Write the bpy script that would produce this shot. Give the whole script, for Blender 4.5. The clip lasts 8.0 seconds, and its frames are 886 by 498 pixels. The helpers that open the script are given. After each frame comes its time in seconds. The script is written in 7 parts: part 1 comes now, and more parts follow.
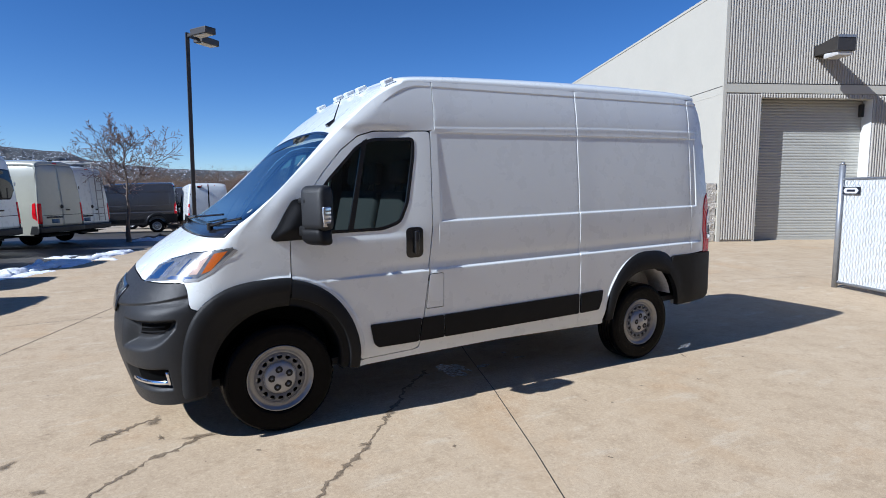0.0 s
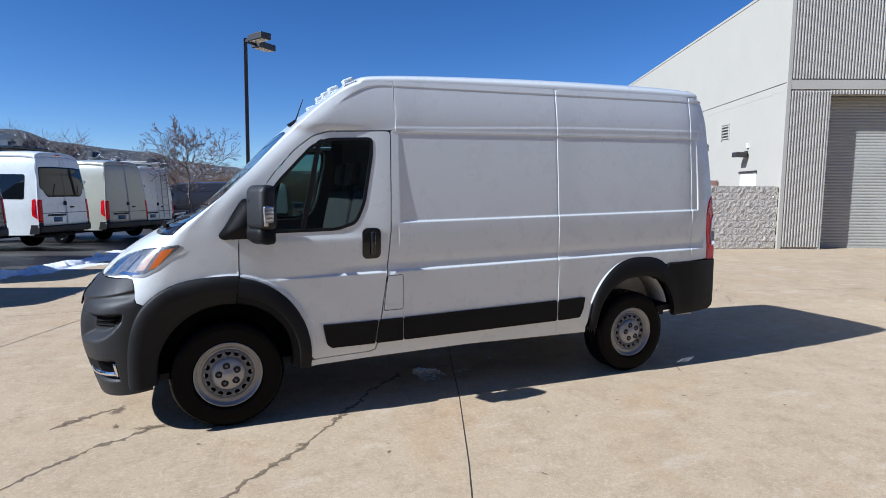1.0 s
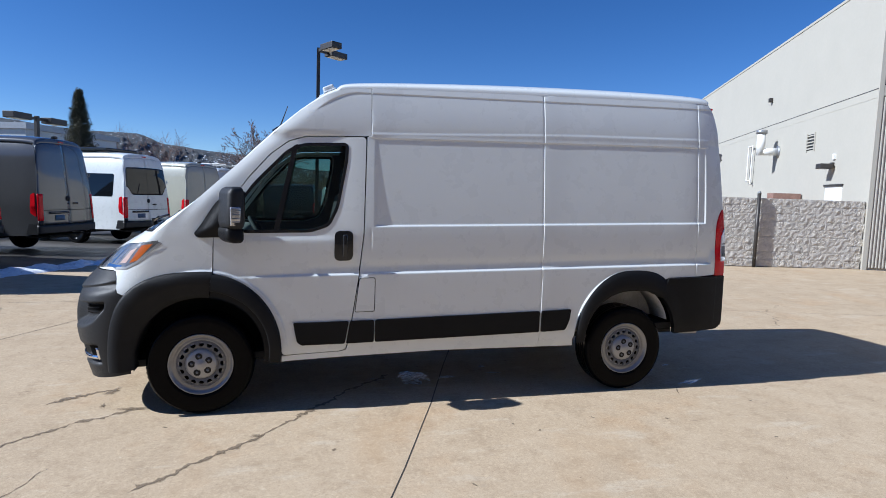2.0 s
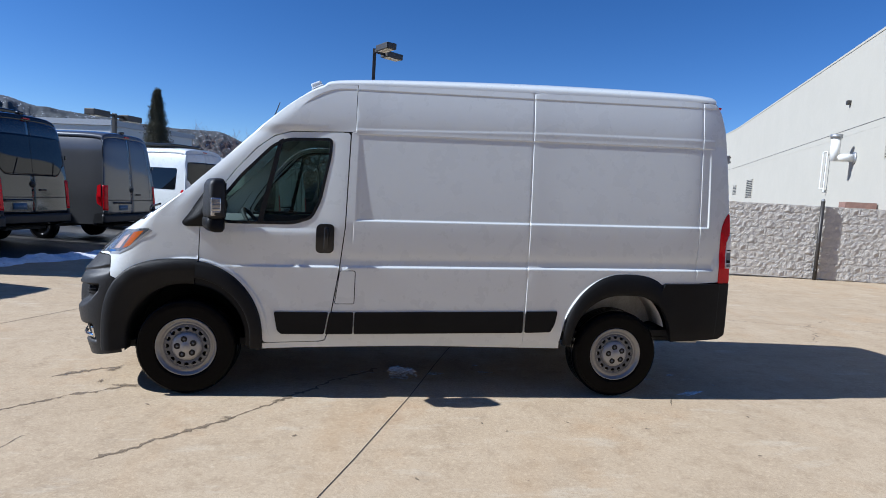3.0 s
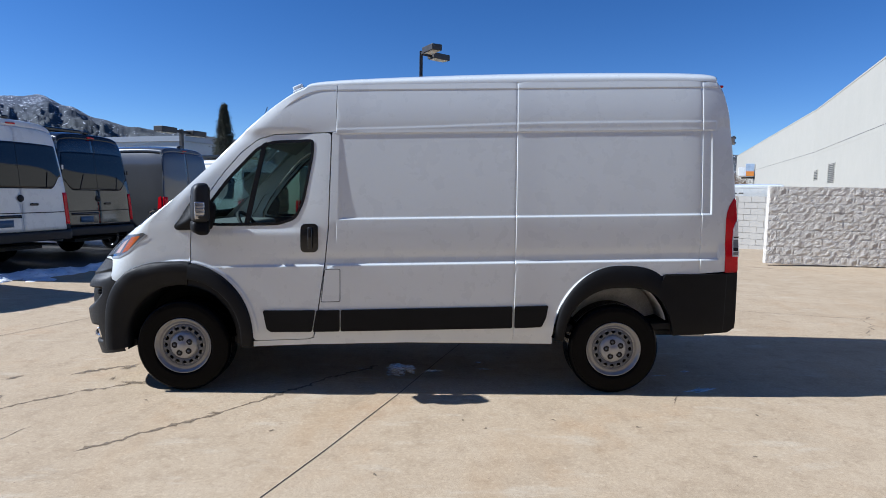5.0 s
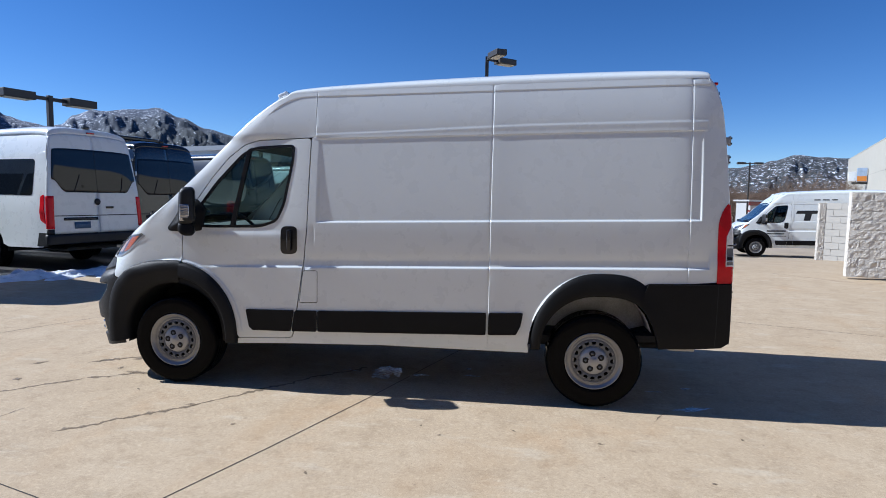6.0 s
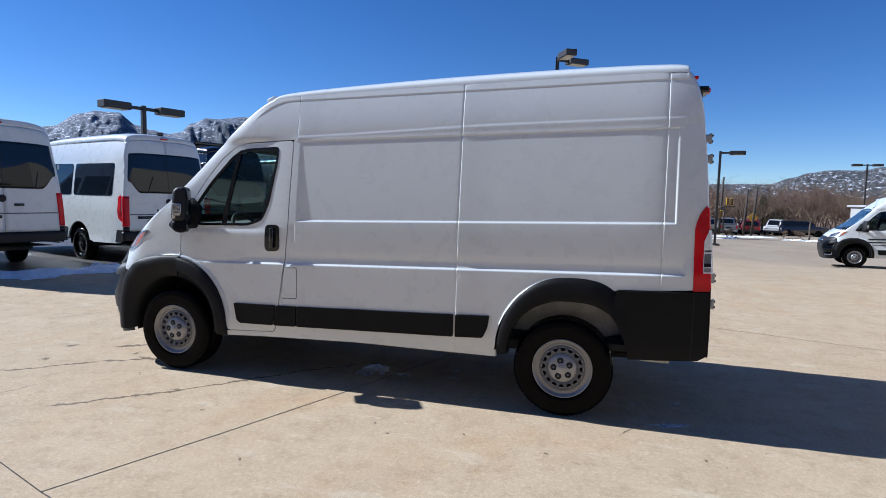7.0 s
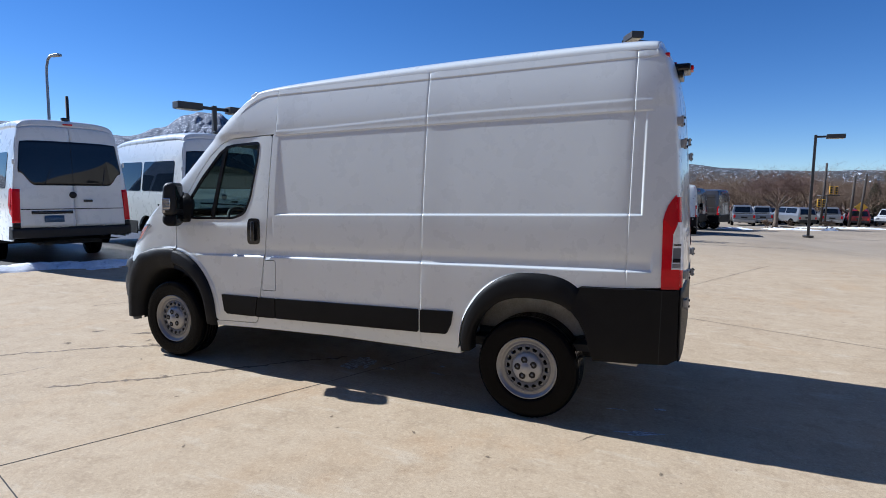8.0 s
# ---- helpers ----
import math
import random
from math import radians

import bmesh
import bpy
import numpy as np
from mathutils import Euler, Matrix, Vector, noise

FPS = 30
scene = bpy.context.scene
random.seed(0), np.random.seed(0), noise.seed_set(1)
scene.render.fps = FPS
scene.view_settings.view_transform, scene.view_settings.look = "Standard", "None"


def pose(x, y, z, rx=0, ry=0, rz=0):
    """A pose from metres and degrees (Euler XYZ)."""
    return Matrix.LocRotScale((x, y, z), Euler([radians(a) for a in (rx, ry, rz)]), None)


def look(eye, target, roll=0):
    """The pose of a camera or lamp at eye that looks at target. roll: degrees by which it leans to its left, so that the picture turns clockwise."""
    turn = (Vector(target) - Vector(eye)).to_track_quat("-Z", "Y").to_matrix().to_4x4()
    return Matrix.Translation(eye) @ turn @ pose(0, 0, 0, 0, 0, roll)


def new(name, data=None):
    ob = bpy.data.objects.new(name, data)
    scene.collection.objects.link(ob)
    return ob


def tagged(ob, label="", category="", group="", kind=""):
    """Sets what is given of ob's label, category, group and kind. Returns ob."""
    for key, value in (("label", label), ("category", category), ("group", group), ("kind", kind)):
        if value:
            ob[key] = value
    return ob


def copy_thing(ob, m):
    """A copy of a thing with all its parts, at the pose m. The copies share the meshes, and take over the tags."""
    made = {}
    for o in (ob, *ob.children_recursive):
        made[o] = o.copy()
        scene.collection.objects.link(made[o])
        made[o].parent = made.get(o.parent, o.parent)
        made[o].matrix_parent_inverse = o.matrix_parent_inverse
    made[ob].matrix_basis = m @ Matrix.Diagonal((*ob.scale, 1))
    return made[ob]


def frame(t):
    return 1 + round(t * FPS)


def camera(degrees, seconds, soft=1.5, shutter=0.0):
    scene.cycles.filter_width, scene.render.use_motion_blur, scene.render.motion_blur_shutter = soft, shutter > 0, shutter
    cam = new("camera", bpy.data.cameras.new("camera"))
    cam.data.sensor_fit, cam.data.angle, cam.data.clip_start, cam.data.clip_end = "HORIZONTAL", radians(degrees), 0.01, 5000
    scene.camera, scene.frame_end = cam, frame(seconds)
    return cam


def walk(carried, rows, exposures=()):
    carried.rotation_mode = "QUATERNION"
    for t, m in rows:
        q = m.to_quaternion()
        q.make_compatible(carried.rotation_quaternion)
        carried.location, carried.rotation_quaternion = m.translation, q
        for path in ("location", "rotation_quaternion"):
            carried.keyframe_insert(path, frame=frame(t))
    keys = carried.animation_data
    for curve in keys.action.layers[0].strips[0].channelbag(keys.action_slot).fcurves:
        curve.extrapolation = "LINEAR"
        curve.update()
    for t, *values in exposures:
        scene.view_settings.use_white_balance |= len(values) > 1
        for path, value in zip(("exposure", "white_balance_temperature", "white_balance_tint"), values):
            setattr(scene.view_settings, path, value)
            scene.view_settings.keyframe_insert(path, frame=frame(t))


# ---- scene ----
cam = camera(75.1, 8.0, soft=0.9)
PATH = [
    (0, (-0.906, -3.788, 1.616), (0.074, -2.056, 1.417), 0.1),
    (0.5, (-0.546, -3.956, 1.625), (0.33, -2.168, 1.434), 0.6),
    (1, (-0.144, -4.066, 1.62), (0.628, -2.231, 1.423), 0.6),
    (1.5, (0.267, -4.243, 1.623), (0.905, -2.358, 1.423), 0.9),
    (1.7, (0.409, -4.291, 1.635), (0.993, -2.388, 1.446), 1.3),
    (3, (1.266, -4.491, 1.628), (1.554, -2.521, 1.441), 3.3),
    (3.5, (1.413, -4.521, 1.63), (1.628, -2.541, 1.445), 3.1),
    (4, (1.488, -4.527, 1.626), (1.665, -2.543, 1.447), 2.2),
    (4.5, (1.633, -4.53, 1.611), (1.76, -2.543, 1.422), 1.4),
    (4.7, (1.734, -4.533, 1.613), (1.839, -2.546, 1.413), 1.2),
    (5.8, (2.655, -4.434, 1.606), (2.467, -2.45, 1.437), 0.9),
    (6, (2.821, -4.45, 1.613), (2.574, -2.473, 1.433), 1.1),
    (6.5, (3.254, -4.353, 1.617), (2.86, -2.4, 1.445), 1.3),
    (7, (3.745, -4.264, 1.611), (3.194, -2.35, 1.436), 1.4),
    (7.5, (4.16, -4.092, 1.598), (3.469, -2.228, 1.381), 1.2),
    (8, (4.55, -3.843, 1.625), (3.73, -2.031, 1.418), 0.7),
]
walk(cam, [(t, look(eye, target, roll)) for t, eye, target, roll in PATH], exposures=[(0, 0.62, 5350, 10), (8, 0.62, 5350, 10)])

# ---- sky and sun ----
SUN = Vector((-1.30, -0.012, 1.0)).normalized()
world = bpy.data.worlds.new("world")
scene.world = world
world.use_nodes = True
_n = world.node_tree.nodes
_sky = _n.new("ShaderNodeTexSky")
_sky.sky_type, _sky.sun_disc = "NISHITA", False
_sky.sun_elevation = math.asin(SUN.z)
_sky.sun_rotation = math.atan2(SUN.x, SUN.y)
_sky.altitude, _sky.air_density, _sky.dust_density, _sky.ozone_density = 2600, 0.97, 0.0, 1.7
_hs = _n.new("ShaderNodeHueSaturation")
_hs.inputs["Saturation"].default_value = 1.26
_hs.inputs["Hue"].default_value = 0.508
world.node_tree.links.new(_sky.outputs[0], _hs.inputs["Color"])
world.node_tree.links.new(_hs.outputs[0], _n["Background"].inputs[0])
_n["Background"].inputs[1].default_value = 0.068
_sun = bpy.data.lights.new("sun", "SUN")
_sun.energy, _sun.angle, _sun.color = 5.0, radians(0.53), (1.0, 0.94, 0.85)
sun = new("sun", _sun)
sun.matrix_world = look(SUN * 40, (0, 0, 0))


# ---- materials ----
def nodes_of(name):
    m = bpy.data.materials.new(name)
    m.use_nodes = True
    return m, m.node_tree.nodes, m.node_tree.links, m.node_tree.nodes["Principled BSDF"]


def noise_at(n, l, scale, detail=4.0, coord="Object", rough=0.6, stretch=None):
    tc = n.new("ShaderNodeTexCoord")
    tex = n.new("ShaderNodeTexNoise")
    tex.inputs["Scale"].default_value, tex.inputs["Detail"].default_value = scale, detail
    tex.inputs["Roughness"].default_value = rough
    if stretch:
        mp = n.new("ShaderNodeMapping")
        mp.inputs["Scale"].default_value = stretch
        l.new(tc.outputs[coord], mp.inputs[0])
        l.new(mp.outputs[0], tex.inputs["Vector"])
    else:
        l.new(tc.outputs[coord], tex.inputs["Vector"])
    return tex.outputs["Fac"]


def ramp(n, l, src, stops):
    r = n.new("ShaderNodeValToRGB")
    els = r.color_ramp.elements
    while len(els) < len(stops):
        els.new(0.5)
    for e, (p, c) in zip(els, stops):
        e.position, e.color = p, (*c, 1) if len(c) == 3 else c
    l.new(src, r.inputs[0])
    return r.outputs[0]


def mixed(n, l, fac, a, b, mode="MIX"):
    m = n.new("ShaderNodeMix")
    m.data_type, m.blend_type = "RGBA", mode
    for i, v in ((0, fac), (6, a), (7, b)):
        if isinstance(v, (int, float)):
            m.inputs[i].default_value = v
        elif isinstance(v, tuple):
            m.inputs[i].default_value = (*v, 1)
        else:
            l.new(v, m.inputs[i])
    return m.outputs[2]


def bumped(n, l, b, src, strength, dist=0.01):
    bp = n.new("ShaderNodeBump")
    bp.inputs["Strength"].default_value, bp.inputs["Distance"].default_value = strength, dist
    l.new(src, bp.inputs["Height"])
    l.new(bp.outputs[0], b.inputs["Normal"])


def surface(name, colour, rough, metal=0.0, vary=0.12, scale=6.0, bump=0.0, bump_scale=60.0, coat=0.0, spec=0.5):
    """A plain coat of colour with a cloudy and a fine variation."""
    m, n, l, b = nodes_of(name)
    dark = tuple(c * (1 - vary) for c in colour)
    lite = tuple(min(1, c * (1 + vary)) for c in colour)
    c1 = ramp(n, l, noise_at(n, l, scale), [(0.3, dark), (0.7, lite)])
    c2 = mixed(n, l, 0.35, c1, ramp(n, l, noise_at(n, l, scale * 14, 3), [(0.35, dark), (0.65, lite)]))
    l.new(c2, b.inputs["Base Color"])
    b.inputs["Metallic"].default_value = metal
    b.inputs["Specular IOR Level"].default_value = spec
    rr = n.new("ShaderNodeMapRange")
    rr.inputs[3].default_value, rr.inputs[4].default_value = max(0.02, rough * 0.85), min(1, rough * 1.15)
    l.new(noise_at(n, l, scale * 3), rr.inputs[0])
    l.new(rr.outputs[0], b.inputs["Roughness"])
    b.inputs["Coat Weight"].default_value = coat
    b.inputs["Coat Roughness"].default_value = 0.06
    if bump:
        bumped(n, l, b, noise_at(n, l, bump_scale, 5), bump, 0.004)
    return m


def glass(name, tint, rough=0.0, gloss=1.0, ior=1.6):
    """A thin pane: tinted see-through with a mirror gloss by its angle."""
    m, n, l, b = nodes_of(name)
    n.remove(b)
    tr, gl, mx, fr = (n.new("ShaderNodeBsdfTransparent"), n.new("ShaderNodeBsdfGlossy"),
                      n.new("ShaderNodeMixShader"), n.new("ShaderNodeLayerWeight"))
    tr.inputs[0].default_value = (*tint, 1)
    gl.inputs["Roughness"].default_value = rough
    gl.inputs["Color"].default_value = (gloss, gloss, gloss, 1)
    fr.inputs[0].default_value = 0.5
    pw, mr = n.new("ShaderNodeMath"), n.new("ShaderNodeMapRange")
    pw.operation, pw.inputs[1].default_value = "POWER", 4.5
    mr.inputs[3].default_value, mr.inputs[4].default_value = ((ior - 1) / (ior + 1)) ** 2, 1.0
    l.new(fr.outputs["Facing"], pw.inputs[0])
    l.new(pw.outputs[0], mr.inputs[0])
    l.new(mr.outputs[0], mx.inputs[0])
    l.new(tr.outputs[0], mx.inputs[1])
    l.new(gl.outputs[0], mx.inputs[2])
    l.new(mx.outputs[0], n["Material Output"].inputs[0])
    return m


WHITE = surface("white_paint", (0.700, 0.725, 0.708), 0.28, vary=0.015, scale=2, coat=0.6)
PLASTIC = surface("textured_black_plastic", (0.017, 0.0175, 0.0185), 0.48, vary=0.15, bump=0.3, bump_scale=400, spec=0.28)
FLARE = surface("grained_black_plastic", (0.0125, 0.0128, 0.0135), 0.52, vary=0.15, bump=0.3, bump_scale=400, spec=0.16)
TRIM = surface("moulded_black_trim", (0.010, 0.010, 0.0105), 0.46, vary=0.15, bump=0.25, bump_scale=350, spec=0.11)
GLOSSBLACK = surface("gloss_black", (0.012, 0.012, 0.013), 0.16, vary=0.1)
RUBBER = surface("tyre_rubber", (0.0036, 0.0036, 0.0040), 0.19, vary=0.3, scale=12, bump=0.16, bump_scale=70, spec=0.06)
RIM = surface("rim_paint", (0.29, 0.287, 0.278), 0.36, metal=0.45, vary=0.12, scale=20, spec=0.3)
STEEL = surface("dull_steel", (0.145, 0.15, 0.16), 0.45, metal=0.3, vary=0.12, scale=20)
SILVER = surface("silver_paint", (0.36, 0.358, 0.352), 0.36, metal=0.3, vary=0.08, scale=20)
CHROME = surface("chrome", (0.75, 0.75, 0.76), 0.12, metal=1.0, vary=0.03)
DARKGAP = surface("dark_cavity", (0.01, 0.01, 0.01), 0.8, vary=0.1)
DASH = surface("dusty_dashboard", (0.24, 0.24, 0.235), 0.7, vary=0.15, scale=10)
# near-black: the shade inside openings is put into this colour
CAVITY = surface("opening_shade_black", (0.003, 0.003, 0.003), 0.9, vary=0.1, spec=0.05)
INTERIOR = surface("interior_dark", (0.03, 0.032, 0.035), 0.7, vary=0.2, scale=10)
FABRIC = surface("seat_fabric", (0.025, 0.025, 0.028), 0.85, vary=0.25, scale=30, bump=0.3, bump_scale=300)
LINER = surface("pale_headliner", (0.42, 0.41, 0.39), 0.85, vary=0.06, scale=12)
GLASS_CLEAR = glass("tinted_glass", (0.36, 0.47, 0.43), gloss=0.55)
GLASS_WIND = glass("windscreen_glass", (0.62, 0.78, 0.78), gloss=0.9, ior=2.1)
GLASS_DARK = surface("privacy_glass", (0.006, 0.007, 0.008), 0.03, vary=0.1)
LENS = glass("clear_lens", (0.92, 0.93, 0.94), gloss=0.6, ior=1.4)
RED = surface("red_lens", (0.58, 0.006, 0.013), 0.14, vary=0.12, scale=25, coat=0.04, spec=0.22)
REDDARK = surface("dark_red_lens", (0.46, 0.006, 0.012), 0.14, vary=0.12, scale=25, coat=0.15)
AMBER = surface("amber_lens", (0.50, 0.12, 0.016), 0.2, vary=0.15, scale=30, coat=0.5)


# ---- building helpers ----
def mesh_from(name, verts, faces, mat, smooth=True):
    me = bpy.data.meshes.new(name)
    me.from_pydata([tuple(v) for v in verts], [], faces)
    me.materials.append(mat)
    if smooth:
        me.polygons.foreach_set("use_smooth", [True] * len(me.polygons))
    me.update()
    return me


def part(name, verts, faces, mat, parent=None, label="", smooth=True):
    ob = new(name, mesh_from(name, verts, faces, mat, smooth))
    if parent is not None:
        ob.parent = parent
    if label:
        ob["label"] = label
    return ob


def thing(name, label, category, group="", kind=""):
    return tagged(new(name), label, category, group, kind)


def solid(name, bm, mat, parent=None, label="", smooth=False):
    me = bpy.data.meshes.new(name)
    bmesh.ops.recalc_face_normals(bm, faces=bm.faces)
    bm.to_mesh(me)
    bm.free()
    me.materials.append(mat)
    if smooth:
        me.polygons.foreach_set("use_smooth", [True] * len(me.polygons))
    ob = new(name, me)
    if parent is not None:
        ob.parent = parent
    if label:
        ob["label"] = label
    return ob


def block(size, centre=(0, 0, 0), bevel=0.0, segs=2, turn=None):
    """A box, with rounded edges where bevel is given."""
    bm = bmesh.new()
    bmesh.ops.create_cube(bm, size=1)
    for v in bm.verts:
        v.co = Vector((v.co.x * size[0], v.co.y * size[1], v.co.z * size[2]))
    if bevel:
        bmesh.ops.bevel(bm, geom=list(bm.edges), offset=bevel, segments=segs, profile=0.6, affect="EDGES")
    m = Matrix.Translation(centre) @ (turn.to_4x4() if turn else Matrix())
    bm.transform(m)
    return bm


def joined(*bms):
    out = bms[0]
    for b in bms[1:]:
        me = bpy.data.meshes.new("t")
        b.to_mesh(me)
        b.free()
        out.from_mesh(me)
        bpy.data.meshes.remove(me)
    return out


def rod(a, b, r0, r1=None, n=10):
    """A round bar from a to b, tapering from r0 to r1."""
    a, b = Vector(a), Vector(b)
    bm = bmesh.new()
    bmesh.ops.create_cone(bm, cap_ends=True, segments=n, radius1=r0, radius2=r0 if r1 is None else r1, depth=(b - a).length)
    bm.transform(Matrix.Translation((a + b) / 2) @ (b - a).to_track_quat("Z", "Y").to_matrix().to_4x4())
    return bm


def lathe(profile, n=48, centre=(0, 0, 0)):
    """Turns rows of (radius, y) round the y axis."""
    v, f, k = [], [], len(profile)
    for i in range(n):
        a = 2 * math.pi * i / n
        for r, y in profile:
            v.append((centre[0] + r * math.cos(a), centre[1] + y, centre[2] + r * math.sin(a)))
    for i in range(n):
        for j in range(k - 1):
            a, b = i * k + j, ((i + 1) % n) * k + j
            f.append((a, a + 1, b + 1, b))
    return v, f


def inside(p, poly):
    x, y, hit = p[0], p[1], False
    for (x1, y1), (x2, y2) in zip(poly, poly[1:] + poly[:1]):
        if (y1 > y) != (y2 > y) and x < (x2 - x1) * (y - y1) / (y2 - y1) + x1:
            hit = not hit
    return hit


def rounded(poly, r, n=5):
    """A polygon with its corners rounded to about r."""
    out = []
    k = len(poly)
    for i in range(k):
        p, q, s = Vector(poly[i - 1]), Vector(poly[i]), Vector(poly[(i + 1) % k])
        d1, d2 = (p - q), (s - q)
        c = min(r, d1.length * 0.45, d2.length * 0.45)
        a, b = q + d1.normalized() * c, q + d2.normalized() * c
        for j in range(n + 1):
            t = j / n
            out.append(tuple(a * (1 - t) ** 2 + q * 2 * t * (1 - t) + b * t * t))
    return out


def fine(poly, step, close=True):
    out = []
    pts = poly + poly[:1] if close else poly
    for a, b in zip(pts, pts[1:]):
        k = max(1, int(math.dist(a, b) / step))
        out += [(a[0] + (b[0] - a[0]) * i / k, a[1] + (b[1] - a[1]) * i / k) for i in range(k)]
    return out if close else out + [poly[-1]]


def clear(rim, q, gap=0.003):
    """Whether a point lies a little way off all edges."""
    return float(((rim - np.array(q)) ** 2).sum(1).min()) > gap * gap


def sheet(outline, fn, step=0.05, holes=(), lines=(), lip=None, flip=False, rows=None):
    """A skin over a flat outline, with holes, lifted into space by fn(a, b); lip is the way its edges turn in."""
    from mathutils.geometry import delaunay_2d_cdt
    pts, edges, loops = [], [], []
    for poly in (outline, *holes):
        p = fine(list(poly), step)
        loops.append(p)
        k = len(pts)
        pts += p
        edges += [(k + i, k + (i + 1) % len(p)) for i in range(len(p))]
    for line in lines:
        p = [q for q in fine(list(line), step, False) if inside(q, loops[0]) and not any(inside(q, h) for h in loops[1:])]
        pts += p
    xs, ys = [p[0] for p in loops[0]], [p[1] for p in loops[0]]
    rim = np.array([q for p in loops for q in fine(p, 0.006)])
    pts = pts[:sum(len(p) for p in loops)] + [q for q in pts[sum(len(p) for p in loops):] if clear(rim, q)]
    if rows:
        for a in rows[0]:
            for b in rows[1]:
                if inside((a, b), loops[0]) and not any(inside((a, b), h) for h in loops[1:]) and clear(rim, (a, b)):
                    pts.append((a, b))
    for i in () if rows else range(1, int((max(xs) - min(xs)) / step) + 1):
        for j in range(1, int((max(ys) - min(ys)) / step) + 1):
            q = (min(xs) + (i - 0.5 * (j % 2)) * step, min(ys) + j * step)
            if inside(q, loops[0]) and not any(inside(q, h) for h in loops[1:]):
                pts.append(q)
    co, _, tris, *_ = delaunay_2d_cdt([Vector(p) for p in pts], edges, [], 0, 1e-6)
    faces = []
    for t in tris:
        c = (sum(co[i].x for i in t) / 3, sum(co[i].y for i in t) / 3)
        (ax, ay), (bx, by), (dx, dy) = (co[i] for i in t)
        if abs((bx - ax) * (dy - ay) - (dx - ax) * (by - ay)) < 2e-6:
            continue
        if inside(c, loops[0]) and not any(inside(c, h) for h in loops[1:]):
            faces.append(tuple(t) if not flip else tuple(reversed(t)))
    used = sorted({i for f in faces for i in f})
    back = {o: k for k, o in enumerate(used)}
    verts = [Vector(fn(co[i].x, co[i].y)) for i in used]
    faces = [tuple(back[i] for i in f) for f in faces]
    if lip is not None:
        count = {}
        for f in faces:
            for a, b in zip(f, f[1:] + f[:1]):
                count[(a, b)] = 1
        rim = [(a, b) for a, b in count if (b, a) not in count]
        extra = {}
        dup = {}
        for a, b in rim:
            for i in (a, b):
                if i not in extra:
                    dup[i] = len(verts)
                    verts.append(verts[i].copy())
                    extra[i] = len(verts)
                    verts.append(verts[i] + Vector(lip))
            faces.append((dup[b], dup[a], extra[a], extra[b]))
    return verts, faces


def grid(fn, us, vs, flip=False, thick=0.0):
    """A skin over rows us and columns vs; thick gives it a back, that far behind along the normal."""
    verts = [Vector(fn(u, v)) for u in us for v in vs]
    k = len(vs)
    faces = []
    for i in range(len(us) - 1):
        for j in range(k - 1):
            q = (i * k + j, (i + 1) * k + j, (i + 1) * k + j + 1, i * k + j + 1)
            faces.append(q[::-1] if flip else q)
    if thick:
        nrm = [Vector() for _ in verts]
        for f in faces:
            m = (verts[f[1]] - verts[f[0]]).cross(verts[f[3]] - verts[f[0]])
            for i in f:
                nrm[i] += m
        n0 = len(verts)
        verts += [v - m.normalized() * thick for v, m in zip(verts[:n0], nrm)]
        faces += [tuple(n0 + i for i in reversed(f)) for f in list(faces)]
        edge = [j for j in range(k)] + [i * k + k - 1 for i in range(1, len(us))] + \
               [(len(us) - 1) * k + j for j in range(k - 2, -1, -1)] + [i * k for i in range(len(us) - 2, 0, -1)]
        for a, b in zip(edge, edge[1:] + edge[:1]):
            faces.append((b, a, n0 + a, n0 + b) if flip else (a, b, n0 + b, n0 + a))
    return verts, faces


def span(a, b, n):
    return [a + (b - a) * i / (n - 1) for i in range(n)]


def smooth01(t):
    t = min(1, max(0, t))
    return t * t * (3 - 2 * t)


def spline(rows, v):
    """A smooth run through rows of numbers at row number v."""
    i = min(max(int(math.floor(v)), 0), len(rows) - 2)
    t = v - i
    p0, p1, p2, p3 = rows[max(i - 1, 0)], rows[i], rows[i + 1], rows[min(i + 2, len(rows) - 1)]
    return [0.5 * (2 * b + (c - a) * t + (2 * a - 5 * b + 4 * c - d) * t * t + (3 * b - a - 3 * c + d) * t ** 3)
            for a, b, c, d in zip(p0, p1, p2, p3)]


def gz(x, y):
    """The height of the lot: level by the van, falling away beyond it."""
    s = 3.0
    drop = 0.03 * s * math.log1p(math.exp(min(40, (y - 11) / s)))
    hollow = 0.32 * smooth01((y - 12.5) / 8) * smooth01((x - 7) / 4) * smooth01((40 - y) / 15)
    return -drop - hollow + 0.08 * smooth01((x - 7) / 6) + 0.09 * smooth01((-x - 3) / 4) * smooth01((14 - y) / 8)


# ---- the white high-roof van ----
YC, RAKE = 1.01, 0.028
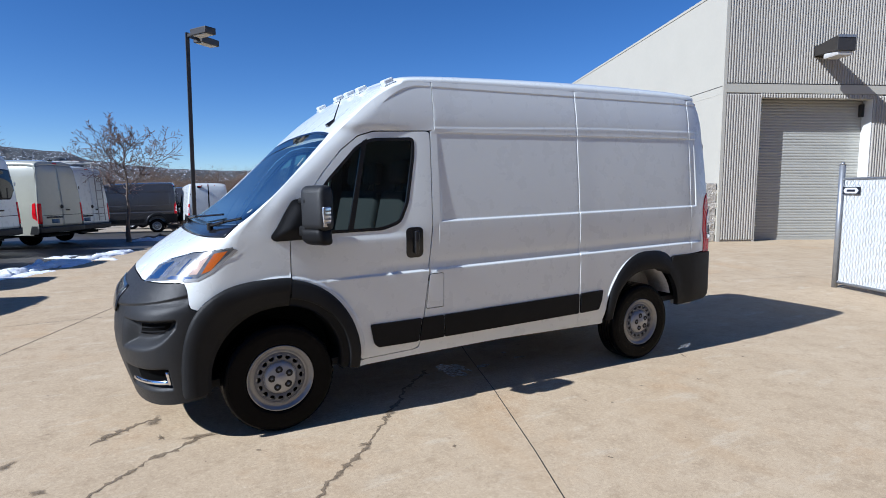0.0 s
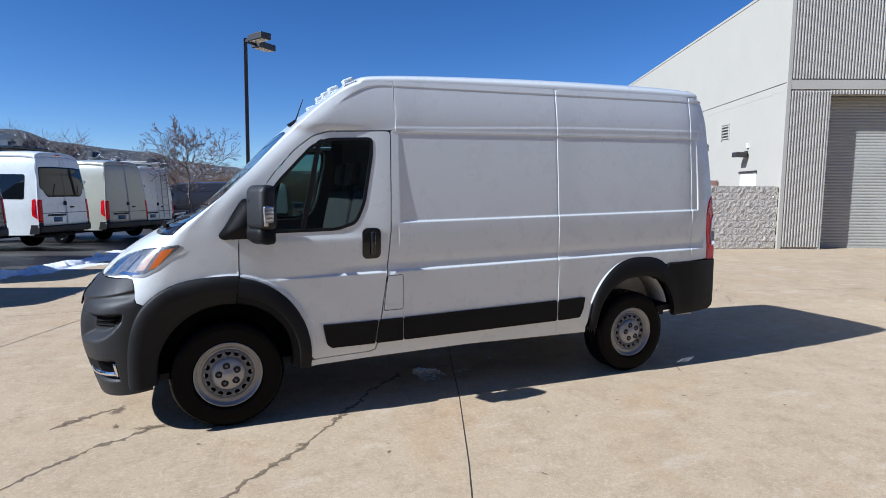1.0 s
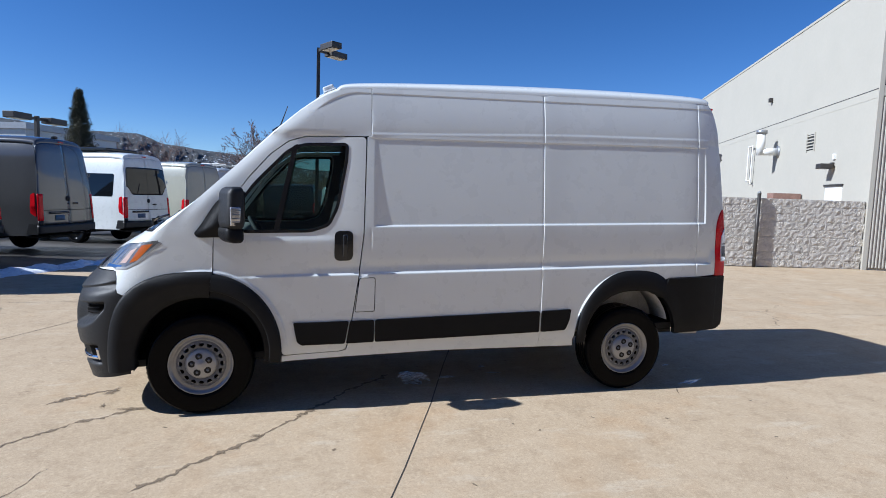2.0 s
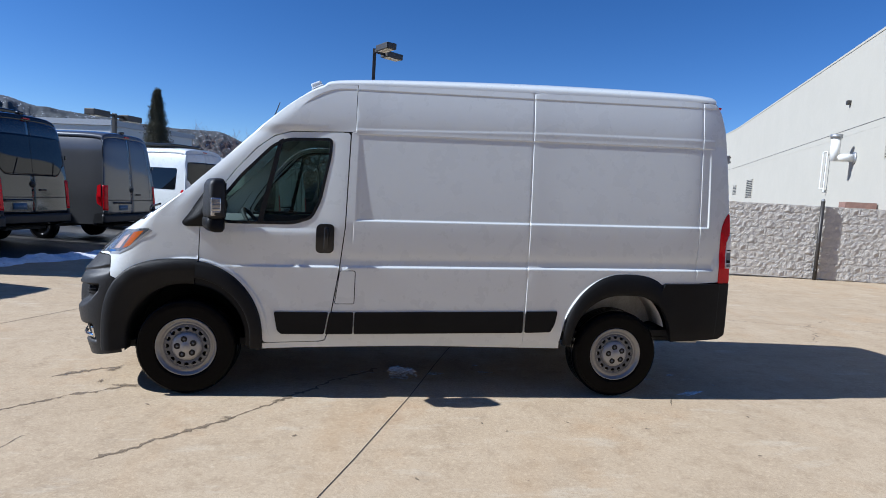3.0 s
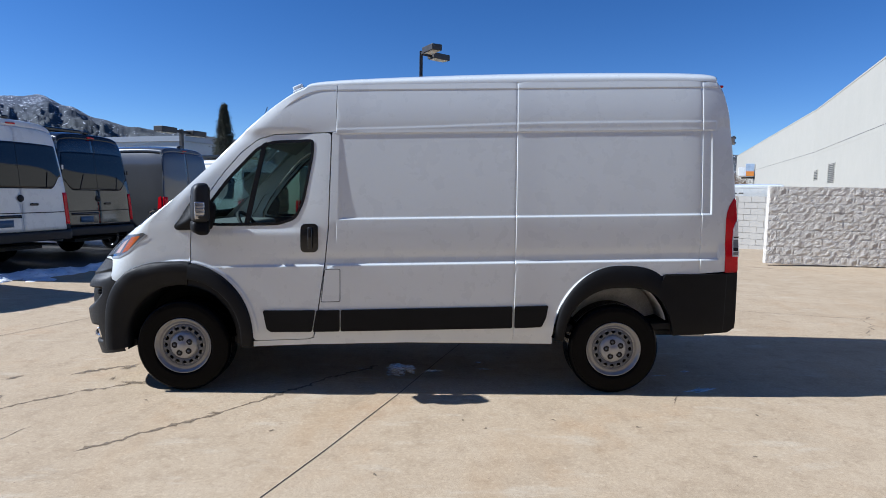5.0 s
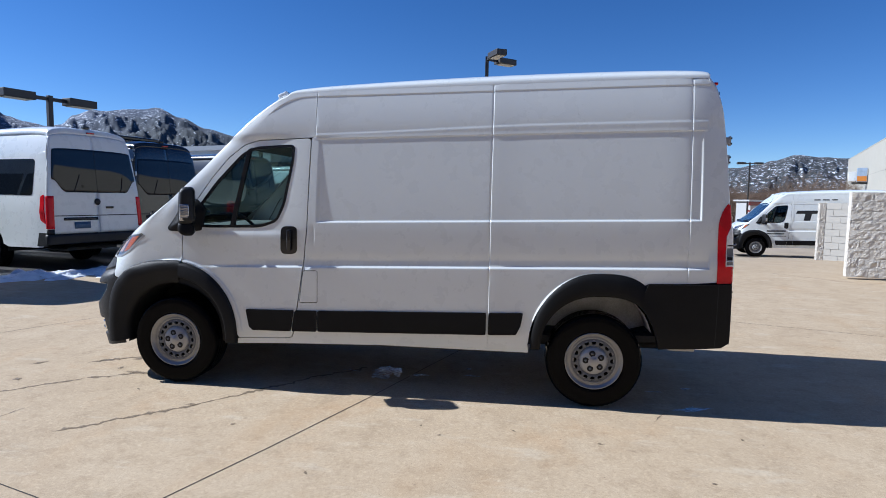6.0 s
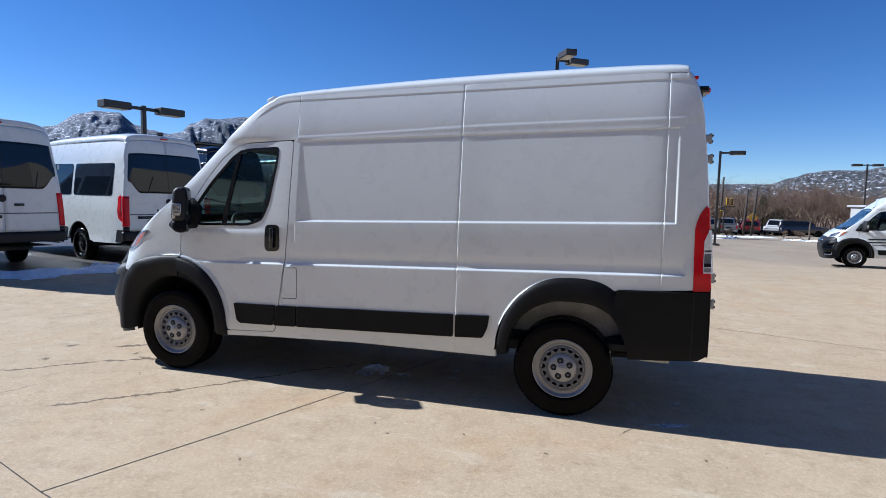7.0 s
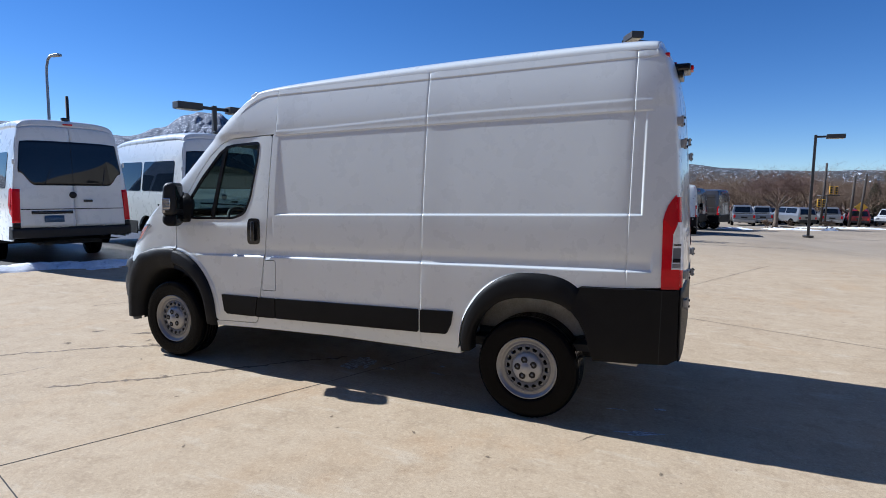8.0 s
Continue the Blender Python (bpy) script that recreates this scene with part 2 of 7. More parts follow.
# rows round the van from the front bumper over the roof to the rear: side x, z, y, middle x, z
WRAP = [
    (-0.46, 0.33, 0.03, -0.86, 0.27), (-0.48, 0.62, 0.005, -0.955, 0.60), (-0.44, 0.88, 0.005, -0.945, 0.86),
    (-0.30, 1.00, 0.01, -0.88, 0.98), (-0.25, 1.20, 0.03, -0.687, 1.174), (-0.22, 1.36, 0.075, -0.41, 1.345),
    (0.043, 1.627, 0.10, -0.005, 1.574), (0.39, 1.95, 0.12, 0.354, 1.953), (0.565, 2.112, 0.13, 0.547, 2.134),
    (0.738, 2.255, 0.14, 0.738, 2.292), (0.93, 2.355, 0.15, 0.923, 2.421), (1.17, 2.40, 0.155, 1.202, 2.496),
    (2.60, 2.415, 0.155, 2.60, 2.55), (4.05, 2.415, 0.155, 4.05, 2.54), (4.225, 2.375, 0.145, 4.262, 2.465),
    (4.305, 2.20, 0.105, 4.350, 2.25), (4.345, 1.93, 0.065, 4.392, 1.95), (4.385, 1.48, 0.02, 4.428, 1.48),
    (4.43, 0.90, 0.0, 4.458, 0.90), (4.44, 0.42, 0.0, 4.462, 0.42)]


def raked(x, y, z):
    return Vector((x, y, z + RAKE * x))


def wrap_at(rows, yc, v, s, off=0.0, power=2.7, lift=None, even=False, flank=None):
    """A place on the skin that runs over a vehicle: v along the rows, s from side to side."""
    def at(v, s):
        xa, za, y0, xc, zc = spline(rows, v)
        if flank and v >= 2:
            y0 = max(0.004, flank(xa, za))
        th = math.pi * min(max(s, 0.0), 1.0)
        si, co = abs(math.sin(th)) ** (2 / power), abs(math.cos(th)) ** (2 / power)
        if even:
            co = 1 - (2 * min(max(min(s, 1 - s), 0.0), 0.5)) ** 1.5
            si = (1 - co ** power) ** (1 / power)
        y = y0 + (yc - y0) * (1 - co)
        if s > 0.5:
            y = 2 * yc - y
        p = (xa + (xc - xa) * si, y, za + (zc - za) * si)
        return lift(*p) if lift else Vector(p)
    p = at(v, s)
    if off:
        e = 0.004
        n = (at(min(v + e, len(rows) - 1), s) - at(max(v - e, 0), s)).cross(at(v, min(s + e, 1)) - at(v, max(s - e, 0)))
        p = p + n.normalized() * off if n.length else p
    return p


def pm_wrap(v, s, off=0.0):
    return wrap_at(WRAP, YC, v, s, off, lift=raked, flank=pm_in)


RECESS = (1.225, 4.190, 1.352, 2.026)


SWELL = (0.998, 1.005, 1.012, 1.018, 1.024, 1.030, 1.037, 1.046, 1.06)
ARCHES = [(0.0, 0.44, 0.585, 0.600), (3.445, 0.40, 0.490, 0.540)]


def gutter(x):
    """The height of the crease below the roof edge, dropping over the cab."""
    return 2.362 if x > 1.12 else 2.362 - 1.35 * (1.12 - x) ** 2


def shoulder(x):
    """The height at which the cab's side turns over into screen and roof."""
    for (x0, z0, *_), (x1, z1, *_) in zip(WRAP[5:12], WRAP[6:12]):
        if x <= x1:
            return z0 + (z1 - z0) * (x - x0) / (x1 - x0)
    return 2.405


def pm_in(x, z):
    """How far the side skin lies inside the widest line, at x along and z up."""
    f = 0.022 * smooth01((0.50 - z) / 0.16)
    f += 0.075 * max(0, (z - 1.30) / 0.75) ** 1.25 if z < 2.05 else 0.075 + 0.055 * ((z - 2.05) / 0.36) ** 1.6
    f += 0.013 * smooth01((z - 0.990) / 0.016) * smooth01((x - 0.1) / 0.5) * (1 - smooth01((x - 4.252) / 0.016) * (1 - smooth01((z - 1.01) / 0.13)))
    f += 0.008 * math.exp(-((z - 1.050) / 0.036) ** 2) * smooth01((x - 0.55) / 0.4) * smooth01((4.27 - x) / 0.05)
    f += 0.012 * smooth01((z - 1.245) / 0.06) * smooth01((1.15 - x) / 0.35) * smooth01((x + 0.1) / 0.3) * smooth01((2.055 - z) / 0.03)
    f -= 0.003 * smooth01((z - 2.020) / 0.007) * smooth01((2.070 + 0.034 * smooth01((x - 1.2) / 1.9) - z) / 0.015) * smooth01((x - 1.15) / 0.05) * smooth01((4.228 - x) / 0.014)
    a, b, c, d = RECESS
    t = min(smooth01((x - a) / 0.034), smooth01((b - x) / 0.014), smooth01((z - c) / 0.016), smooth01((d - z) / 0.006))
    f += (0.0105 - 0.0075 * (z - c) / (d - c) + 0.0010 * noise.noise(Vector((x * 1.1, z * 1.6, 7.0)))) * t if t > 0 else 0
    for e in (2.627, 4.106, 1.203):
        if (e - 0.010 if e > 2 else e - 0.0002) < x < e + 0.25 and (e > 2 or z > 2.045):
            f += 0.003 * smooth01((x - e + 0.010) / 0.008) if x < e else 0.003 - 0.0055 * min(1, (x - e) / 0.0045) + 0.0025 * smooth01((x - e) / 0.25)
    if 1.2065 < x < 1.2145 and 1.17 < z < 1.345:
        f += 0.004 * (1 - abs(x - 1.210) / 0.0045)
    if x < 0.15:
        f += 0.030 * ((0.15 - x) / 0.75) ** 2.2 * smooth01((z - 0.8) / 0.3)
    if x < 0.6 and z > 0.95:
        f += 0.02 * smooth01((0.6 - x) / 0.5) * smooth01((z - 0.95) / 0.6)
    f -= 0.004 * smooth01((z - gutter(x)) / 0.006) * smooth01((x - 0.76) / 0.12)
    if -0.2 < x < 1.25:
        d = 0.75 * (shoulder(x) - z)
        f += 0.016 * max(0, 1 - max(0, d) / 0.075) ** 2 * smooth01((0.95 - x) / 0.3) * smooth01((x + 0.2) / 0.2)
    for cx, cz, rx, rz in ARCHES:
        d = math.hypot((x - cx) / rx, max(0, z - cz) / rz)
        f -= 0.010 * smooth01((1.036 - d) / 0.030)
    if x > 3.9:
        f += 0.055 * ((x - 3.9) / 0.55) ** 2.5
    return f


WRAP = [(a, b, max(0.004, pm_in(a, b)) if i > 1 else c, d, e) for i, (a, b, c, d, e) in enumerate(WRAP)]


def pm_side(far=False, off=0.0):
    def fn(x, z):
        y = pm_in(x, z) - off
        return raked(x, 2 * YC - y if far else y, z)
    return fn


def arc(cx, cz, rx, rz, a0, a1, n=14):
    return [(cx + rx * math.cos(radians(a)), cz + rz * math.sin(radians(a))) for a in span(a0, a1, n)]


FRONT_LIP = [(0.0, -0.09), (0.0, 0.10), (0.22, 0.42), (0.42, 0.72), (0.50, 0.90), (0.58, 0.99), (0.75, 1.0), (0.92, 0.86), (0.98, 0.5), (1.0, -0.05)]
STEP_LIP = [(0.0, -0.09), (0.0, 0.25), (0.02, 0.10), (0.06, 0.08), (0.27, 0.08), (0.296, 0.09), (0.302, 0.12), (0.310, 0.88), (0.318, 0.94), (0.345, 1.0), (0.40, 1.0), (0.86, 0.96), (0.96, 0.7), (1.0, -0.05)]
ROUND_LIP = [(0.0, -0.09), (0.0, 0.6), (0.10, 0.95), (0.35, 1.0), (0.7, 0.8), (0.93, 0.45), (1.0, -0.05)]


def flare(name, cx, cz, r_in, r_out, a0, a1, parent, far=False, proud=0.03, n=34, square=2.0, mat=None, sec=ROUND_LIP, nose=2.0):
    """A plastic wheel-arch lip, its edge turned into the arch; square and nose fill out its rear and front shoulder."""
    v, f = [], []
    for a in span(a0, a1, n):
        ca, sa = math.cos(radians(a)), math.sin(radians(a))
        if ca > 0 and sa > 0:
            ca, sa = ca ** (2 / square), sa ** (2 / square)
        for t, h in sec:
            c, d = ca, sa
            if ca < 0 and sa > 0:
                k = 2 + (nose - 2) * t
                c, d = -(-ca) ** (2 / k), sa ** (2 / k)
            x, z = cx + c * (r_in[0] + (r_out[0] - r_in[0]) * t), cz + d * (r_in[1] + (r_out[1] - r_in[1]) * t)
            z = max(z, 0.355)
            y = pm_plan(x, z) - proud * h
            if h < -0.06:
                y += 0.10
            v.append(raked(x, 2 * YC - y if far else y, z))
    k = len(sec)
    for i in range(n - 1):
        for j in range(k - 1):
            q = (i * k + j, i * k + j + 1, (i + 1) * k + j + 1, (i + 1) * k + j)
            f.append(q if far else q[::-1])
    return part(name, v, f, mat or PLASTIC, parent, "grained black plastic arch flare")


def pm_plan(x, z):
    if x > -0.44:
        return pm_in(x, z) if x > -0.1 or z > 1.0 else 0.004 - 0.010 * smooth01((z - 0.75) / 0.2)
    u = min(1, (-0.44 - x) / 0.515)
    return 0.004 + 1.0 * (1 - max(0, 1 - u ** 2.7) ** (1 / 2.7))


DOOR = rounded([(0.085, 1.02), (0.09, 1.36), (0.17, 1.50), (0.33, 1.725), (0.47, 1.885), (0.60, 1.985), (0.72, 2.02), (1.165, 2.03),
                (1.15, 1.30), (1.115, 0.96), (1.045, 0.48), (1.027, 0.420), (0.98, 0.409), (0.565, 0.401), (0.53, 0.60), (0.40, 0.83), (0.25, 0.965)], 0.03, 3)
WINDOW = rounded([(0.11, 1.335), (0.30, 1.315), (0.76, 1.315), (0.90, 1.36), (0.965, 1.50), (1.03, 1.85), (1.035, 1.985), (0.70, 1.975), (0.585, 1.925),
                  (0.36, 1.69), (0.17, 1.44)], 0.045, 4)


def shrink(poly, d):
    cx, cz = sum(p[0] for p in poly) / len(poly), sum(p[1] for p in poly) / len(poly)
    out = []
    k = len(poly)
    area = sum(poly[i][0] * poly[(i + 1) % k][1] - poly[(i + 1) % k][0] * poly[i][1] for i in range(k))
    sgn = 1 if area > 0 else -1
    for i in range(k):
        a, b = Vector(poly[i - 1]), Vector(poly[(i + 1) % k])
        t = (b - a)
        if t.length < 1e-6:
            out.append(poly[i])
            continue
        nrm = Vector((-t.y, t.x)).normalized() * sgn
        out.append((poly[i][0] + nrm.x * d, poly[i][1] + nrm.y * d))
    return out


def steel_wheel(parent, x, z, y, far=False):
    """A steel wheel: dished rim with a ring of vent holes, pressed cap, five nuts and a treaded tyre."""
    sg = -1 if far else 1
    yo = y

    def put(vf, name, mat, par, label=""):
        v, f = vf
        if far:
            v = [(p[0], 2 * YC - p[1], p[2]) for p in v]
            f = [q[::-1] for q in f]
        return part(name, v, f, mat, par, label)
    R = 0.368
    rim = put(lathe([(0.150, 0.030), (0.168, 0.040), (0.178, 0.020), (0.186, 0.030), (0.204, 0.028), (0.213, 0.004), (0.221, 0.0),
                     (0.223, 0.012), (0.220, 0.060), (0.19, 0.10), (0.188, 0.2)], 56, (x, yo, z)), "wheel", RIM, parent, "silver painted steel wheel")
    tyre = [(0.216, 0.02), (0.228, 0.004), (0.245, -0.002), (0.262, 0.0), (0.30, -0.008), (0.325, -0.006), (0.335, -0.0035), (0.342, -0.004), (0.354, 0.006), (0.362, 0.018), (0.367, 0.034)]
    for i in range(5):
        w = 0.040 + 0.033 * i
        tyre += [(R, w), (R, w + 0.026), (R - 0.008, w + 0.028), (R - 0.008, w + 0.032)]
    tyre += [(R, 0.205), (0.35, 0.222), (0.30, 0.235), (0.22, 0.22)]
    put(lathe(tyre, 72, (x, yo, z)), "tyre", RUBBER, rim, "black tyre with a ribbed tread")
    v, f = [], []
    for i in range(64):
        a = 2 * math.pi * (i + 0.25) / 64
        b = a + 0.035
        for r, yy, an in ((0.336, -0.009, a), (0.336, -0.009, b), (0.367, 0.024, b), (0.367, 0.024, a)):
            v.append((x + r * math.cos(an), yo + yy, z + r * math.sin(an)))
        k = len(v) - 4
        for r, yy, an in ((0.332, 0.004, a), (0.332, 0.004, b), (0.362, 0.034, b), (0.362, 0.034, a)):
            v.append((x + r * math.cos(an), yo + yy, z + r * math.sin(an)))
        f += [(k, k + 1, k + 2, k + 3), (k, k + 4, k + 5, k + 1), (k + 1, k + 5, k + 6, k + 2), (k + 2, k + 6, k + 7, k + 3), (k + 3, k + 7, k + 4, k)]
    put((v, f), "tread_lug", RUBBER, rim)
    holes = [[(0.144 * math.cos(a) + 0.018 * (math.cos(b) * math.cos(a) - 1.05 * math.sin(b) * math.sin(a)),
               0.144 * math.sin(a) + 0.018 * (math.cos(b) * math.sin(a) + 1.05 * math.sin(b) * math.cos(a)))
              for b in [2 * math.pi * j / 10 for j in range(10)]] for a in [2 * math.pi * i / 16 for i in range(16)]]
    ring = [(0.174 * math.cos(2 * math.pi * i / 48), 0.174 * math.sin(2 * math.pi * i / 48)) for i in range(48)]
    hub = [(0.108 * math.cos(2 * math.pi * i / 36), 0.108 * math.sin(2 * math.pi * i / 36)) for i in range(36)]

    def disc(a, b):
        r = math.hypot(a, b)
        return (x + a, yo + 0.034 - 0.010 * math.sin(min(1, max(0, (r - 0.108) / 0.066)) * math.pi), z + b)
    put(sheet(ring, disc, 0.03, [hub, *holes], lip=(0, 0.02, 0), flip=False), "rim_disc", STEEL, rim, "dull grey vented disc")
    put(lathe([(0.0, 0.03), (0.19, 0.045)], 32, (x, yo + 0.04, z)), "brake_plate", DARKGAP, rim)
    put(lathe([(0.0, -0.012), (0.022, -0.012), (0.030, -0.006), (0.045, 0.0), (0.082, 0.002), (0.098, 0.010), (0.108, 0.024), (0.112, 0.036)], 40, (x, yo, z)),
        "wheel_cap", SILVER, rim, "pressed silver centre cap")
    for i in range(5):
        a = radians(90 + 72 * i + 12)
        c = (x + 0.062 * math.cos(a), yo, z + 0.062 * math.sin(a))
        put(lathe([(0.0, -0.006), (0.008, -0.006), (0.0095, -0.002), (0.0095, 0.004), (0.017, 0.002), (0.018, 0.006)], 12, c), "wheel_nut", STEEL, rim)
        put(lathe([(0.0095, -0.0005), (0.0245, -0.0014)], 16, c), "nut_well", DARKGAP, rim)
    return rim


def tail_lamp(parent, far=False):
    """The upright red lamp that wraps the rear corner, with its clear lower window."""
    P = [(4.314, 1.32), (4.322, 1.365), (4.338, 1.415), (4.362, 1.455), (4.383, 1.482), (4.395, 1.482), (4.435, 0.885), (4.322, 0.885)]
    fn = pm_side(far, 0.006)

    def to_edge(x, z):
        xe = spline_x(z)
        return fn(min(x, xe), z)
    body = part("tail_lamp", *sheet(P, to_edge, 0.03, lip=(0, -0.03 if far else 0.03, 0), flip=far), RED, parent, "tall red tail lamp")
    rows = span(17.02, 18.0, 18)
    s0, s1 = (0.0, 0.115)
    ss = span(s0, s1, 8) if not far else span(1 - s1, 1 - s0, 8)
    part("tail_lamp_back", *grid(lambda v, s: pm_wrap(v, s, 0.006), rows, ss), RED, body)
    Q = [(4.378, 1.235), (4.400, 1.295), (4.412, 1.30), (4.434, 1.015), (4.378, 1.015)]
    part("clear_window", *sheet(Q, lambda x, z: fn(x, z) + Vector((0, 0.009 if far else -0.009, 0)), 0.03, lip=(0, -0.01 if far else 0.01, 0), flip=far), REVERSE, body, "clear reversing lens")
    for z0, z1, mat in ((1.165, 1.175, GLOSSBLACK), (1.085, 1.150, STEEL), (1.060, 1.085, GLOSSBLACK), (1.026, 1.052, CHROME)):
        part("lamp_reflector", *sheet([(4.383, z0), (4.428, z0), (4.428, z1), (4.383, z1)], lambda x, z: fn(x, z) + Vector((0, 0.0105 if far else -0.0105, 0)), 0.03, flip=far), mat, body)
    ss = span(0.002, 0.095, 6) if not far else span(0.905, 0.998, 6)
    part("clear_window", *grid(lambda v, s: pm_wrap(v, s, 0.015), span(17.30, 17.80, 8), ss), REVERSE, body, "clear reversing lens")
    T = [(4.318, 1.335), (4.325, 1.365), (4.341, 1.413), (4.364, 1.452), (4.384, 1.478), (4.394, 1.478), (4.405, 1.318), (4.370, 1.275)]
    part("upper_lens", *sheet(T, lambda x, z: to_edge(x, z) + Vector((0, 0.003 if far else -0.003, 0)), 0.03, flip=far), REDDARK, body, "darker red upper lens")
    return body


def spline_x(z):
    """The side skin's rear edge at height z."""
    best = min(span(13.0, 19.0, 121), key=lambda v: abs(spline(WRAP, v)[1] - z))
    return spline(WRAP, best)[0]


def wrap_edge(v0, v1, n):
    return [tuple(spline(WRAP, v)[:2]) for v in span(v0, v1, n)]


LAMPBOWL = surface("lamp_bowl", (0.50, 0.50, 0.51), 0.16, metal=0.75, vary=0.5, scale=14)
AMBERPALE = surface("pale_amber", (0.50, 0.36, 0.30), 0.2, vary=0.2, scale=20)
REVERSE = surface("clear_lamp_glass", (0.74, 0.75, 0.76), 0.15, vary=0.22, scale=40, metal=0.1, coat=0.6)


PANE_EDGE = [(4.9, 0.150), (5.17, 0.125), (5.32, 0.085), (5.50, 0.078), (5.8, 0.100), (6.14, 0.125), (6.7, 0.145), (7.10, 0.160), (7.28, 0.185), (7.5, 0.21)]
LAMPDARK = surface("lamp_housing", (0.22, 0.225, 0.23), 0.22, metal=0.4, vary=0.5, scale=26, coat=0.3)
MARKER = surface("clear_marker_plastic", (0.62, 0.66, 0.70), 0.12, vary=0.15, scale=60, coat=0.6)


def high_roof_van(name, label, detail=True):
    van = thing(name, label, "van")
    for far in (False, True):
        fn, lip = pm_side(far), (0, -0.028 if far else 0.028, 0)
        sg = -1 if far else 1
        # wing, pillar and cab roof side
        edge = wrap_edge(2.1, 11.0, 64)
        fend = edge + [(1.2024, 2.402), (1.2024, 2.045), (1.17, 2.038)] + \
            [(0.72, 2.028), (0.597, 1.992), (0.465, 1.891), (0.325, 1.731), (0.162, 1.505), (0.082, 1.362), (0.078, 1.015)] + arc(0, 0.455, 0.56, 0.56, 82, 150, 14)
        part("front_wing", *sheet(fend, fn, 0.03, lip=lip, flip=far, rows=(span(-0.46, 1.19, 70), span(0.45, 2.38, 80)),
                                  lines=[[(x, gutter(x) + o) for x in span(0.76, 1.19, 80)] for o in (-0.004, 0.000, 0.004, 0.008, 0.013)] + [arc(0, 0.44, 0.585 * k, 0.60 * k, 70, 150, 70) for k in SWELL]), WHITE, van, "white painted wing and roof pillar")
        # front door
        door = part("front_door", *sheet(DOOR, fn, 0.04, [WINDOW], lip=lip, flip=far, rows=(span(0.1, 1.02, 26) + [1.036, 1.05, 1.064, 1.078, 1.092, 1.106, 1.12, 1.134, 1.148], sorted(span(0.40, 2.0, 34) + [0.985, 0.9905, 0.9955, 1.001, 1.0065, 1.016, 1.03, 1.045, 1.06, 1.08, 1.25, 1.262, 1.275, 1.288, 1.30])), lines=[arc(0, 0.44, 0.585 * k, 0.60 * k, 5, 84, 70) for k in SWELL]), WHITE, van, "white front door")
        gl = pm_side(far, -0.012)
        pane = part("door_window", *sheet(WINDOW, gl, 0.08, flip=far), GLASS_CLEAR, door, "tinted door glass")
        pane.visible_shadow = False
        part("window_seal", *sheet(WINDOW, pm_side(far, 0.003), 0.05, [shrink(WINDOW, 0.022)], lip=(0, 0.018 * sg, 0), flip=far), GLOSSBLACK, door, "black rubber window seal")
        part("window_bar", *sheet([(0.492, 1.32), (0.53, 1.32), (0.665, 1.97), (0.628, 1.95)], pm_side(far, 0.002), 0.05, lip=(0, 0.02 * sg, 0), flip=far), GLOSSBLACK, door, "black window divider")
        part("door_trim", *sheet(shrink(DOOR, 0.03), pm_side(far, -0.060), 0.10, [shrink(WINDOW, -0.012)], flip=not far), INTERIOR, door, "black inner door trim")
        # handle
        hb = part("door_handle", *sheet(rounded([(0.935, 1.325), (1.073, 1.325), (1.073, 1.10), (0.935, 1.10)], 0.045), pm_side(far, 0.006), 0.04, lip=(0, 0.012 * sg, 0), flip=far), GLOSSBLACK, door, "black recessed pull handle")
        bm = block((0.035, 0.03, 0.17), (1.012, 0, 1.215), 0.012)
        for v in bm.verts:
            v.co = raked(v.co.x, (pm_in(1.0, 1.2) - 0.022 + v.co.y) if not far else 2 * YC - (pm_in(1.0, 1.2) - 0.022 + v.co.y), v.co.z)
        solid("handle_grip", bm, GLOSSBLACK, hb, smooth=True)
        # cargo side in three pressings with its long recess
        a, b, c, d = RECESS
        ex = sorted(set([round(a + o, 4) for o in (-0.01, 0, 0.007, 0.014, 0.021, 0.028, 0.035, 0.042, 0.052, 0.065, 0.085, 0.11, 0.14, 0.18, 0.22)] + [round(b - o, 4) for o in (-0.006, 0, 0.0035, 0.007, 0.0105, 0.014, 0.02)] +
                        [e + o for e in (2.627, 4.106) for o in (-0.012, -0.008, -0.004, 0.0045, 0.009, 0.014, 0.03)] + [1.2065, 1.210, 1.215, 1.222, 4.207, 4.213, 4.219, 4.225, 4.231, 4.246, 4.252, 4.257, 4.263, 4.269, 4.276] + [round(x, 3) for x in span(1.0, 4.4, 52)]))
        ez = sorted(set([round(c + o, 4) for o in (-0.006, 0, 0.0045, 0.009, 0.0135, 0.018, 0.026)] + [round(d - o, 4) for o in (-0.012, -0.005, 0, 0.006, 0.011, 0.018, 0.028, 0.04, 0.055, 0.075, 0.10, 0.13, 0.16, 0.20)] +
                        [0.983, 0.9905, 0.9955, 1.001, 1.0065, 1.016, 1.93, 1.95, 2.045, 2.053, 2.060, 2.067, 2.074, 2.081, 2.088, 2.095, 2.102, 2.110, 2.350, 2.356, 2.362, 2.366, 2.370, 2.376] + [1.022, 1.034, 1.046, 1.058, 1.072, 1.09, 1.11, 1.135] + [round(z, 3) for z in span(0.40, 2.40, 30)]))
        ez = [z for i, z in enumerate(ez) if i == 0 or z - ez[i - 1] > 0.004]
        ex = [x for i, x in enumerate(ex) if i == 0 or x - ex[i - 1] > 0.0025]
        up_ = [z for z in ez if 0.37 < z < 2.41]
        top = [(x, z + 0.003) for x, z in wrap_edge(11.0, 13.6, 60)]
        def eaves(x):
            (x0, z0), (x1, z1) = next((a, b) for a, b in zip(top, top[1:]) if a[0] <= x <= b[0])
            return (x, z0 + (z1 - z0) * (x - x0) / (x1 - x0))
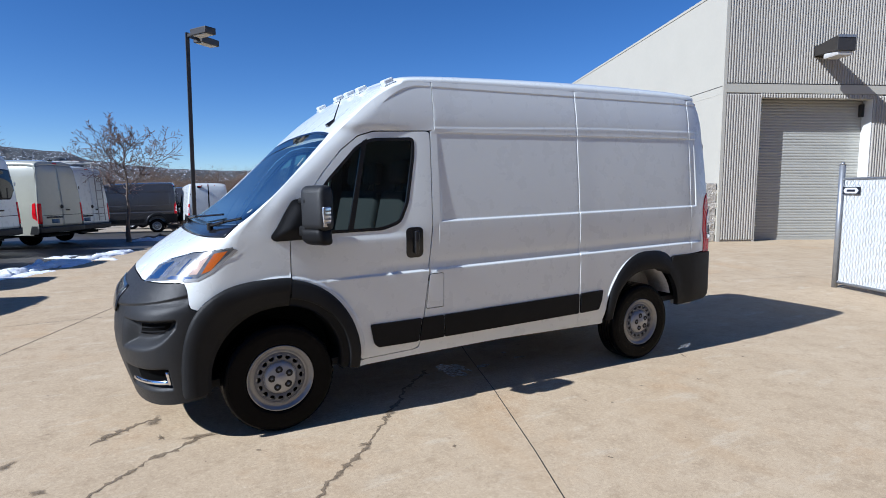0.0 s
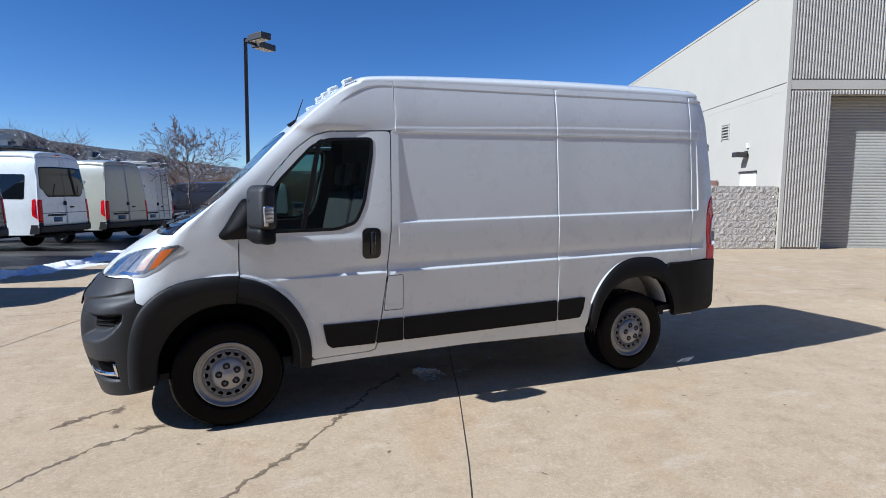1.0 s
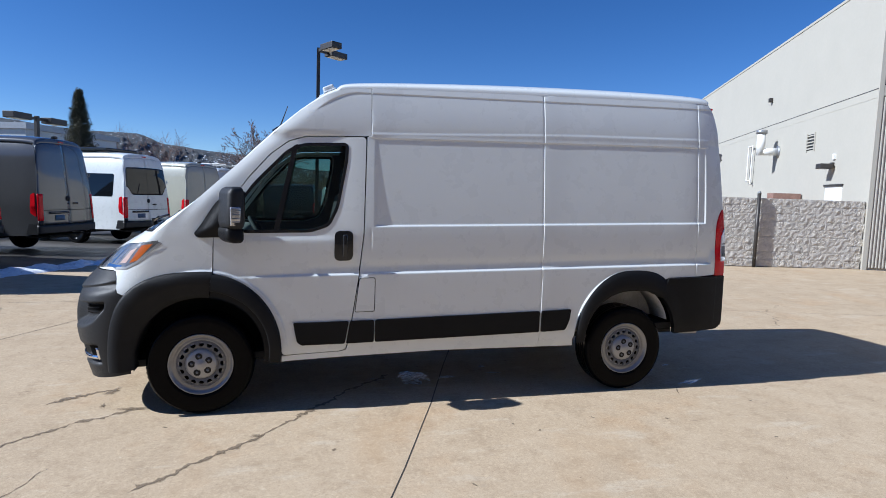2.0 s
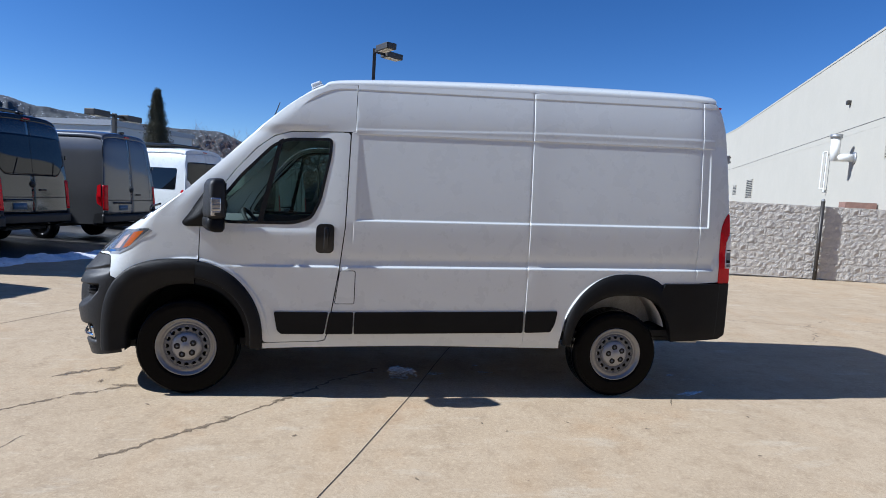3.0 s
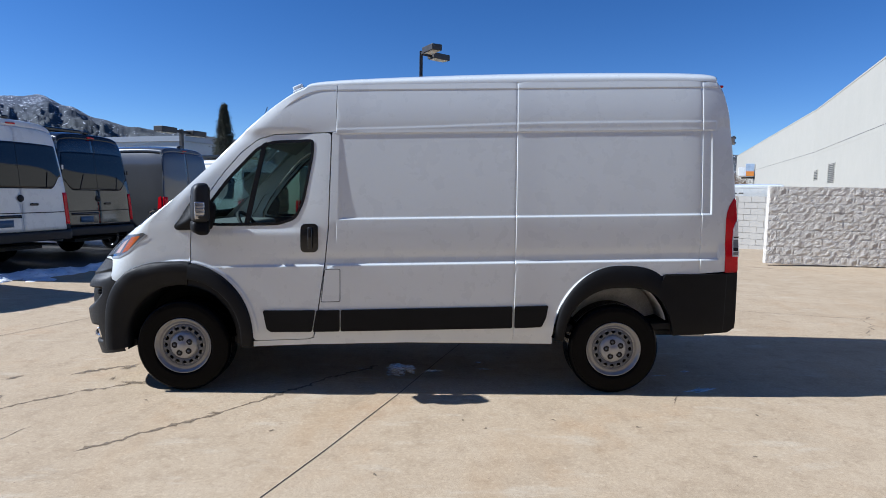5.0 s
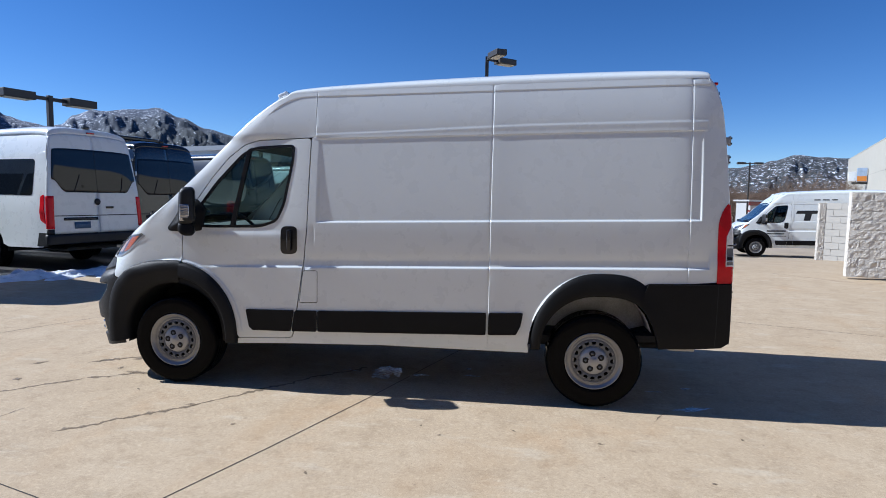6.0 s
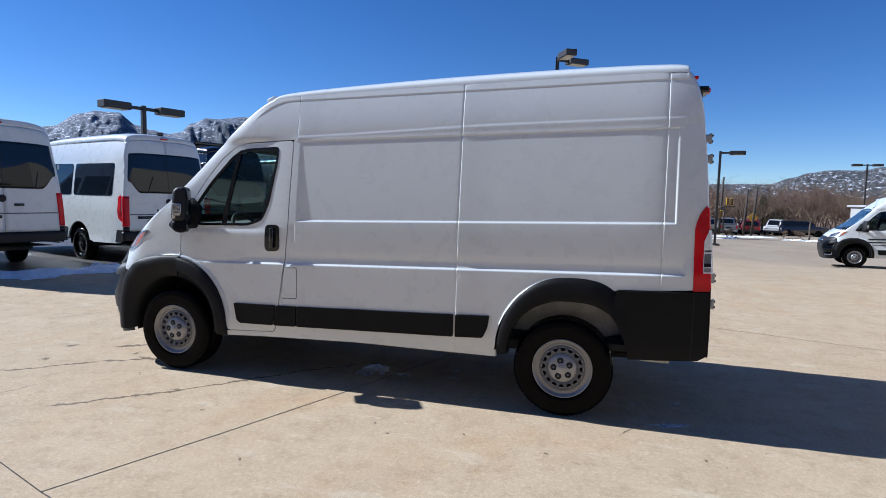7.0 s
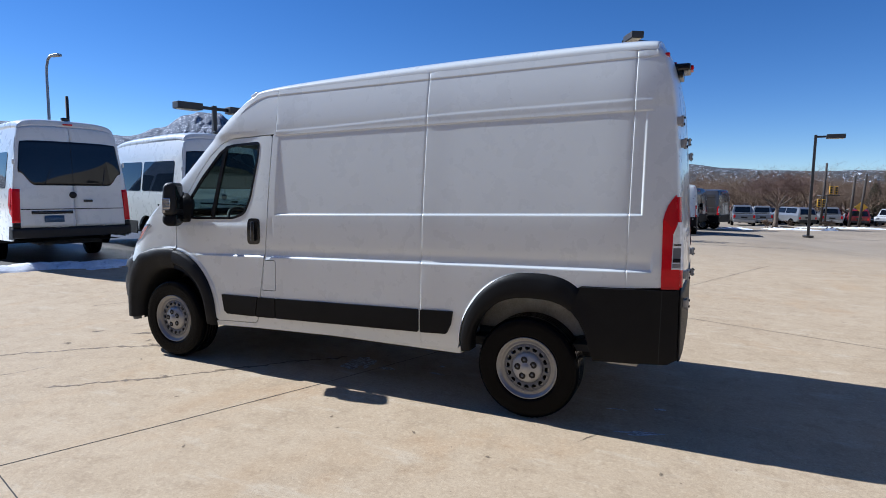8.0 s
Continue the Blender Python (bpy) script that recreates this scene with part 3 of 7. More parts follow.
        p1 = [(1.174, 2.03), (1.203, 2.05)] + [p for p in top if 1.203 < p[0] < 2.62] + [eaves(2.6264)] + [(2.6264, z) for z in up_[::-1]] + [(2.6264, 0.365), (0.985, 0.360), (0.56, 0.352), (0.56, 0.395), (0.985, 0.403), (1.033, 0.414), (1.053, 0.478), (1.123, 0.96), (1.158, 1.30)]
        flap = rounded([(1.128, 0.962), (1.242, 0.962), (1.242, 0.708), (1.098, 0.708)], 0.012, 3)
        side = part("cargo_side", *sheet(p1, fn, 0.05, [shrink(flap, -0.006)], lip=lip, flip=far, rows=([x for x in ex if x > 1.206 or x < 1.09], ez)), WHITE, van, "white pressed cargo panel")
        part("fuel_flap", *sheet(flap, pm_side(far, 0.001), 0.05, lip=(0, 0.008 * sg, 0), flip=far), WHITE, side)
        p2 = [eaves(2.627)] + [p for p in top if 2.632 < p[0] < 4.10] + [eaves(4.1054)] + [(4.1054, z) for z in up_[::-1] if z > 0.89] + [(4.1054, 0.885), (3.83, 0.885), (3.78, 0.86)] + arc(3.445, 0.40, 0.50, 0.53, 62, 178, 22) + [(2.93, 0.365), (2.627, 0.365)] + [(2.627, z) for z in up_]
        part("cargo_side", *sheet(p2, fn, 0.05, [], lip=lip, flip=far, rows=(ex, [z for z in ez if not 0.92 < z < 0.982]), lines=[[q for q in arc(3.445, 0.40, 0.49 * k, 0.540 * k, 10, 172, 90) if q[1] < 0.978] for k in SWELL] + [[(x, z) for x in span(2.92, 3.98, 74)] for z in (0.983, 0.9905, 0.9955, 1.001, 1.0065, 1.016)]), WHITE, van, "white pressed cargo panel")
        p3 = [(4.106, 2.413)] + wrap_edge(13.5, 18.0, 40) + [(4.106, 0.885)] + [(4.106, z) for z in up_ if z > 0.89]
        part("rear_corner", *sheet(p3, fn, 0.04, [], lip=lip, flip=far, rows=(ex, ez)), WHITE, van, "white rear corner panel")
        # lower rear trim and side rubbing strips
        low = [(3.824, 0.880), (4.30, 0.880)] + [(4.428, 0.880), (4.436, 0.43), (4.38, 0.395), (3.918, 0.385), (3.90, 0.46), (3.868, 0.56), (3.822, 0.65), (3.760, 0.722)]
        part("rear_trim", *sheet(low, pm_side(far, 0.020), 0.05, lip=(0, -0.05 if far else 0.05, 0), flip=far), TRIM, van, "black plastic lower corner trim")
        part("trim_joint", *sheet([(4.328, 0.882), (4.334, 0.882), (4.332, 0.40), (4.326, 0.40)], pm_side(far, 0.0215), 0.05, flip=far), DARKGAP, van)
        for q in ([(0.640, 0.645), (1.050, 0.640), (1.022, 0.468), (0.700, 0.472), (0.668, 0.50)],
                  [(1.060, 0.640), (1.242, 0.640), (1.242, 0.468), (1.032, 0.468)],
                  [(1.252, 0.640), (2.614, 0.645), (2.614, 0.470), (1.252, 0.468)],
                  [(2.633, 0.645), (2.900, 0.648), (2.885, 0.55), (2.850, 0.475), (2.633, 0.470)]):
            part("side_strip", *sheet(rounded(q, 0.012, 3), pm_side(far, 0.016), 0.05, lip=(0, 0.018 * sg, 0), flip=far), TRIM, van, "black rubbing strip")
        flare("arch_flare", 0.0, 0.44, (0.435, 0.42), (0.605, 0.608), 82.5, 190, van, far, 0.034, sec=FRONT_LIP, nose=2.9, mat=FLARE)
        flare("arch_flare", 0.0, 0.44, (0.435, 0.42), (0.560, 0.597), -9, 82, van, far, 0.042, sec=STEP_LIP, mat=FLARE)
        flare("arch_flare", 3.445, 0.40, (0.405, 0.385), (0.485, 0.560), 47, 185, van, far, 0.026, square=3.0, mat=TRIM)
        # wheel wells
        for cx, r in ((0.0, 0.455), (3.445, 0.44)):
            prof = [(cx + r * math.cos(radians(t)), 0.40 + r * math.sin(radians(t))) for t in (span(-8, 188, 20) if cx < 1 else span(13, 176, 20))]
            v = [raked(px, yy if not far else 2 * YC - yy, pz) for px, pz in prof for yy in (0.05, 0.42 if cx < 1 else 0.30)]
            n0 = len(prof)
            f = [(2 * i, 2 * i + 1, 2 * i + 3, 2 * i + 2) for i in range(n0 - 1)]
            k = len(v)
            v.append(raked(cx, v[1].y, 0.40))
            f += [(k, 2 * i + 1, 2 * i + 3) for i in range(n0 - 1)]
            part("wheel_well", v, f, DARKGAP if cx < 1 else WELL, van)
        # dark backing behind the joints
        back = [(0.6, 0.42), (0.6, 0.9), (0.3, 1.15), (0.3, 1.28), (1.05, 1.28), (1.1, 2.0), (1.2, 2.36), (4.0, 2.36), (4.2, 2.2), (4.3, 1.5), (4.3, 0.9)] + arc(3.445, 0.40, 0.52, 0.50, 60, 175, 10) + [(2.93, 0.42)]
        part("inner_panel", *sheet(back, pm_side(far, -0.045), 0.12, flip=far), DARKGAP, van)
        steel_wheel(van, 0.0, 0.370, 0.005, far)
        steel_wheel(van, 3.454, 0.366, 0.03, far)
        tail_lamp(van, far)
        # mirror
        mirror(van, far)
    # skins that run over the van
    S = [i / 44 for i in range(45)]
    def lid(s):
        q = min(s, 1 - s)
        return 2.1 + 1.30 * smooth01((q - 0.02) / 0.13) + 0.08 * smooth01((q - 0.34) / 0.1)
    def bumper_in(v, s):
        """How far the bumper is pressed in: a shelf below its top, the side scoops and the fog lamp pockets."""
        q = min(s, 1 - s)
        t = 3.0 - 2.6 * max(0, q - 0.10) - v
        d = 0.012 * smooth01(t / 0.10) * (1 - smooth01((t - 0.15) / 0.75)) * smooth01((q - 0.05) / 0.05)
        low = 1.10 + 0.50 * math.exp(-max(0, q - 0.075) / 0.05)
        scoop = min(smooth01((q - 0.070) / 0.022), smooth01((1.86 - v) / 0.06), smooth01((v - low) / 0.30), smooth01((0.34 - q) / 0.06))
        fog = min(smooth01((q - 0.100) / 0.015), smooth01((0.345 - q) / 0.03), smooth01((0.78 - v) / 0.05), smooth01((v - 0.38) / 0.06))
        return d + 0.075 * scoop + 0.05 * fog
    NOSE = sorted(set([round(i / 44, 4) for i in range(45)] + [round(0.004 * i, 4) for i in range(12, 118)] + [round(1 - 0.004 * i, 4) for i in range(12, 118)]))
    part("front_bumper", *grid(lambda v, s: pm_wrap(v * (lid(s) - 0.03), s, -bumper_in(v * (lid(s) - 0.03), s)), span(0.0, 1.0, 110), NOSE), PLASTIC, van, "dark grey grained plastic front bumper")
    part("bonnet", *grid(lambda v, s: pm_wrap(lid(s) + v * (4.93 - lid(s)), s), span(0, 1, 18), S), WHITE, van, "white bonnet")
    part("cowl", *grid(lambda v, s: pm_wrap(v, s, 0.004), span(4.88, 5.24, 4), S[4:-4], thick=0.01), GLOSSBLACK, van, "black plastic cowl below the windscreen")
    def pane_side(v):
        """Where the glass ends towards the pillar."""
        for (v0, s0), (v1, s1) in zip(PANE_EDGE, PANE_EDGE[1:]):
            if v <= v1:
                return s0 + (s1 - s0) * max(0, (v - v0) / (v1 - v0))
        return PANE_EDGE[-1][1]

    def pane_top(s):
        return 7.27 + 0.30 * smooth01((min(s, 1 - s) - 0.14) / 0.36)

    def pane(u, w, off=0.0, lo=0.0, hi=1.0):
        """A place on the windscreen: u up, w across, kept inside its rounded outline."""
        v = 5.20 + u * 2.08
        e = pane_side(v)
        s = e + (1 - 2 * e) * (lo + (hi - lo) * w)
        v = 5.20 + u * (pane_top(s) - 5.20)
        return pm_wrap(v, s, off)
    ws = part("windscreen", *grid(pane, span(0, 1, 26), span(0, 1, 46)), GLASS_WIND, van, "tinted windscreen glass")
    ws.visible_shadow = False
    part("windscreen_band", *grid(lambda u, w: pane(u, w, 0.002), span(0.955, 1.0, 4), span(0, 1, 46)), GLOSSBLACK, van)
    part("windscreen_sticker", *grid(lambda u, w: pane(0.175 + 0.040 * u, 0.115 + 0.022 * w, 0.003), span(0, 1, 5), span(0, 1, 5)), LINER, ws, "small white round windscreen sticker")
    part("windscreen_sticker", *grid(lambda u, w: pane(0.63 + 0.065 * u, 0.10 + 0.010 * w + 0.010 * u, 0.003), span(0, 1, 4), span(0, 1, 3)), LINER, ws, "pale strip sticker")
    for s0 in (0, 1):
        part("roof_pillar", *grid(lambda q, w: (lambda v: pm_wrap(v, (pane_side(v) * w) if s0 == 0 else 1 - pane_side(v) * (1 - w)))(q), span(4.93, 7.28, 36), span(0, 1, 9)), WHITE, van)
        part("windscreen_edge", *grid(lambda u, w: pane(u, w, 0.002, *((0.0, 0.014) if s0 == 0 else (0.986, 1.0))), span(0, 1, 26), span(0, 1, 3)), GLOSSBLACK, van)
    for far in (False, True):
        def on(a, b, off):
            return pm_wrap(b / 0.16, (a / 2.0) if not far else 1 - a / 2.0, off)

        def plate(name, pts, off, mat, par, label="", step=0.04):
            return part(name, *sheet([(s * 2.0, q * 0.16) for s, q in pts], lambda a, b: on(a, b, off), step, flip=not far), mat, par, label)
        hl = plate("headlamp", [(0.337, 3.36), (0.337, 3.80), (0.30, 4.05), (0.204, 4.31), (0.092, 4.38), (0.012, 4.44), (0.004, 4.30), (0.061, 3.63), (0.092, 3.44), (0.143, 3.42), (0.173, 3.49), (0.276, 3.43)], 0.001, LAMPDARK, van, "clear headlamp with an amber corner")
        plate("amber_lens", [(0.092, 3.62), (0.084, 4.27), (0.030, 4.33), (0.064, 3.70)], 0.002, AMBER, hl, "amber turn lens")
        plate("reflector", [(0.140, 3.62), (0.130, 4.05), (0.100, 4.18), (0.108, 3.62)], 0.002, AMBERPALE, hl)
        plate("reflector", rounded([(0.325, 3.46), (0.310, 3.90), (0.262, 4.02), (0.268, 3.50)], 0.02, 3), 0.002, CHROME, hl, "bright chrome reflector")
        plate("reflector", rounded([(0.262, 3.56), (0.250, 3.98), (0.226, 4.02), (0.236, 3.56)], 0.01, 3), 0.002, LAMPBOWL, hl)
        plate("reflector", [(0.196, 3.62), (0.186, 4.12), (0.178, 4.12), (0.186, 3.62)], 0.002, CHROME, hl)
        plate("reflector", [(0.225, 3.52), (0.212, 3.60), (0.120, 3.55), (0.125, 3.47)], 0.002, CHROME, hl)
        plate("reflector", [(0.172, 3.62), (0.160, 4.14), (0.148, 4.12), (0.152, 3.60)], 0.002, LAMPBOWL, hl)
        plate("lamp_brow", [(0.337, 3.79), (0.337, 3.83), (0.30, 4.08), (0.204, 4.34), (0.092, 4.41), (0.012, 4.47), (0.012, 4.445), (0.092, 4.385), (0.204, 4.31), (0.30, 4.05)], 0.0045, GLOSSBLACK, hl, "black gap above the lamp")
        plate("lamp_chrome_edge", [(0.143, 3.40), (0.092, 3.42), (0.055, 3.62), (0.0, 4.30), (0.006, 4.40), (0.068, 3.66), (0.098, 3.50), (0.143, 3.50)], 0.003, SILVER, hl)
        g = plate("lamp_glass", [(0.337, 3.36), (0.337, 3.80), (0.30, 4.05), (0.204, 4.31), (0.092, 4.38), (0.012, 4.44), (0.004, 4.30), (0.061, 3.63), (0.092, 3.44), (0.143, 3.42), (0.173, 3.49), (0.276, 3.43)], 0.004, LENS, hl)
        g.visible_shadow = False
        # flat near-black plates stand for the shaded depth of intake and fog pocket
        plate("air_intake", [(0.27, 1.76), (0.18, 1.765), (0.104, 1.78), (0.112, 1.66), (0.15, 1.56), (0.20, 1.52), (0.27, 1.49)], -0.066, CAVITY, van, "dark air intake mesh")
        for q in (1.53, 1.64):
            plate("intake_slat", [(0.26, q), (0.13, q + 0.04), (0.13, q + 0.08), (0.26, q + 0.04)], -0.058, TRIM, van)
        plate("fog_lamp_recess", [(0.325, 0.47), (0.122, 0.47), (0.122, 0.72), (0.325, 0.70)], -0.044, CAVITY, van)
        side = (lambda a: 1 - a) if far else (lambda a: a)
        fog = part("fog_lamp_trim", *grid(lambda q, s: pm_wrap(0.47 + 0.10 * q, side(s), -0.012 + 0.014 * math.sin(math.pi * q)), span(0, 1, 7), span(0.112, 0.315, 14), flip=far, thick=0.01), CHROME, van, "bright fog lamp trim")
        part("fog_lamp_trim_end", *grid(lambda q, s: pm_wrap(q, side(s), -0.010 + 0.012 * math.sin(math.pi * (s - 0.104) / 0.018)), span(0.48, 0.72, 6), span(0.104, 0.122, 5), flip=far, thick=0.01), CHROME, fog)
    part("grille", *grid(lambda v, s: pm_wrap(v, s, 0.008), span(1.85, 3.1, 8), span(0.42, 0.58, 10), thick=0.01), GLOSSBLACK, van, "black grille")
    # wipers, aerial, marker lamps
    for s0, s1, v1 in ((0.30, 0.10, 5.35), (0.70, 0.40, 5.45)):
        a_, b_, c_ = pm_wrap(5.1, s0, 0.03), pm_wrap(5.22, (s0 + s1) / 2, 0.035), pm_wrap(v1, s1, 0.02)
        solid("wiper", joined(rod(a_, b_, 0.012), rod(b_, c_, 0.008), rod(a_ - Vector((0, 0, 0.03)), a_ + Vector((0, 0, 0.02)), 0.02)), GLOSSBLACK, van)
    a_ = pm_wrap(7.62, 0.30, 0.0)
    solid("aerial", joined(rod(a_, a_ + Vector((0.05, 0, 0.05)), 0.028, 0.014), rod(a_ + Vector((0.04, 0, 0.04)), a_ + Vector((0.10, 0, 0.21)), 0.006, 0.003)), GLOSSBLACK, van, "black stub aerial")
    for s_, v_ in ((0.18, 9.85), (0.435, 9.85), (0.5, 9.85), (0.565, 9.85), (0.82, 9.85)):
        p_ = pm_wrap(v_, s_, 0.018)
        tilt = Euler((0, radians(-24), 0)).to_matrix()
        lamp = solid("marker_lamp", block((0.085, 0.075, 0.045), p_, 0.014, 3, tilt), MARKER, van, "clear roof marker lamp", True)
        solid("marker_foot", block((0.10, 0.09, 0.012), p_ - Vector((-0.008, 0, 0.016)), 0.004, 1, tilt), MARKER, lamp)
    for s_ in (0.14, 0.42, 0.5, 0.58, 0.86):
        solid("rear_marker_lamp", block((0.03, 0.06, 0.02), pm_wrap(14.30, s_, 0.002), 0.008), RED, van, "red roof marker lamp")
    solid("roof_brake_lamp", joined(block((0.12, 0.22, 0.05), pm_wrap(14.62, 0.38, 0.03), 0.015), block((0.05, 0.20, 0.07), pm_wrap(14.75, 0.38, 0.015), 0.015)), GLOSSBLACK, van)
    solid("brake_lamp_lens", block((0.03, 0.10, 0.035), pm_wrap(14.68, 0.38, 0.09), 0.008), RED, van)
    for v_ in (15.98, 16.32, 17.88, 18.22):
        for s_ in ((0.12, 0.88) if v_ < 16 else (0.2, 0.8)):
            p_ = pm_wrap(v_, s_, 0.008)
            hinge = solid("rear_hinge", joined(block((0.03, 0.05, 0.055), p_, 0.008), rod(p_ + Vector((0.018, 0, -0.035)), p_ + Vector((0.018, 0, 0.035)), 0.010, n=12)), SILVER, van, "silver door hinge")
            for z_ in (-0.02, 0.02):
                solid("hinge_bolt", rod(p_ + Vector((0.01, 0, z_)), p_ + Vector((0.034, 0, z_)), 0.008), GLOSSBLACK, hinge)
    for y_ in (0.05, 1.97):
        solid("rear_step_end", block((0.20, 0.10, 0.05), raked(4.10, y_ + (0.05 if y_ < 1 else -0.05), 0.385), 0.012), LINER, van)
    part("roof", *grid(lambda q, s: pm_wrap(q if q > 8.4 else pane_top(s) + (q - 7.27) * (8.4 - pane_top(s)) / 1.13, s), span(7.27, 14.0, 68), S), WHITE, van, "white high roof")
    for s0, s1 in ((0.0, 0.497), (0.503, 1.0)):
        part("rear_door", *grid(lambda v, s: pm_wrap(v, s), span(14.0, 18.0, 30), span(s0, s1, 20)), WHITE, van, "white rear door")
    part("rear_bumper", *grid(lambda v, s: pm_wrap(v, s, 0.004), span(18.0, 19.0, 8), S, thick=0.02), TRIM, van, "black plastic rear bumper")
    # wet specks on the paint
    rnd = random.Random(31)
    sv, sf = [], []
    for i in range(60):
        x, z = rnd.uniform(1.25, 4.15), rnd.choice((rnd.uniform(2.06, 2.36), rnd.uniform(0.7, 2.0)))
        if i < 12:
            x, z = rnd.uniform(0.66, 1.1), rnd.uniform(0.7, 1.2)
        r = rnd.uniform(0.0015, 0.0042)
        o = pm_side(False, 0.0)(x, z)
        k = len(sv)
        sv += [o + Vector((r * math.cos(a), 0, r * math.sin(a) * 1.3)) for a in (0.3, 1.35, 2.4, 3.45, 4.5, 5.55)] + [o + Vector((0, -r * 0.45, 0))]
        sf += [(k + j, k + (j + 1) % 6, k + 6) for j in range(6)]
    tagged(part("wet_specks", sv, sf, WHITE, van), kind="stuff")
    # cab
    solid("cab_floor", block((0.75, 1.86, 0.05), raked(0.84, YC, 0.50)), INTERIOR, van)
    solid("load_floor", block((2.9, 1.5, 0.06), raked(2.72, YC, 0.47)), INTERIOR, van)
    bulk = [raked(1.22, y, z) for y, z in ((0.06, 0.5), (1.96, 0.5), (1.92, 2.0), (1.8, 2.4), (0.22, 2.4), (0.10, 2.0))]
    part("bulkhead", bulk, [(0, 1, 2, 3, 4, 5)], INTERIOR, van, smooth=False)
    part("headliner", *grid(lambda v, s: pm_wrap(v, s, -0.05), span(7.3, 11.2, 14), S[2:-2], flip=True), LINER, van, "pale cloth headliner")
    dash = joined(block((0.55, 1.8, 0.28), raked(-0.02, YC, 1.17), 0.06, 3), block((0.30, 1.75, 0.24), raked(0.02, YC, 1.02), 0.05))
    solid("dashboard", dash, DASH, van, "dark moulded dashboard", True)
    for cy in (0.52, 1.10, 1.52):
        seat = joined(block((0.50, 0.48, 0.16), raked(0.78, cy, 0.93), 0.05, 3), block((0.14, 0.47, 0.62), raked(1.06, cy, 1.28), 0.05, 3, Euler((0, radians(12), 0)).to_matrix()),
                      block((0.09, 0.26, 0.20), raked(1.13, cy, 1.74), 0.04, 3, Euler((0, radians(8), 0)).to_matrix()), rod(raked(1.10, cy - 0.06, 1.55), raked(1.12, cy - 0.06, 1.68), 0.008), rod(raked(1.10, cy + 0.06, 1.55), raked(1.12, cy + 0.06, 1.68), 0.008))
        solid("seat", seat, FABRIC, van, "black cloth seat", True)
    rim = bmesh.new()
    v, f = [], []
    for i in range(36):
        a = 2 * math.pi * i / 36
        for j in range(8):
            b = 2 * math.pi * j / 8
            r = 0.185 + 0.016 * math.cos(b)
            p = Euler((0, radians(-35), 0)).to_matrix() @ Vector((0.016 * math.sin(b), r * math.cos(a), r * math.sin(a)))
            v.append(raked(0.40, 0.55, 1.25) + p)
    f = [(i * 8 + j, i * 8 + (j + 1) % 8, ((i + 1) % 36) * 8 + (j + 1) % 8, ((i + 1) % 36) * 8 + j) for i in range(36) for j in range(8)]
    rim.free()
    part("steering_wheel", v, f, INTERIOR, van, "black steering wheel")
    solid("steering_column", joined(rod(raked(0.36, 0.55, 1.22), raked(0.12, 0.55, 1.10), 0.06, 0.05), block((0.03, 0.34, 0.05), raked(0.39, 0.55, 1.245), 0.01)), INTERIOR, van)
    floor = [raked(-0.58, 0.15, 0.34), raked(4.4, 0.1, 0.42), raked(4.4, 1.92, 0.42), raked(-0.58, 1.87, 0.34)]
    part("underbody", floor + [p + Vector((0, 0, 0.05)) for p in floor], [(3, 2, 1, 0), (4, 5, 6, 7), (0, 1, 5, 4), (1, 2, 6, 5), (2, 3, 7, 6), (3, 0, 4, 7)], DARKGAP, van, smooth=False)
    solid("rear_axle", joined(rod((3.454, 0.2, 0.36), (3.454, 1.82, 0.36), 0.05), rod((2.7, 0.45, 0.40), (4.2, 0.45, 0.42), 0.03)), DARKGAP, van)
    for y_ in (0.10, 1.92):
        solid("sill", block((2.30, 0.13, 0.06), raked(1.80, y_, 0.385), 0.01), WHITE, van)
    return van


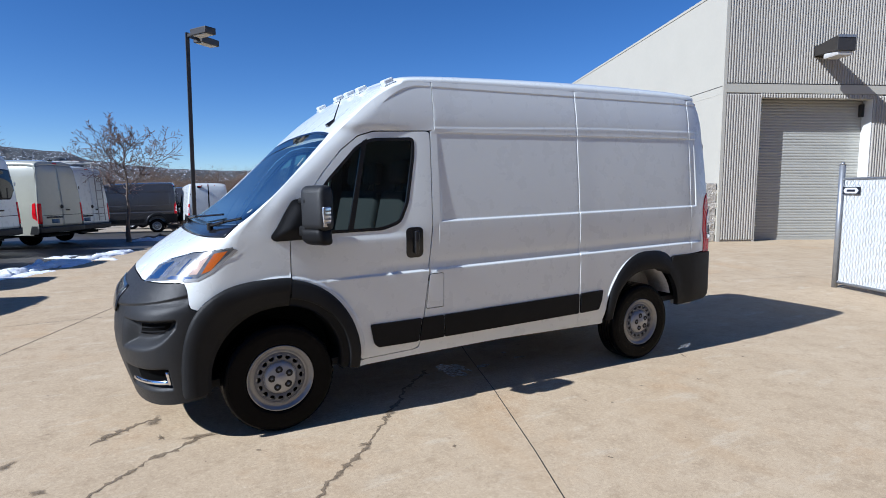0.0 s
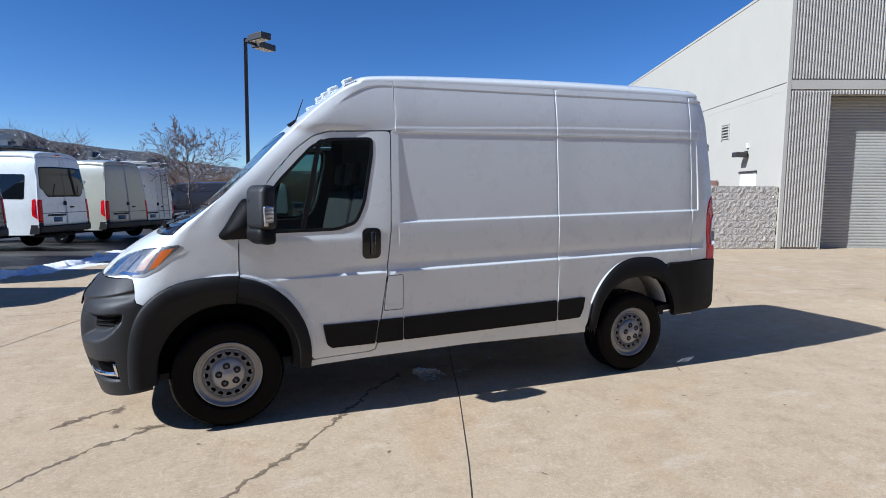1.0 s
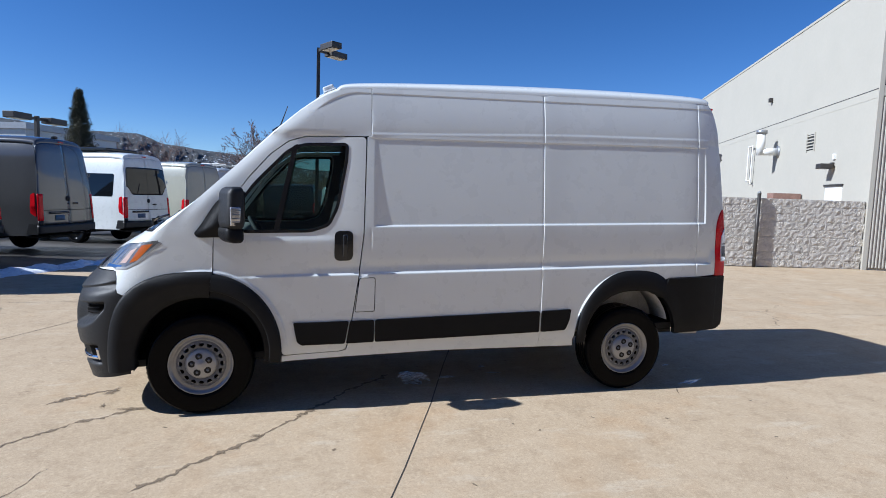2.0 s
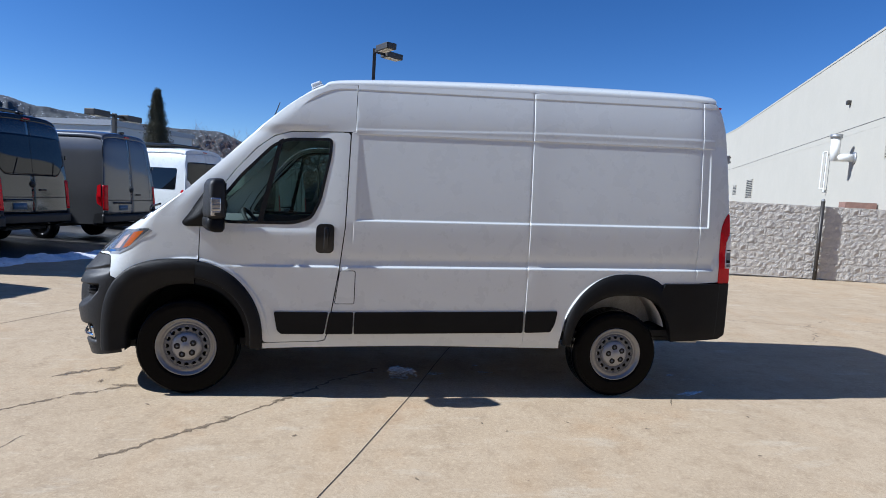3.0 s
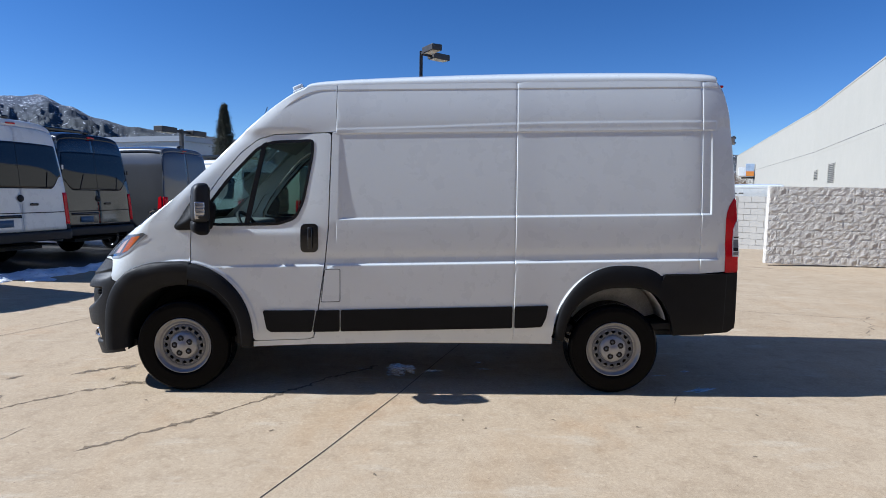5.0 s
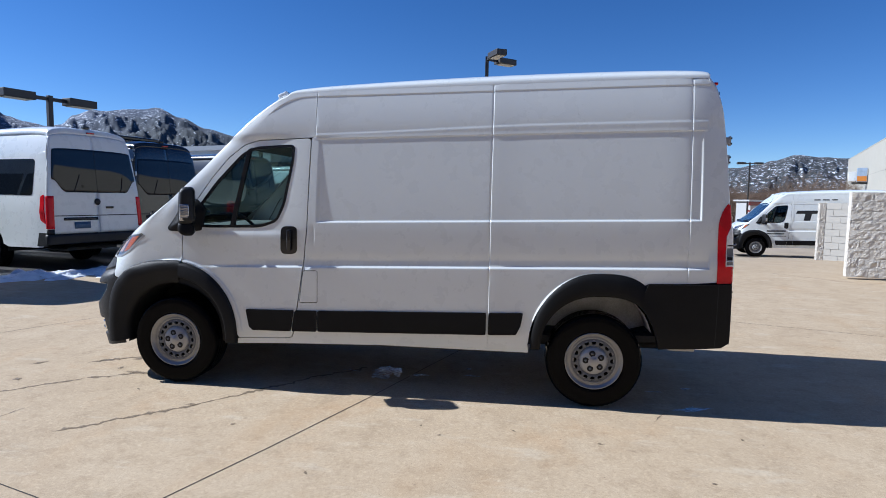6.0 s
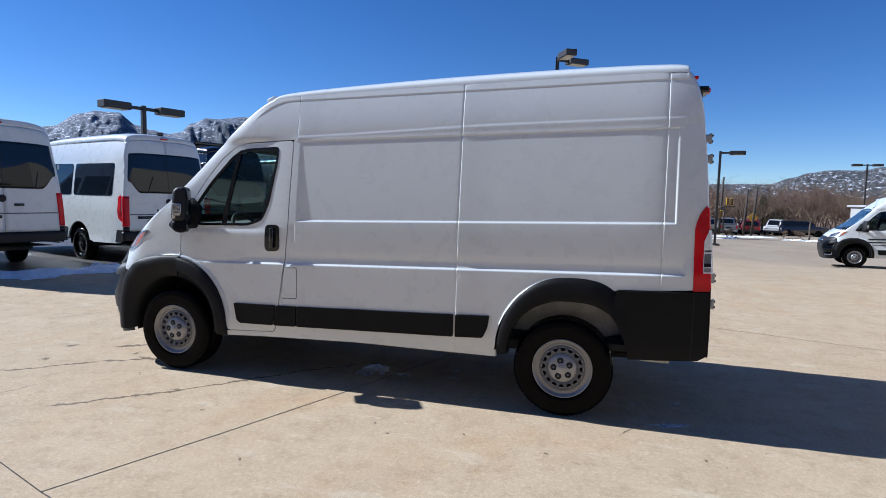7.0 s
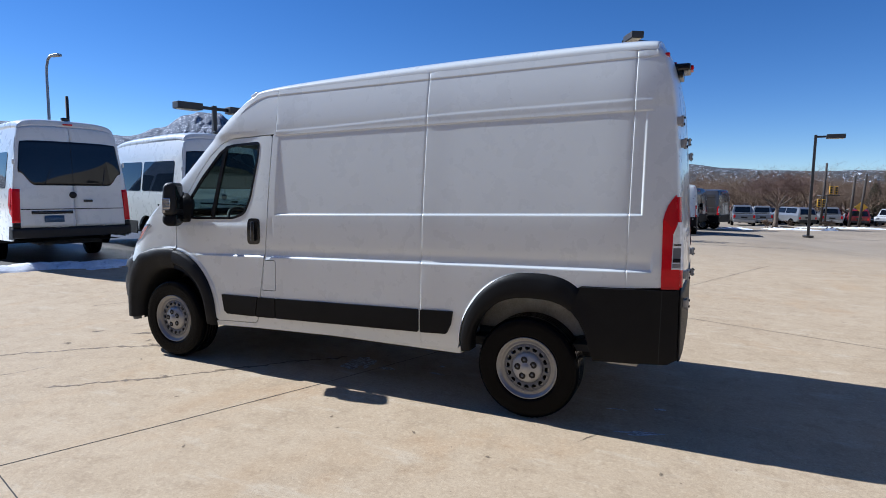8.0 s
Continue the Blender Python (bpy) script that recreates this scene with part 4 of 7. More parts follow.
def mirror(van, far=False):
    """A tall two-part door mirror on a forked arm and a moulded foot."""
    def put(bm, name, mat, par, label=""):
        for v in bm.verts:
            v.co = raked(v.co.x, 2 * YC - v.co.y if far else v.co.y, v.co.z)
        return solid(name, bm, mat, par, label, True)

    def swung(bm):
        bm.transform(Matrix.Translation((0.205, -0.145, 0)) @ Matrix.Rotation(radians(28), 4, "Z") @ Matrix.Translation((-0.215, 0.160, 0)))
        return bm

    def shell(w, d, h, c, bevel, top, bottom):
        bm = block((w, d, h), c, bevel, 5)
        for v in bm.verts:
            k = (v.co.z - c[2]) / (h / 2)
            v.co.x = c[0] + w / 2 + (v.co.x - c[0] - w / 2) * (1 - top * max(0, k) ** 2 - bottom * max(0, -k) ** 2)
            v.co.y += 0.012 * k
        return swung(bm)
    house = put(shell(0.128, 0.205, 0.290, (0.226, -0.166, 1.502), 0.050, 0.25, 0.05), "mirror", PLASTIC, van, "tall black plastic door mirror")
    put(shell(0.122, 0.190, 0.115, (0.224, -0.166, 1.318), 0.045, 0.0, 0.30), "lower_shell", TRIM, house)
    put(swung(block((0.100, 0.150, 0.05), (0.226, -0.166, 1.364), 0.01)), "shell_joint", CAVITY, house)
    put(swung(block((0.006, 0.160, 0.205), (0.2895, -0.166, 1.512), 0.002)), "mirror_glass", GLOSSBLACK, house, "dark reflecting mirror glass")
    put(swung(block((0.006, 0.145, 0.075), (0.2845, -0.166, 1.320), 0.002)), "mirror_glass", GLOSSBLACK, house, "dark reflecting mirror glass")
    lens = put(swung(block((0.070, 0.026, 0.130), (0.216, -0.263, 1.445), 0.010, 3)), "turn_lamp", LAMPBOWL, house, "clear side turn lens")
    for z in (1.408, 1.432, 1.458, 1.482):
        put(swung(block((0.052, 0.004, 0.010), (0.216, -0.277, z), 0.001, 1)), "lens_rib", LAMPDARK, lens)
    for size, at in (((0.050, 0.15, 0.042), (0.165, -0.055, 1.548)), ((0.065, 0.14, 0.070), (0.170, -0.05, 1.350))):
        put(block(size, at, 0.018, 3), "mirror_arm", FLARE, house)
    sail = rounded([(-0.045, 1.318), (-0.020, 1.288), (0.25, 1.288), (0.275, 1.47), (0.20, 1.555), (0.115, 1.560), (0.058, 1.475), (0.0, 1.375)], 0.03, 4)
    fn = pm_side(far)

    def pod(x, z):
        d = min(math.dist((x, z), q) for q in fine(sail, 0.02))
        y = 0.012 + 0.034 * smooth01(d / 0.085)
        return fn(x, z) + Vector((0, y if far else -y, 0))
    part("mirror_base", *sheet(sail, pod, 0.018, lip=(0, -0.03 if far else 0.03, 0), flip=far), FLARE, house, "moulded black mirror foot")
    return house


WELL = surface("dusty_wheel_well", (0.58, 0.58, 0.57), 0.8, vary=0.3, scale=6)


# ---- the lot ----
CONCRETE, n_, l_, b_ = nodes_of("tan_concrete")
_c = ramp(n_, l_, noise_at(n_, l_, 0.30, 6), [(0.25, (0.360, 0.269, 0.167)), (0.55, (0.444, 0.343, 0.224)), (0.8, (0.503, 0.401, 0.272))])
_c = mixed(n_, l_, 0.55, _c, ramp(n_, l_, noise_at(n_, l_, 1.7, 9, rough=0.7), [(0.28, (0.302, 0.223, 0.138)), (0.5, (0.436, 0.334, 0.215)), (0.72, (0.519, 0.421, 0.293))]))
_c = mixed(n_, l_, ramp(n_, l_, noise_at(n_, l_, 0.9, 7, rough=0.65), [(0.56, (0, 0, 0)), (0.70, (0.512, 0.505, 0.497))]), _c, (0.419, 0.257, 0.122))
_c = mixed(n_, l_, ramp(n_, l_, noise_at(n_, l_, 1.3, 9, rough=0.7, stretch=(1, 3.2, 1)), [(0.56, (0, 0, 0)), (0.66, (0.559, 0.551, 0.542))]), _c, (0.553, 0.480, 0.365))
_c = mixed(n_, l_, 0.28, _c, ramp(n_, l_, noise_at(n_, l_, 170, 2), [(0.34, (0.209, 0.153, 0.097)), (0.52, (0.461, 0.364, 0.244)), (0.7, (0.553, 0.455, 0.334))]))
_c = mixed(n_, l_, 0.8, _c, ramp(n_, l_, noise_at(n_, l_, 5.5, 8, rough=0.75), [(0.30, (0.74, 0.71, 0.68)), (0.5, (1, 1, 1)), (0.68, (1.0, 1.0, 1.0)), (0.8, (1, 0.98, 0.95))]), 'MULTIPLY')
_c = mixed(n_, l_, 0.75, _c, ramp(n_, l_, noise_at(n_, l_, 48, 4, rough=0.8), [(0.30, (0.70, 0.68, 0.66)), (0.48, (1, 1, 1)), (0.62, (1.0, 1.0, 1.0))]), 'MULTIPLY')
_c = mixed(n_, l_, ramp(n_, l_, noise_at(n_, l_, 9.0, 9, rough=0.82), [(0.60, (0, 0, 0)), (0.68, (0.7, 0.7, 0.7))]), _c, (0.60, 0.51, 0.375))
_c = mixed(n_, l_, ramp(n_, l_, noise_at(n_, l_, 0.55, 5, rough=0.5, stretch=(2.2, 0.7, 1)), [(0.60, (0, 0, 0)), (0.76, (0.32, 0.32, 0.32))]), _c, (0.40, 0.255, 0.125))
_tc = n_.new("ShaderNodeTexCoord")
_sx = n_.new("ShaderNodeSeparateXYZ")
l_.new(_tc.outputs["Object"], _sx.inputs[0])
_mr = n_.new("ShaderNodeMapRange")
_mr.inputs[1].default_value, _mr.inputs[2].default_value, _mr.inputs[3].default_value, _mr.inputs[4].default_value = 9, 24, 0.0, 0.88
l_.new(_sx.outputs[1], _mr.inputs[0])
_old = ramp(n_, l_, noise_at(n_, l_, 0.35, 7, rough=0.7, stretch=(1, 0.5, 1)), [(0.3, (0.20, 0.165, 0.125)), (0.7, (0.34, 0.285, 0.22))])
_c = mixed(n_, l_, _mr.outputs[0], _c, _old)
_spots = ramp(n_, l_, noise_at(n_, l_, 6.0, 2), [(0.72, (0, 0, 0)), (0.78, (0.745, 0.734, 0.722))])
_c = mixed(n_, l_, _spots, _c, (0.243, 0.177, 0.113))
_c = mixed(n_, l_, ramp(n_, l_, noise_at(n_, l_, 34, 4, rough=0.65), [(0.52, (0, 0, 0)), (0.66, (0.34, 0.34, 0.34))]), _c, (0.61, 0.485, 0.325))
_specks = ramp(n_, l_, noise_at(n_, l_, 28.0, 1), [(0.76, (0, 0, 0)), (0.80, (0.745, 0.734, 0.722))])
_c = mixed(n_, l_, _specks, _c, (0.171, 0.118, 0.077))
l_.new(_c, b_.inputs["Base Color"])
b_.inputs["Roughness"].default_value = 0.85
b_.inputs["Specular IOR Level"].default_value = 0.2
bumped(n_, l_, b_, noise_at(n_, l_, 90, 5), 0.18, 0.004)


def ticks(near, reach, step):
    out, x = [], 0.0
    while x < reach:
        out.append(x)
        x += step if x < near else max(step, (x - near) * 0.25 + step)
    return [-v for v in out[:0:-1]] + out + [reach]


_xs = [-4500] + ticks(45, 4200, 1.5)
ground = part("ground", *grid(lambda x, y: (x, y, gz(x, min(y, 80))), _xs, ticks(80, 4300, 1.5)), CONCRETE)
tagged(ground, "sunlit tan concrete lot with cracks and stains", "ground", kind="structure")

# ---- vans ----
cargo_van = high_roof_van("cargo_van", "white high-roof cargo van with black plastic trim on steel wheels")

SPR = [
    (-5.35, 0.40, 0.03, -5.9, 0.35), (-5.3, 0.95, 0.02, -5.92, 0.9), (-5.1, 1.25, 0.05, -5.6, 1.15), (-4.75, 1.5, 0.10, -5.0, 1.45),
    (-4.0, 2.2, 0.15, -4.25, 2.28), (-3.5, 2.46, 0.19, -3.6, 2.64), (-1.5, 2.52, 0.20, -1.5, 2.72), (-0.40, 2.51, 0.20, -0.35, 2.71),
    (-0.20, 2.42, 0.17, -0.15, 2.58), (-0.13, 2.05, 0.11, -0.07, 2.1), (-0.07, 1.45, 0.035, 0.0, 1.45), (-0.03, 0.72, 0.0, 0.05, 0.72), (-0.03, 0.50, 0.01, 0.05, 0.50)]


def spr(v, s, off=0.0):
    return wrap_at(SPR, 1.01, v, s, off, power=3.4, even=True)


def spr_in(x, z):
    f = 0.10 * max(0, (z - 1.2) / 0.9) ** 1.3 if z < 2.1 else 0.10 + 0.10 * ((z - 2.1) / 0.42) ** 1.8
    f -= 0.012 * smooth01((z - 1.05) / 0.04) * smooth01((1.22 - z) / 0.05)
    if x < -4.7:
        f += 0.25 * ((-4.7 - x) / 0.7) ** 2
    if x > -0.5:
        f += 0.03 * ((x + 0.5) / 0.5) ** 2
    return f


def parked_van(name, label, paint, glazed=True, rear_glass=True, rack=False, dark_roof=False, top_rack=False):
    """A tall parked panel van seen mainly from behind."""
    van = thing(name, label, "van", "vans parked in the row")
    for far in (False, True):
        sg = -1 if far else 1

        def fn(x, z, off=0.0):
            y = spr_in(x, z) - off
            return Vector((x, 2.02 - y if far else y, z))
        edge = [tuple(spline(SPR, v)[:2]) for v in span(0, 11.0, 60)]
        body = edge + [(-0.20, 0.47), (-1.15, 0.45)] + arc(-1.75, 0.40, 0.46, 0.46, 12, 168, 16) + [(-2.5, 0.45), (-4.3, 0.45)] + arc(-4.85, 0.40, 0.46, 0.46, 12, 168, 16)
        part("side_panel", *sheet(body, fn, 0.16, lip=(0, 0.03 * sg, 0), flip=far), paint, van)
        if glazed:
            for a, b in ((-1.95, -0.42), (-3.25, -2.05)):
                q = rounded([(a, 1.42), (b, 1.42), (b + 0.0, 2.08), (a, 2.08)], 0.07)
                part("side_window", *sheet(q, lambda x, z: fn(x, z, 0.006), 0.15, lip=(0, 0.01 * sg, 0), flip=far), GLASS_DARK, van, "dark tinted side glass")
        q = rounded([(-4.65, 1.42), (-3.4, 1.36), (-3.4, 2.02), (-4.05, 2.05)], 0.06)
        part("cab_window", *sheet(q, lambda x, z: fn(x, z, 0.006), 0.15, lip=(0, 0.01 * sg, 0), flip=far), GLASS_DARK, van)
        for cx in (-1.75, -4.85):
            v, f = lathe([(0.0, 0.03), (0.10, 0.02), (0.12, 0.03), (0.20, 0.04), (0.215, 0.02), (0.235, 0.0), (0.30, -0.005), (0.345, 0.012), (0.36, 0.04), (0.36, 0.2), (0.2, 0.22)], 30, (cx, 0.03, 0.36))
            if far:
                v, f = [(p[0], 2.02 - p[1], p[2]) for p in v], [k[::-1] for k in f]
            part("wheel", v, f, RUBBER, van, "dark wheel and tyre")
            prof = [(cx + 0.47 * math.cos(radians(t)), 0.40 + 0.47 * math.sin(radians(t))) for t in span(-5, 185, 12)]
            vv = [(px, yy if not far else 2.02 - yy, pz) for px, pz in prof for yy in (0.06, 0.45)]
            part("wheel_well", vv, [(2 * i, 2 * i + 1, 2 * i + 3, 2 * i + 2) for i in range(11)], DARKGAP, van)
        part("sill_trim", *sheet([(-3.9, 0.42), (-2.25, 0.42), (-2.22, 0.72), (-4.3, 0.72)] if far else [(-4.3, 0.72), (-3.9, 0.42), (-2.25, 0.42), (-2.22, 0.72)], lambda x, z: fn(x, z, 0.012), 0.2, lip=(0, 0.02 * sg, 0), flip=far), PLASTIC, van)
        part("rear_quarter_trim", *sheet([(-0.30, 0.50), (-0.05, 0.50), (-0.05, 0.74), (-0.24, 0.74)], lambda x, z: fn(x, z, 0.012), 0.2, lip=(0, 0.02 * sg, 0), flip=far), PLASTIC, van)
        ss = span(0.002, 0.115, 7) if not far else span(0.885, 0.998, 7)
        tl = part("tail_lamp", *grid(lambda v, s: spr(v, s, 0.012), span(10.05, 10.83, 10), ss, thick=0.03), RED, van, "upright red tail lamp")
        part("side_lens", *sheet(rounded([(-0.20, 0.98), (-0.075, 0.90), (-0.115, 1.44), (-0.20, 1.40)], 0.03), lambda x, z: fn(x, z, 0.010), 0.1, lip=(0, 0.02 * sg, 0), flip=far), RED, tl)
        part("corner_trim", *grid(lambda v, s: spr(v, s, 0.006), span(10.84, 11.02, 3), ss, thick=0.02), PLASTIC, van)
    S = [i / 40 for i in range(41)]
    part("bonnet", *grid(spr, span(0, 3.0, 12), S, thick=0.02), paint, van)
    part("windscreen", *grid(spr, span(3.0, 4.2, 6), S, thick=0.01), GLASS_DARK, van)
    part("roof", *grid(spr, span(4.2, 8.0, 30), S, thick=0.02), GLOSSBLACK if dark_roof else paint, van)
    for s0, s1 in ((0.0, 0.4985), (0.5015, 1.0)):
        d = part("rear_door", *grid(spr, span(8.0, 11.0, 26), span(s0, s1, 20), thick=0.02), paint, van)
        part("door_edge", *grid(lambda v, s: spr(v, s, 0.004), span(10.50, 10.52, 2), span(max(s0, 0.12), min(s1, 0.88), 12), thick=0.004), DARKGAP, d)
    if rear_glass:
        # one broad pane over both doors, its lower corners drawn in
        def low_edge(s):
            return 9.95 - 0.34 * smooth01((abs(s - 0.5) - 0.25) / 0.15)

        def rear_pane(u, w):
            q = 0.085 + 0.83 * w
            corner = 1 - 0.022 * (max(0, 1 - u / 0.12) ** 2 + max(0, (u - 0.86) / 0.14) ** 2)
            return spr(8.64 + (low_edge(q) - 8.64) * u, 0.5 + (q - 0.5) * corner, 0.007)
        part("rear_window", *grid(rear_pane, span(0, 1, 18), span(0, 1, 40), thick=0.005), GLASS_DARK, van, "broad dark rear window")
        part("window_joint", *grid(lambda v, s: spr(v, s, 0.0085), span(8.64, 9.95, 10), span(0.4988, 0.5012, 2)), DARKGAP, van)
        for w0, w1, v1 in ((0.32, 0.37, 9.45), (0.70, 0.735, 9.50)):
            solid("rear_wiper", rod(spr(9.93, w0, 0.016), spr(v1, w1, 0.016), 0.006), GLOSSBLACK, van)
    part("rear_bumper", *grid(lambda v, s: spr(v, s, 0.03), span(11.02, 11.70, 6), S, thick=0.05), PLASTIC, van, "black rear bumper")
    part("number_plate", *grid(lambda v, s: spr(v, s, 0.014), span(10.66, 10.84, 2), span(0.306, 0.431, 4), thick=0.008), PLATE, van, "dark dealer plate")
    part("plate_trim", *grid(lambda v, s: spr(v, s, 0.02), span(10.55, 10.62, 3), span(0.214, 0.485, 8), thick=0.02), GLOSSBLACK, van)
    solid("door_handle", block((0.03, 0.16, 0.045), (0.035, 1.24, 1.20), 0.012), GLOSSBLACK, van, smooth=True)
    v, f = lathe([(0.0, -0.0), (0.055, 0.004), (0.065, 0.02)], 20)
    part("badge_disc", [(0.045 - y, 0.985 + x, 1.31 + z) for x, y, z in v], f, PLASTIC, van)
    solid("roof_camera", block((0.10, 0.12, 0.06), (-0.30, 1.01, 2.735), 0.02), GLOSSBLACK, van, smooth=True)
    solid("brake_lamp", block((0.05, 0.16, 0.03), (-0.16, 1.01, 2.625), 0.008), REDDARK, van)
    for y_ in (0.07, 1.95):
        for z_ in (1.0, 1.9):
            solid("hinge", block((0.03, 0.03, 0.09), (-0.06, y_, z_), 0.008), paint, van)
    part("underbody", [(-5.6, 0.2, 0.42), (0.0, 0.2, 0.45), (0.0, 1.82, 0.45), (-5.6, 1.82, 0.42)], [(0, 1, 2, 3)], DARKGAP, van, smooth=False)
    solid("tow_bar", joined(rod((-0.6, 0.4, 0.42), (-0.02, 0.4, 0.42), 0.03), block((0.3, 1.0, 0.08), (-0.3, 1.01, 0.42)), rod((-1.75, 0.2, 0.36), (-1.75, 1.82, 0.36), 0.06)), DARKGAP, van)
    if rack:
        bars = [rod((x, 0.15, 2.86), (x, 1.87, 2.86), 0.025) for x in (-0.5, -1.5, -2.5)] + [rod((-3.0, y, 2.86), (-0.1, y, 2.86), 0.025) for y in (0.2, 0.6, 1.4, 1.82)] + \
            [rod((x, y, 2.5), (x, y, 2.87), 0.02) for x in (-0.5, -2.5) for y in (0.2, 1.82)]
        solid("ladder_rack", joined(*bars), SILVER, van, "pale metal roof ladder rack")
        solid("door_ladder", joined(*[rod((0.10, y, 0.8), (-0.05, y, 2.75), 0.018) for y in (1.25, 1.6)], *[rod((0.10 - 0.077 * (z - 0.8), 1.25, z), (0.10 - 0.077 * (z - 0.8), 1.6, z), 0.014) for z in span(0.95, 2.5, 6)]), SILVER, van)
    if dark_roof or top_rack:
        solid("roof_rack", block((2.6, 1.3, 0.10), (-2.2, 1.01, 2.80), 0.03), GLOSSBLACK, van)
    return van


PLATE = surface("dealer_plate", (0.05, 0.10, 0.18), 0.4, vary=0.3, scale=40)
BLACKP = surface("black_paint", (0.010, 0.011, 0.012), 0.12, vary=0.1, coat=0.8)
GREYP = surface("dark_grey_paint", (0.085, 0.086, 0.088), 0.25, metal=0.3, vary=0.05, coat=0.8)
BEIGE = surface("stone_grey_paint", (0.36, 0.36, 0.30), 0.25, vary=0.04, coat=0.6)
RIGHT = Vector((0.265, 0.964))
ROWTURN = math.degrees(math.atan2(-RIGHT.x, RIGHT.y))
STALLS = [(-6.85, 2.45), (-5.69, 5.16), (-5.76, 7.73), (-4.90, 10.65), (-3.95, 14.45), (-2.65, 17.30), (-1.90, 19.95)]


def stand_in_row(van, i):
    """Puts a van tail out, its left rear corner at the stall's mark."""
    c = Vector(STALLS[i]) + RIGHT * 1.01
    slew = (0, 0, 0, 0, -11, -17, -17)[i]
    van.matrix_basis = pose(c.x, c.y, gz(c.x, c.y), 0, 0, ROWTURN + slew) @ Matrix.Diagonal((1, 1, 1.025, 1)) @ Matrix.Translation((-0.05, -1.01, 0))


stand_in_row(parked_van("passenger_van", "white tall passenger van parked tail out", WHITE), 0)
stand_in_row(parked_van("passenger_van", "white tall passenger van parked tail out", WHITE), 1)
stand_in_row(parked_van("passenger_van", "glossy black tall van with a roof rack", BLACKP, dark_roof=True), 2)
stand_in_row(parked_van("panel_van", "dark grey tall panel van", GREYP, glazed=False, rear_glass=False), 3)
stand_in_row(parked_van("passenger_van", "white tall passenger van with a black roof rack", WHITE, top_rack=True), 4)
stand_in_row(parked_van("panel_van", "stone beige tall panel van", BEIGE, glazed=False, rear_glass=False), 5)
stand_in_row(parked_van("work_van", "white work van with ladder racks", WHITE, glazed=False, rear_glass=False, rack=True), 6)


# ---- warehouse and walls ----
STUCCO = surface("white_stucco", (0.395, 0.375, 0.318), 0.85, vary=0.035, scale=0.8, bump=0.3, bump_scale=60)
RIBBED = surface("grey_ribbed_concrete", (0.385, 0.360, 0.315), 0.8, vary=0.06, scale=2)
SLATS = surface("grey_roller_slats", (0.37, 0.365, 0.325), 0.5, vary=0.05, scale=3)
PIPEW = surface("white_pipe", (0.68, 0.68, 0.65), 0.5, vary=0.05)
BRONZE = surface("dark_bronze_metal", (0.055, 0.05, 0.045), 0.45, metal=0.4, vary=0.12)
GALV = surface("galvanised_steel", (0.33, 0.34, 0.35), 0.45, metal=0.7, vary=0.15, scale=14)
C0 = Vector((15.5, 7.75))
BU, BV = Vector((0.9026, -0.4305)), Vector((0.4305, 0.9026))
TO_SITE = Matrix.Translation((C0.x, C0.y, 0)) @ Matrix.Rotation(math.atan2(BU.y, BU.x), 4, "Z")
warehouse = thing("warehouse", "large white tilt-up warehouse with a ribbed grey front", "building")


def site_solid(name, bm, mat, parent, label="", smooth=False):
    bm.transform(TO_SITE)
    return solid(name, bm, mat, parent, label, smooth)


def site_box(name, u0, u1, v0, v1, z0, z1, mat, parent, label="", bevel=0.0):
    return site_solid(name, block((u1 - u0, v1 - v0, z1 - z0), ((u0 + u1) / 2, (v0 + v1) / 2, (z0 + z1) / 2), bevel), mat, parent, label)


def ribbed(name, u0, u1, z0, z1, mat, parent, label="", pitch=0.085, depth=0.034, flat=False):
    """A face with upright ribs (or, flat, level slats), as one folded sheet on a solid back."""
    lo, hi = (u0, u1) if not flat else (z0, z1)
    n = max(1, round((hi - lo) / pitch))
    pts = []
    for i in range(n):
        a = lo + (hi - lo) * i / n
        w = (hi - lo) / n
        pts += [(a, 0.0), (a + 0.5 * w, 0.0), (a + 0.6 * w, -depth), (a + 0.9 * w, -depth)] if not flat else \
               [(a, 0.0), (a + 0.12 * w, -depth * 0.7), (a + 0.45 * w, -depth), (a + 0.85 * w, -depth * 0.7)]
    pts.append((hi, 0.0))
    v, f = [], []
    for a, d in pts:
        y = -0.02 + (d if flat else d)
        for b in ((z0, z1) if not flat else (u0, u1)):
            v.append(TO_SITE @ Vector((a, y, b) if not flat else (b, y, a)))
    for i in range(len(pts) - 1):
        q = (2 * i, 2 * i + 2, 2 * i + 3, 2 * i + 1)
        f.append(q if not flat else q[::-1])
    return part(name, v, f, mat, parent, label, smooth=False)


site_box("side_wall", 0, 0.3, 0.0, 31, -2.6, 7.78, STUCCO, warehouse, "sunlit white stucco side wall")
site_box("wall_cap", -0.02, 0.34, -0.02, 31, 7.78, 7.86, STUCCO, warehouse)
site_box("reveal_strip", -0.004, 0.0, 0.0, 31, 4.845, 4.865, BRONZE, warehouse)
site_box("lower_band", -0.004, 0.0, 0.02, 31, 4.62, 4.835, STUCCO, warehouse)
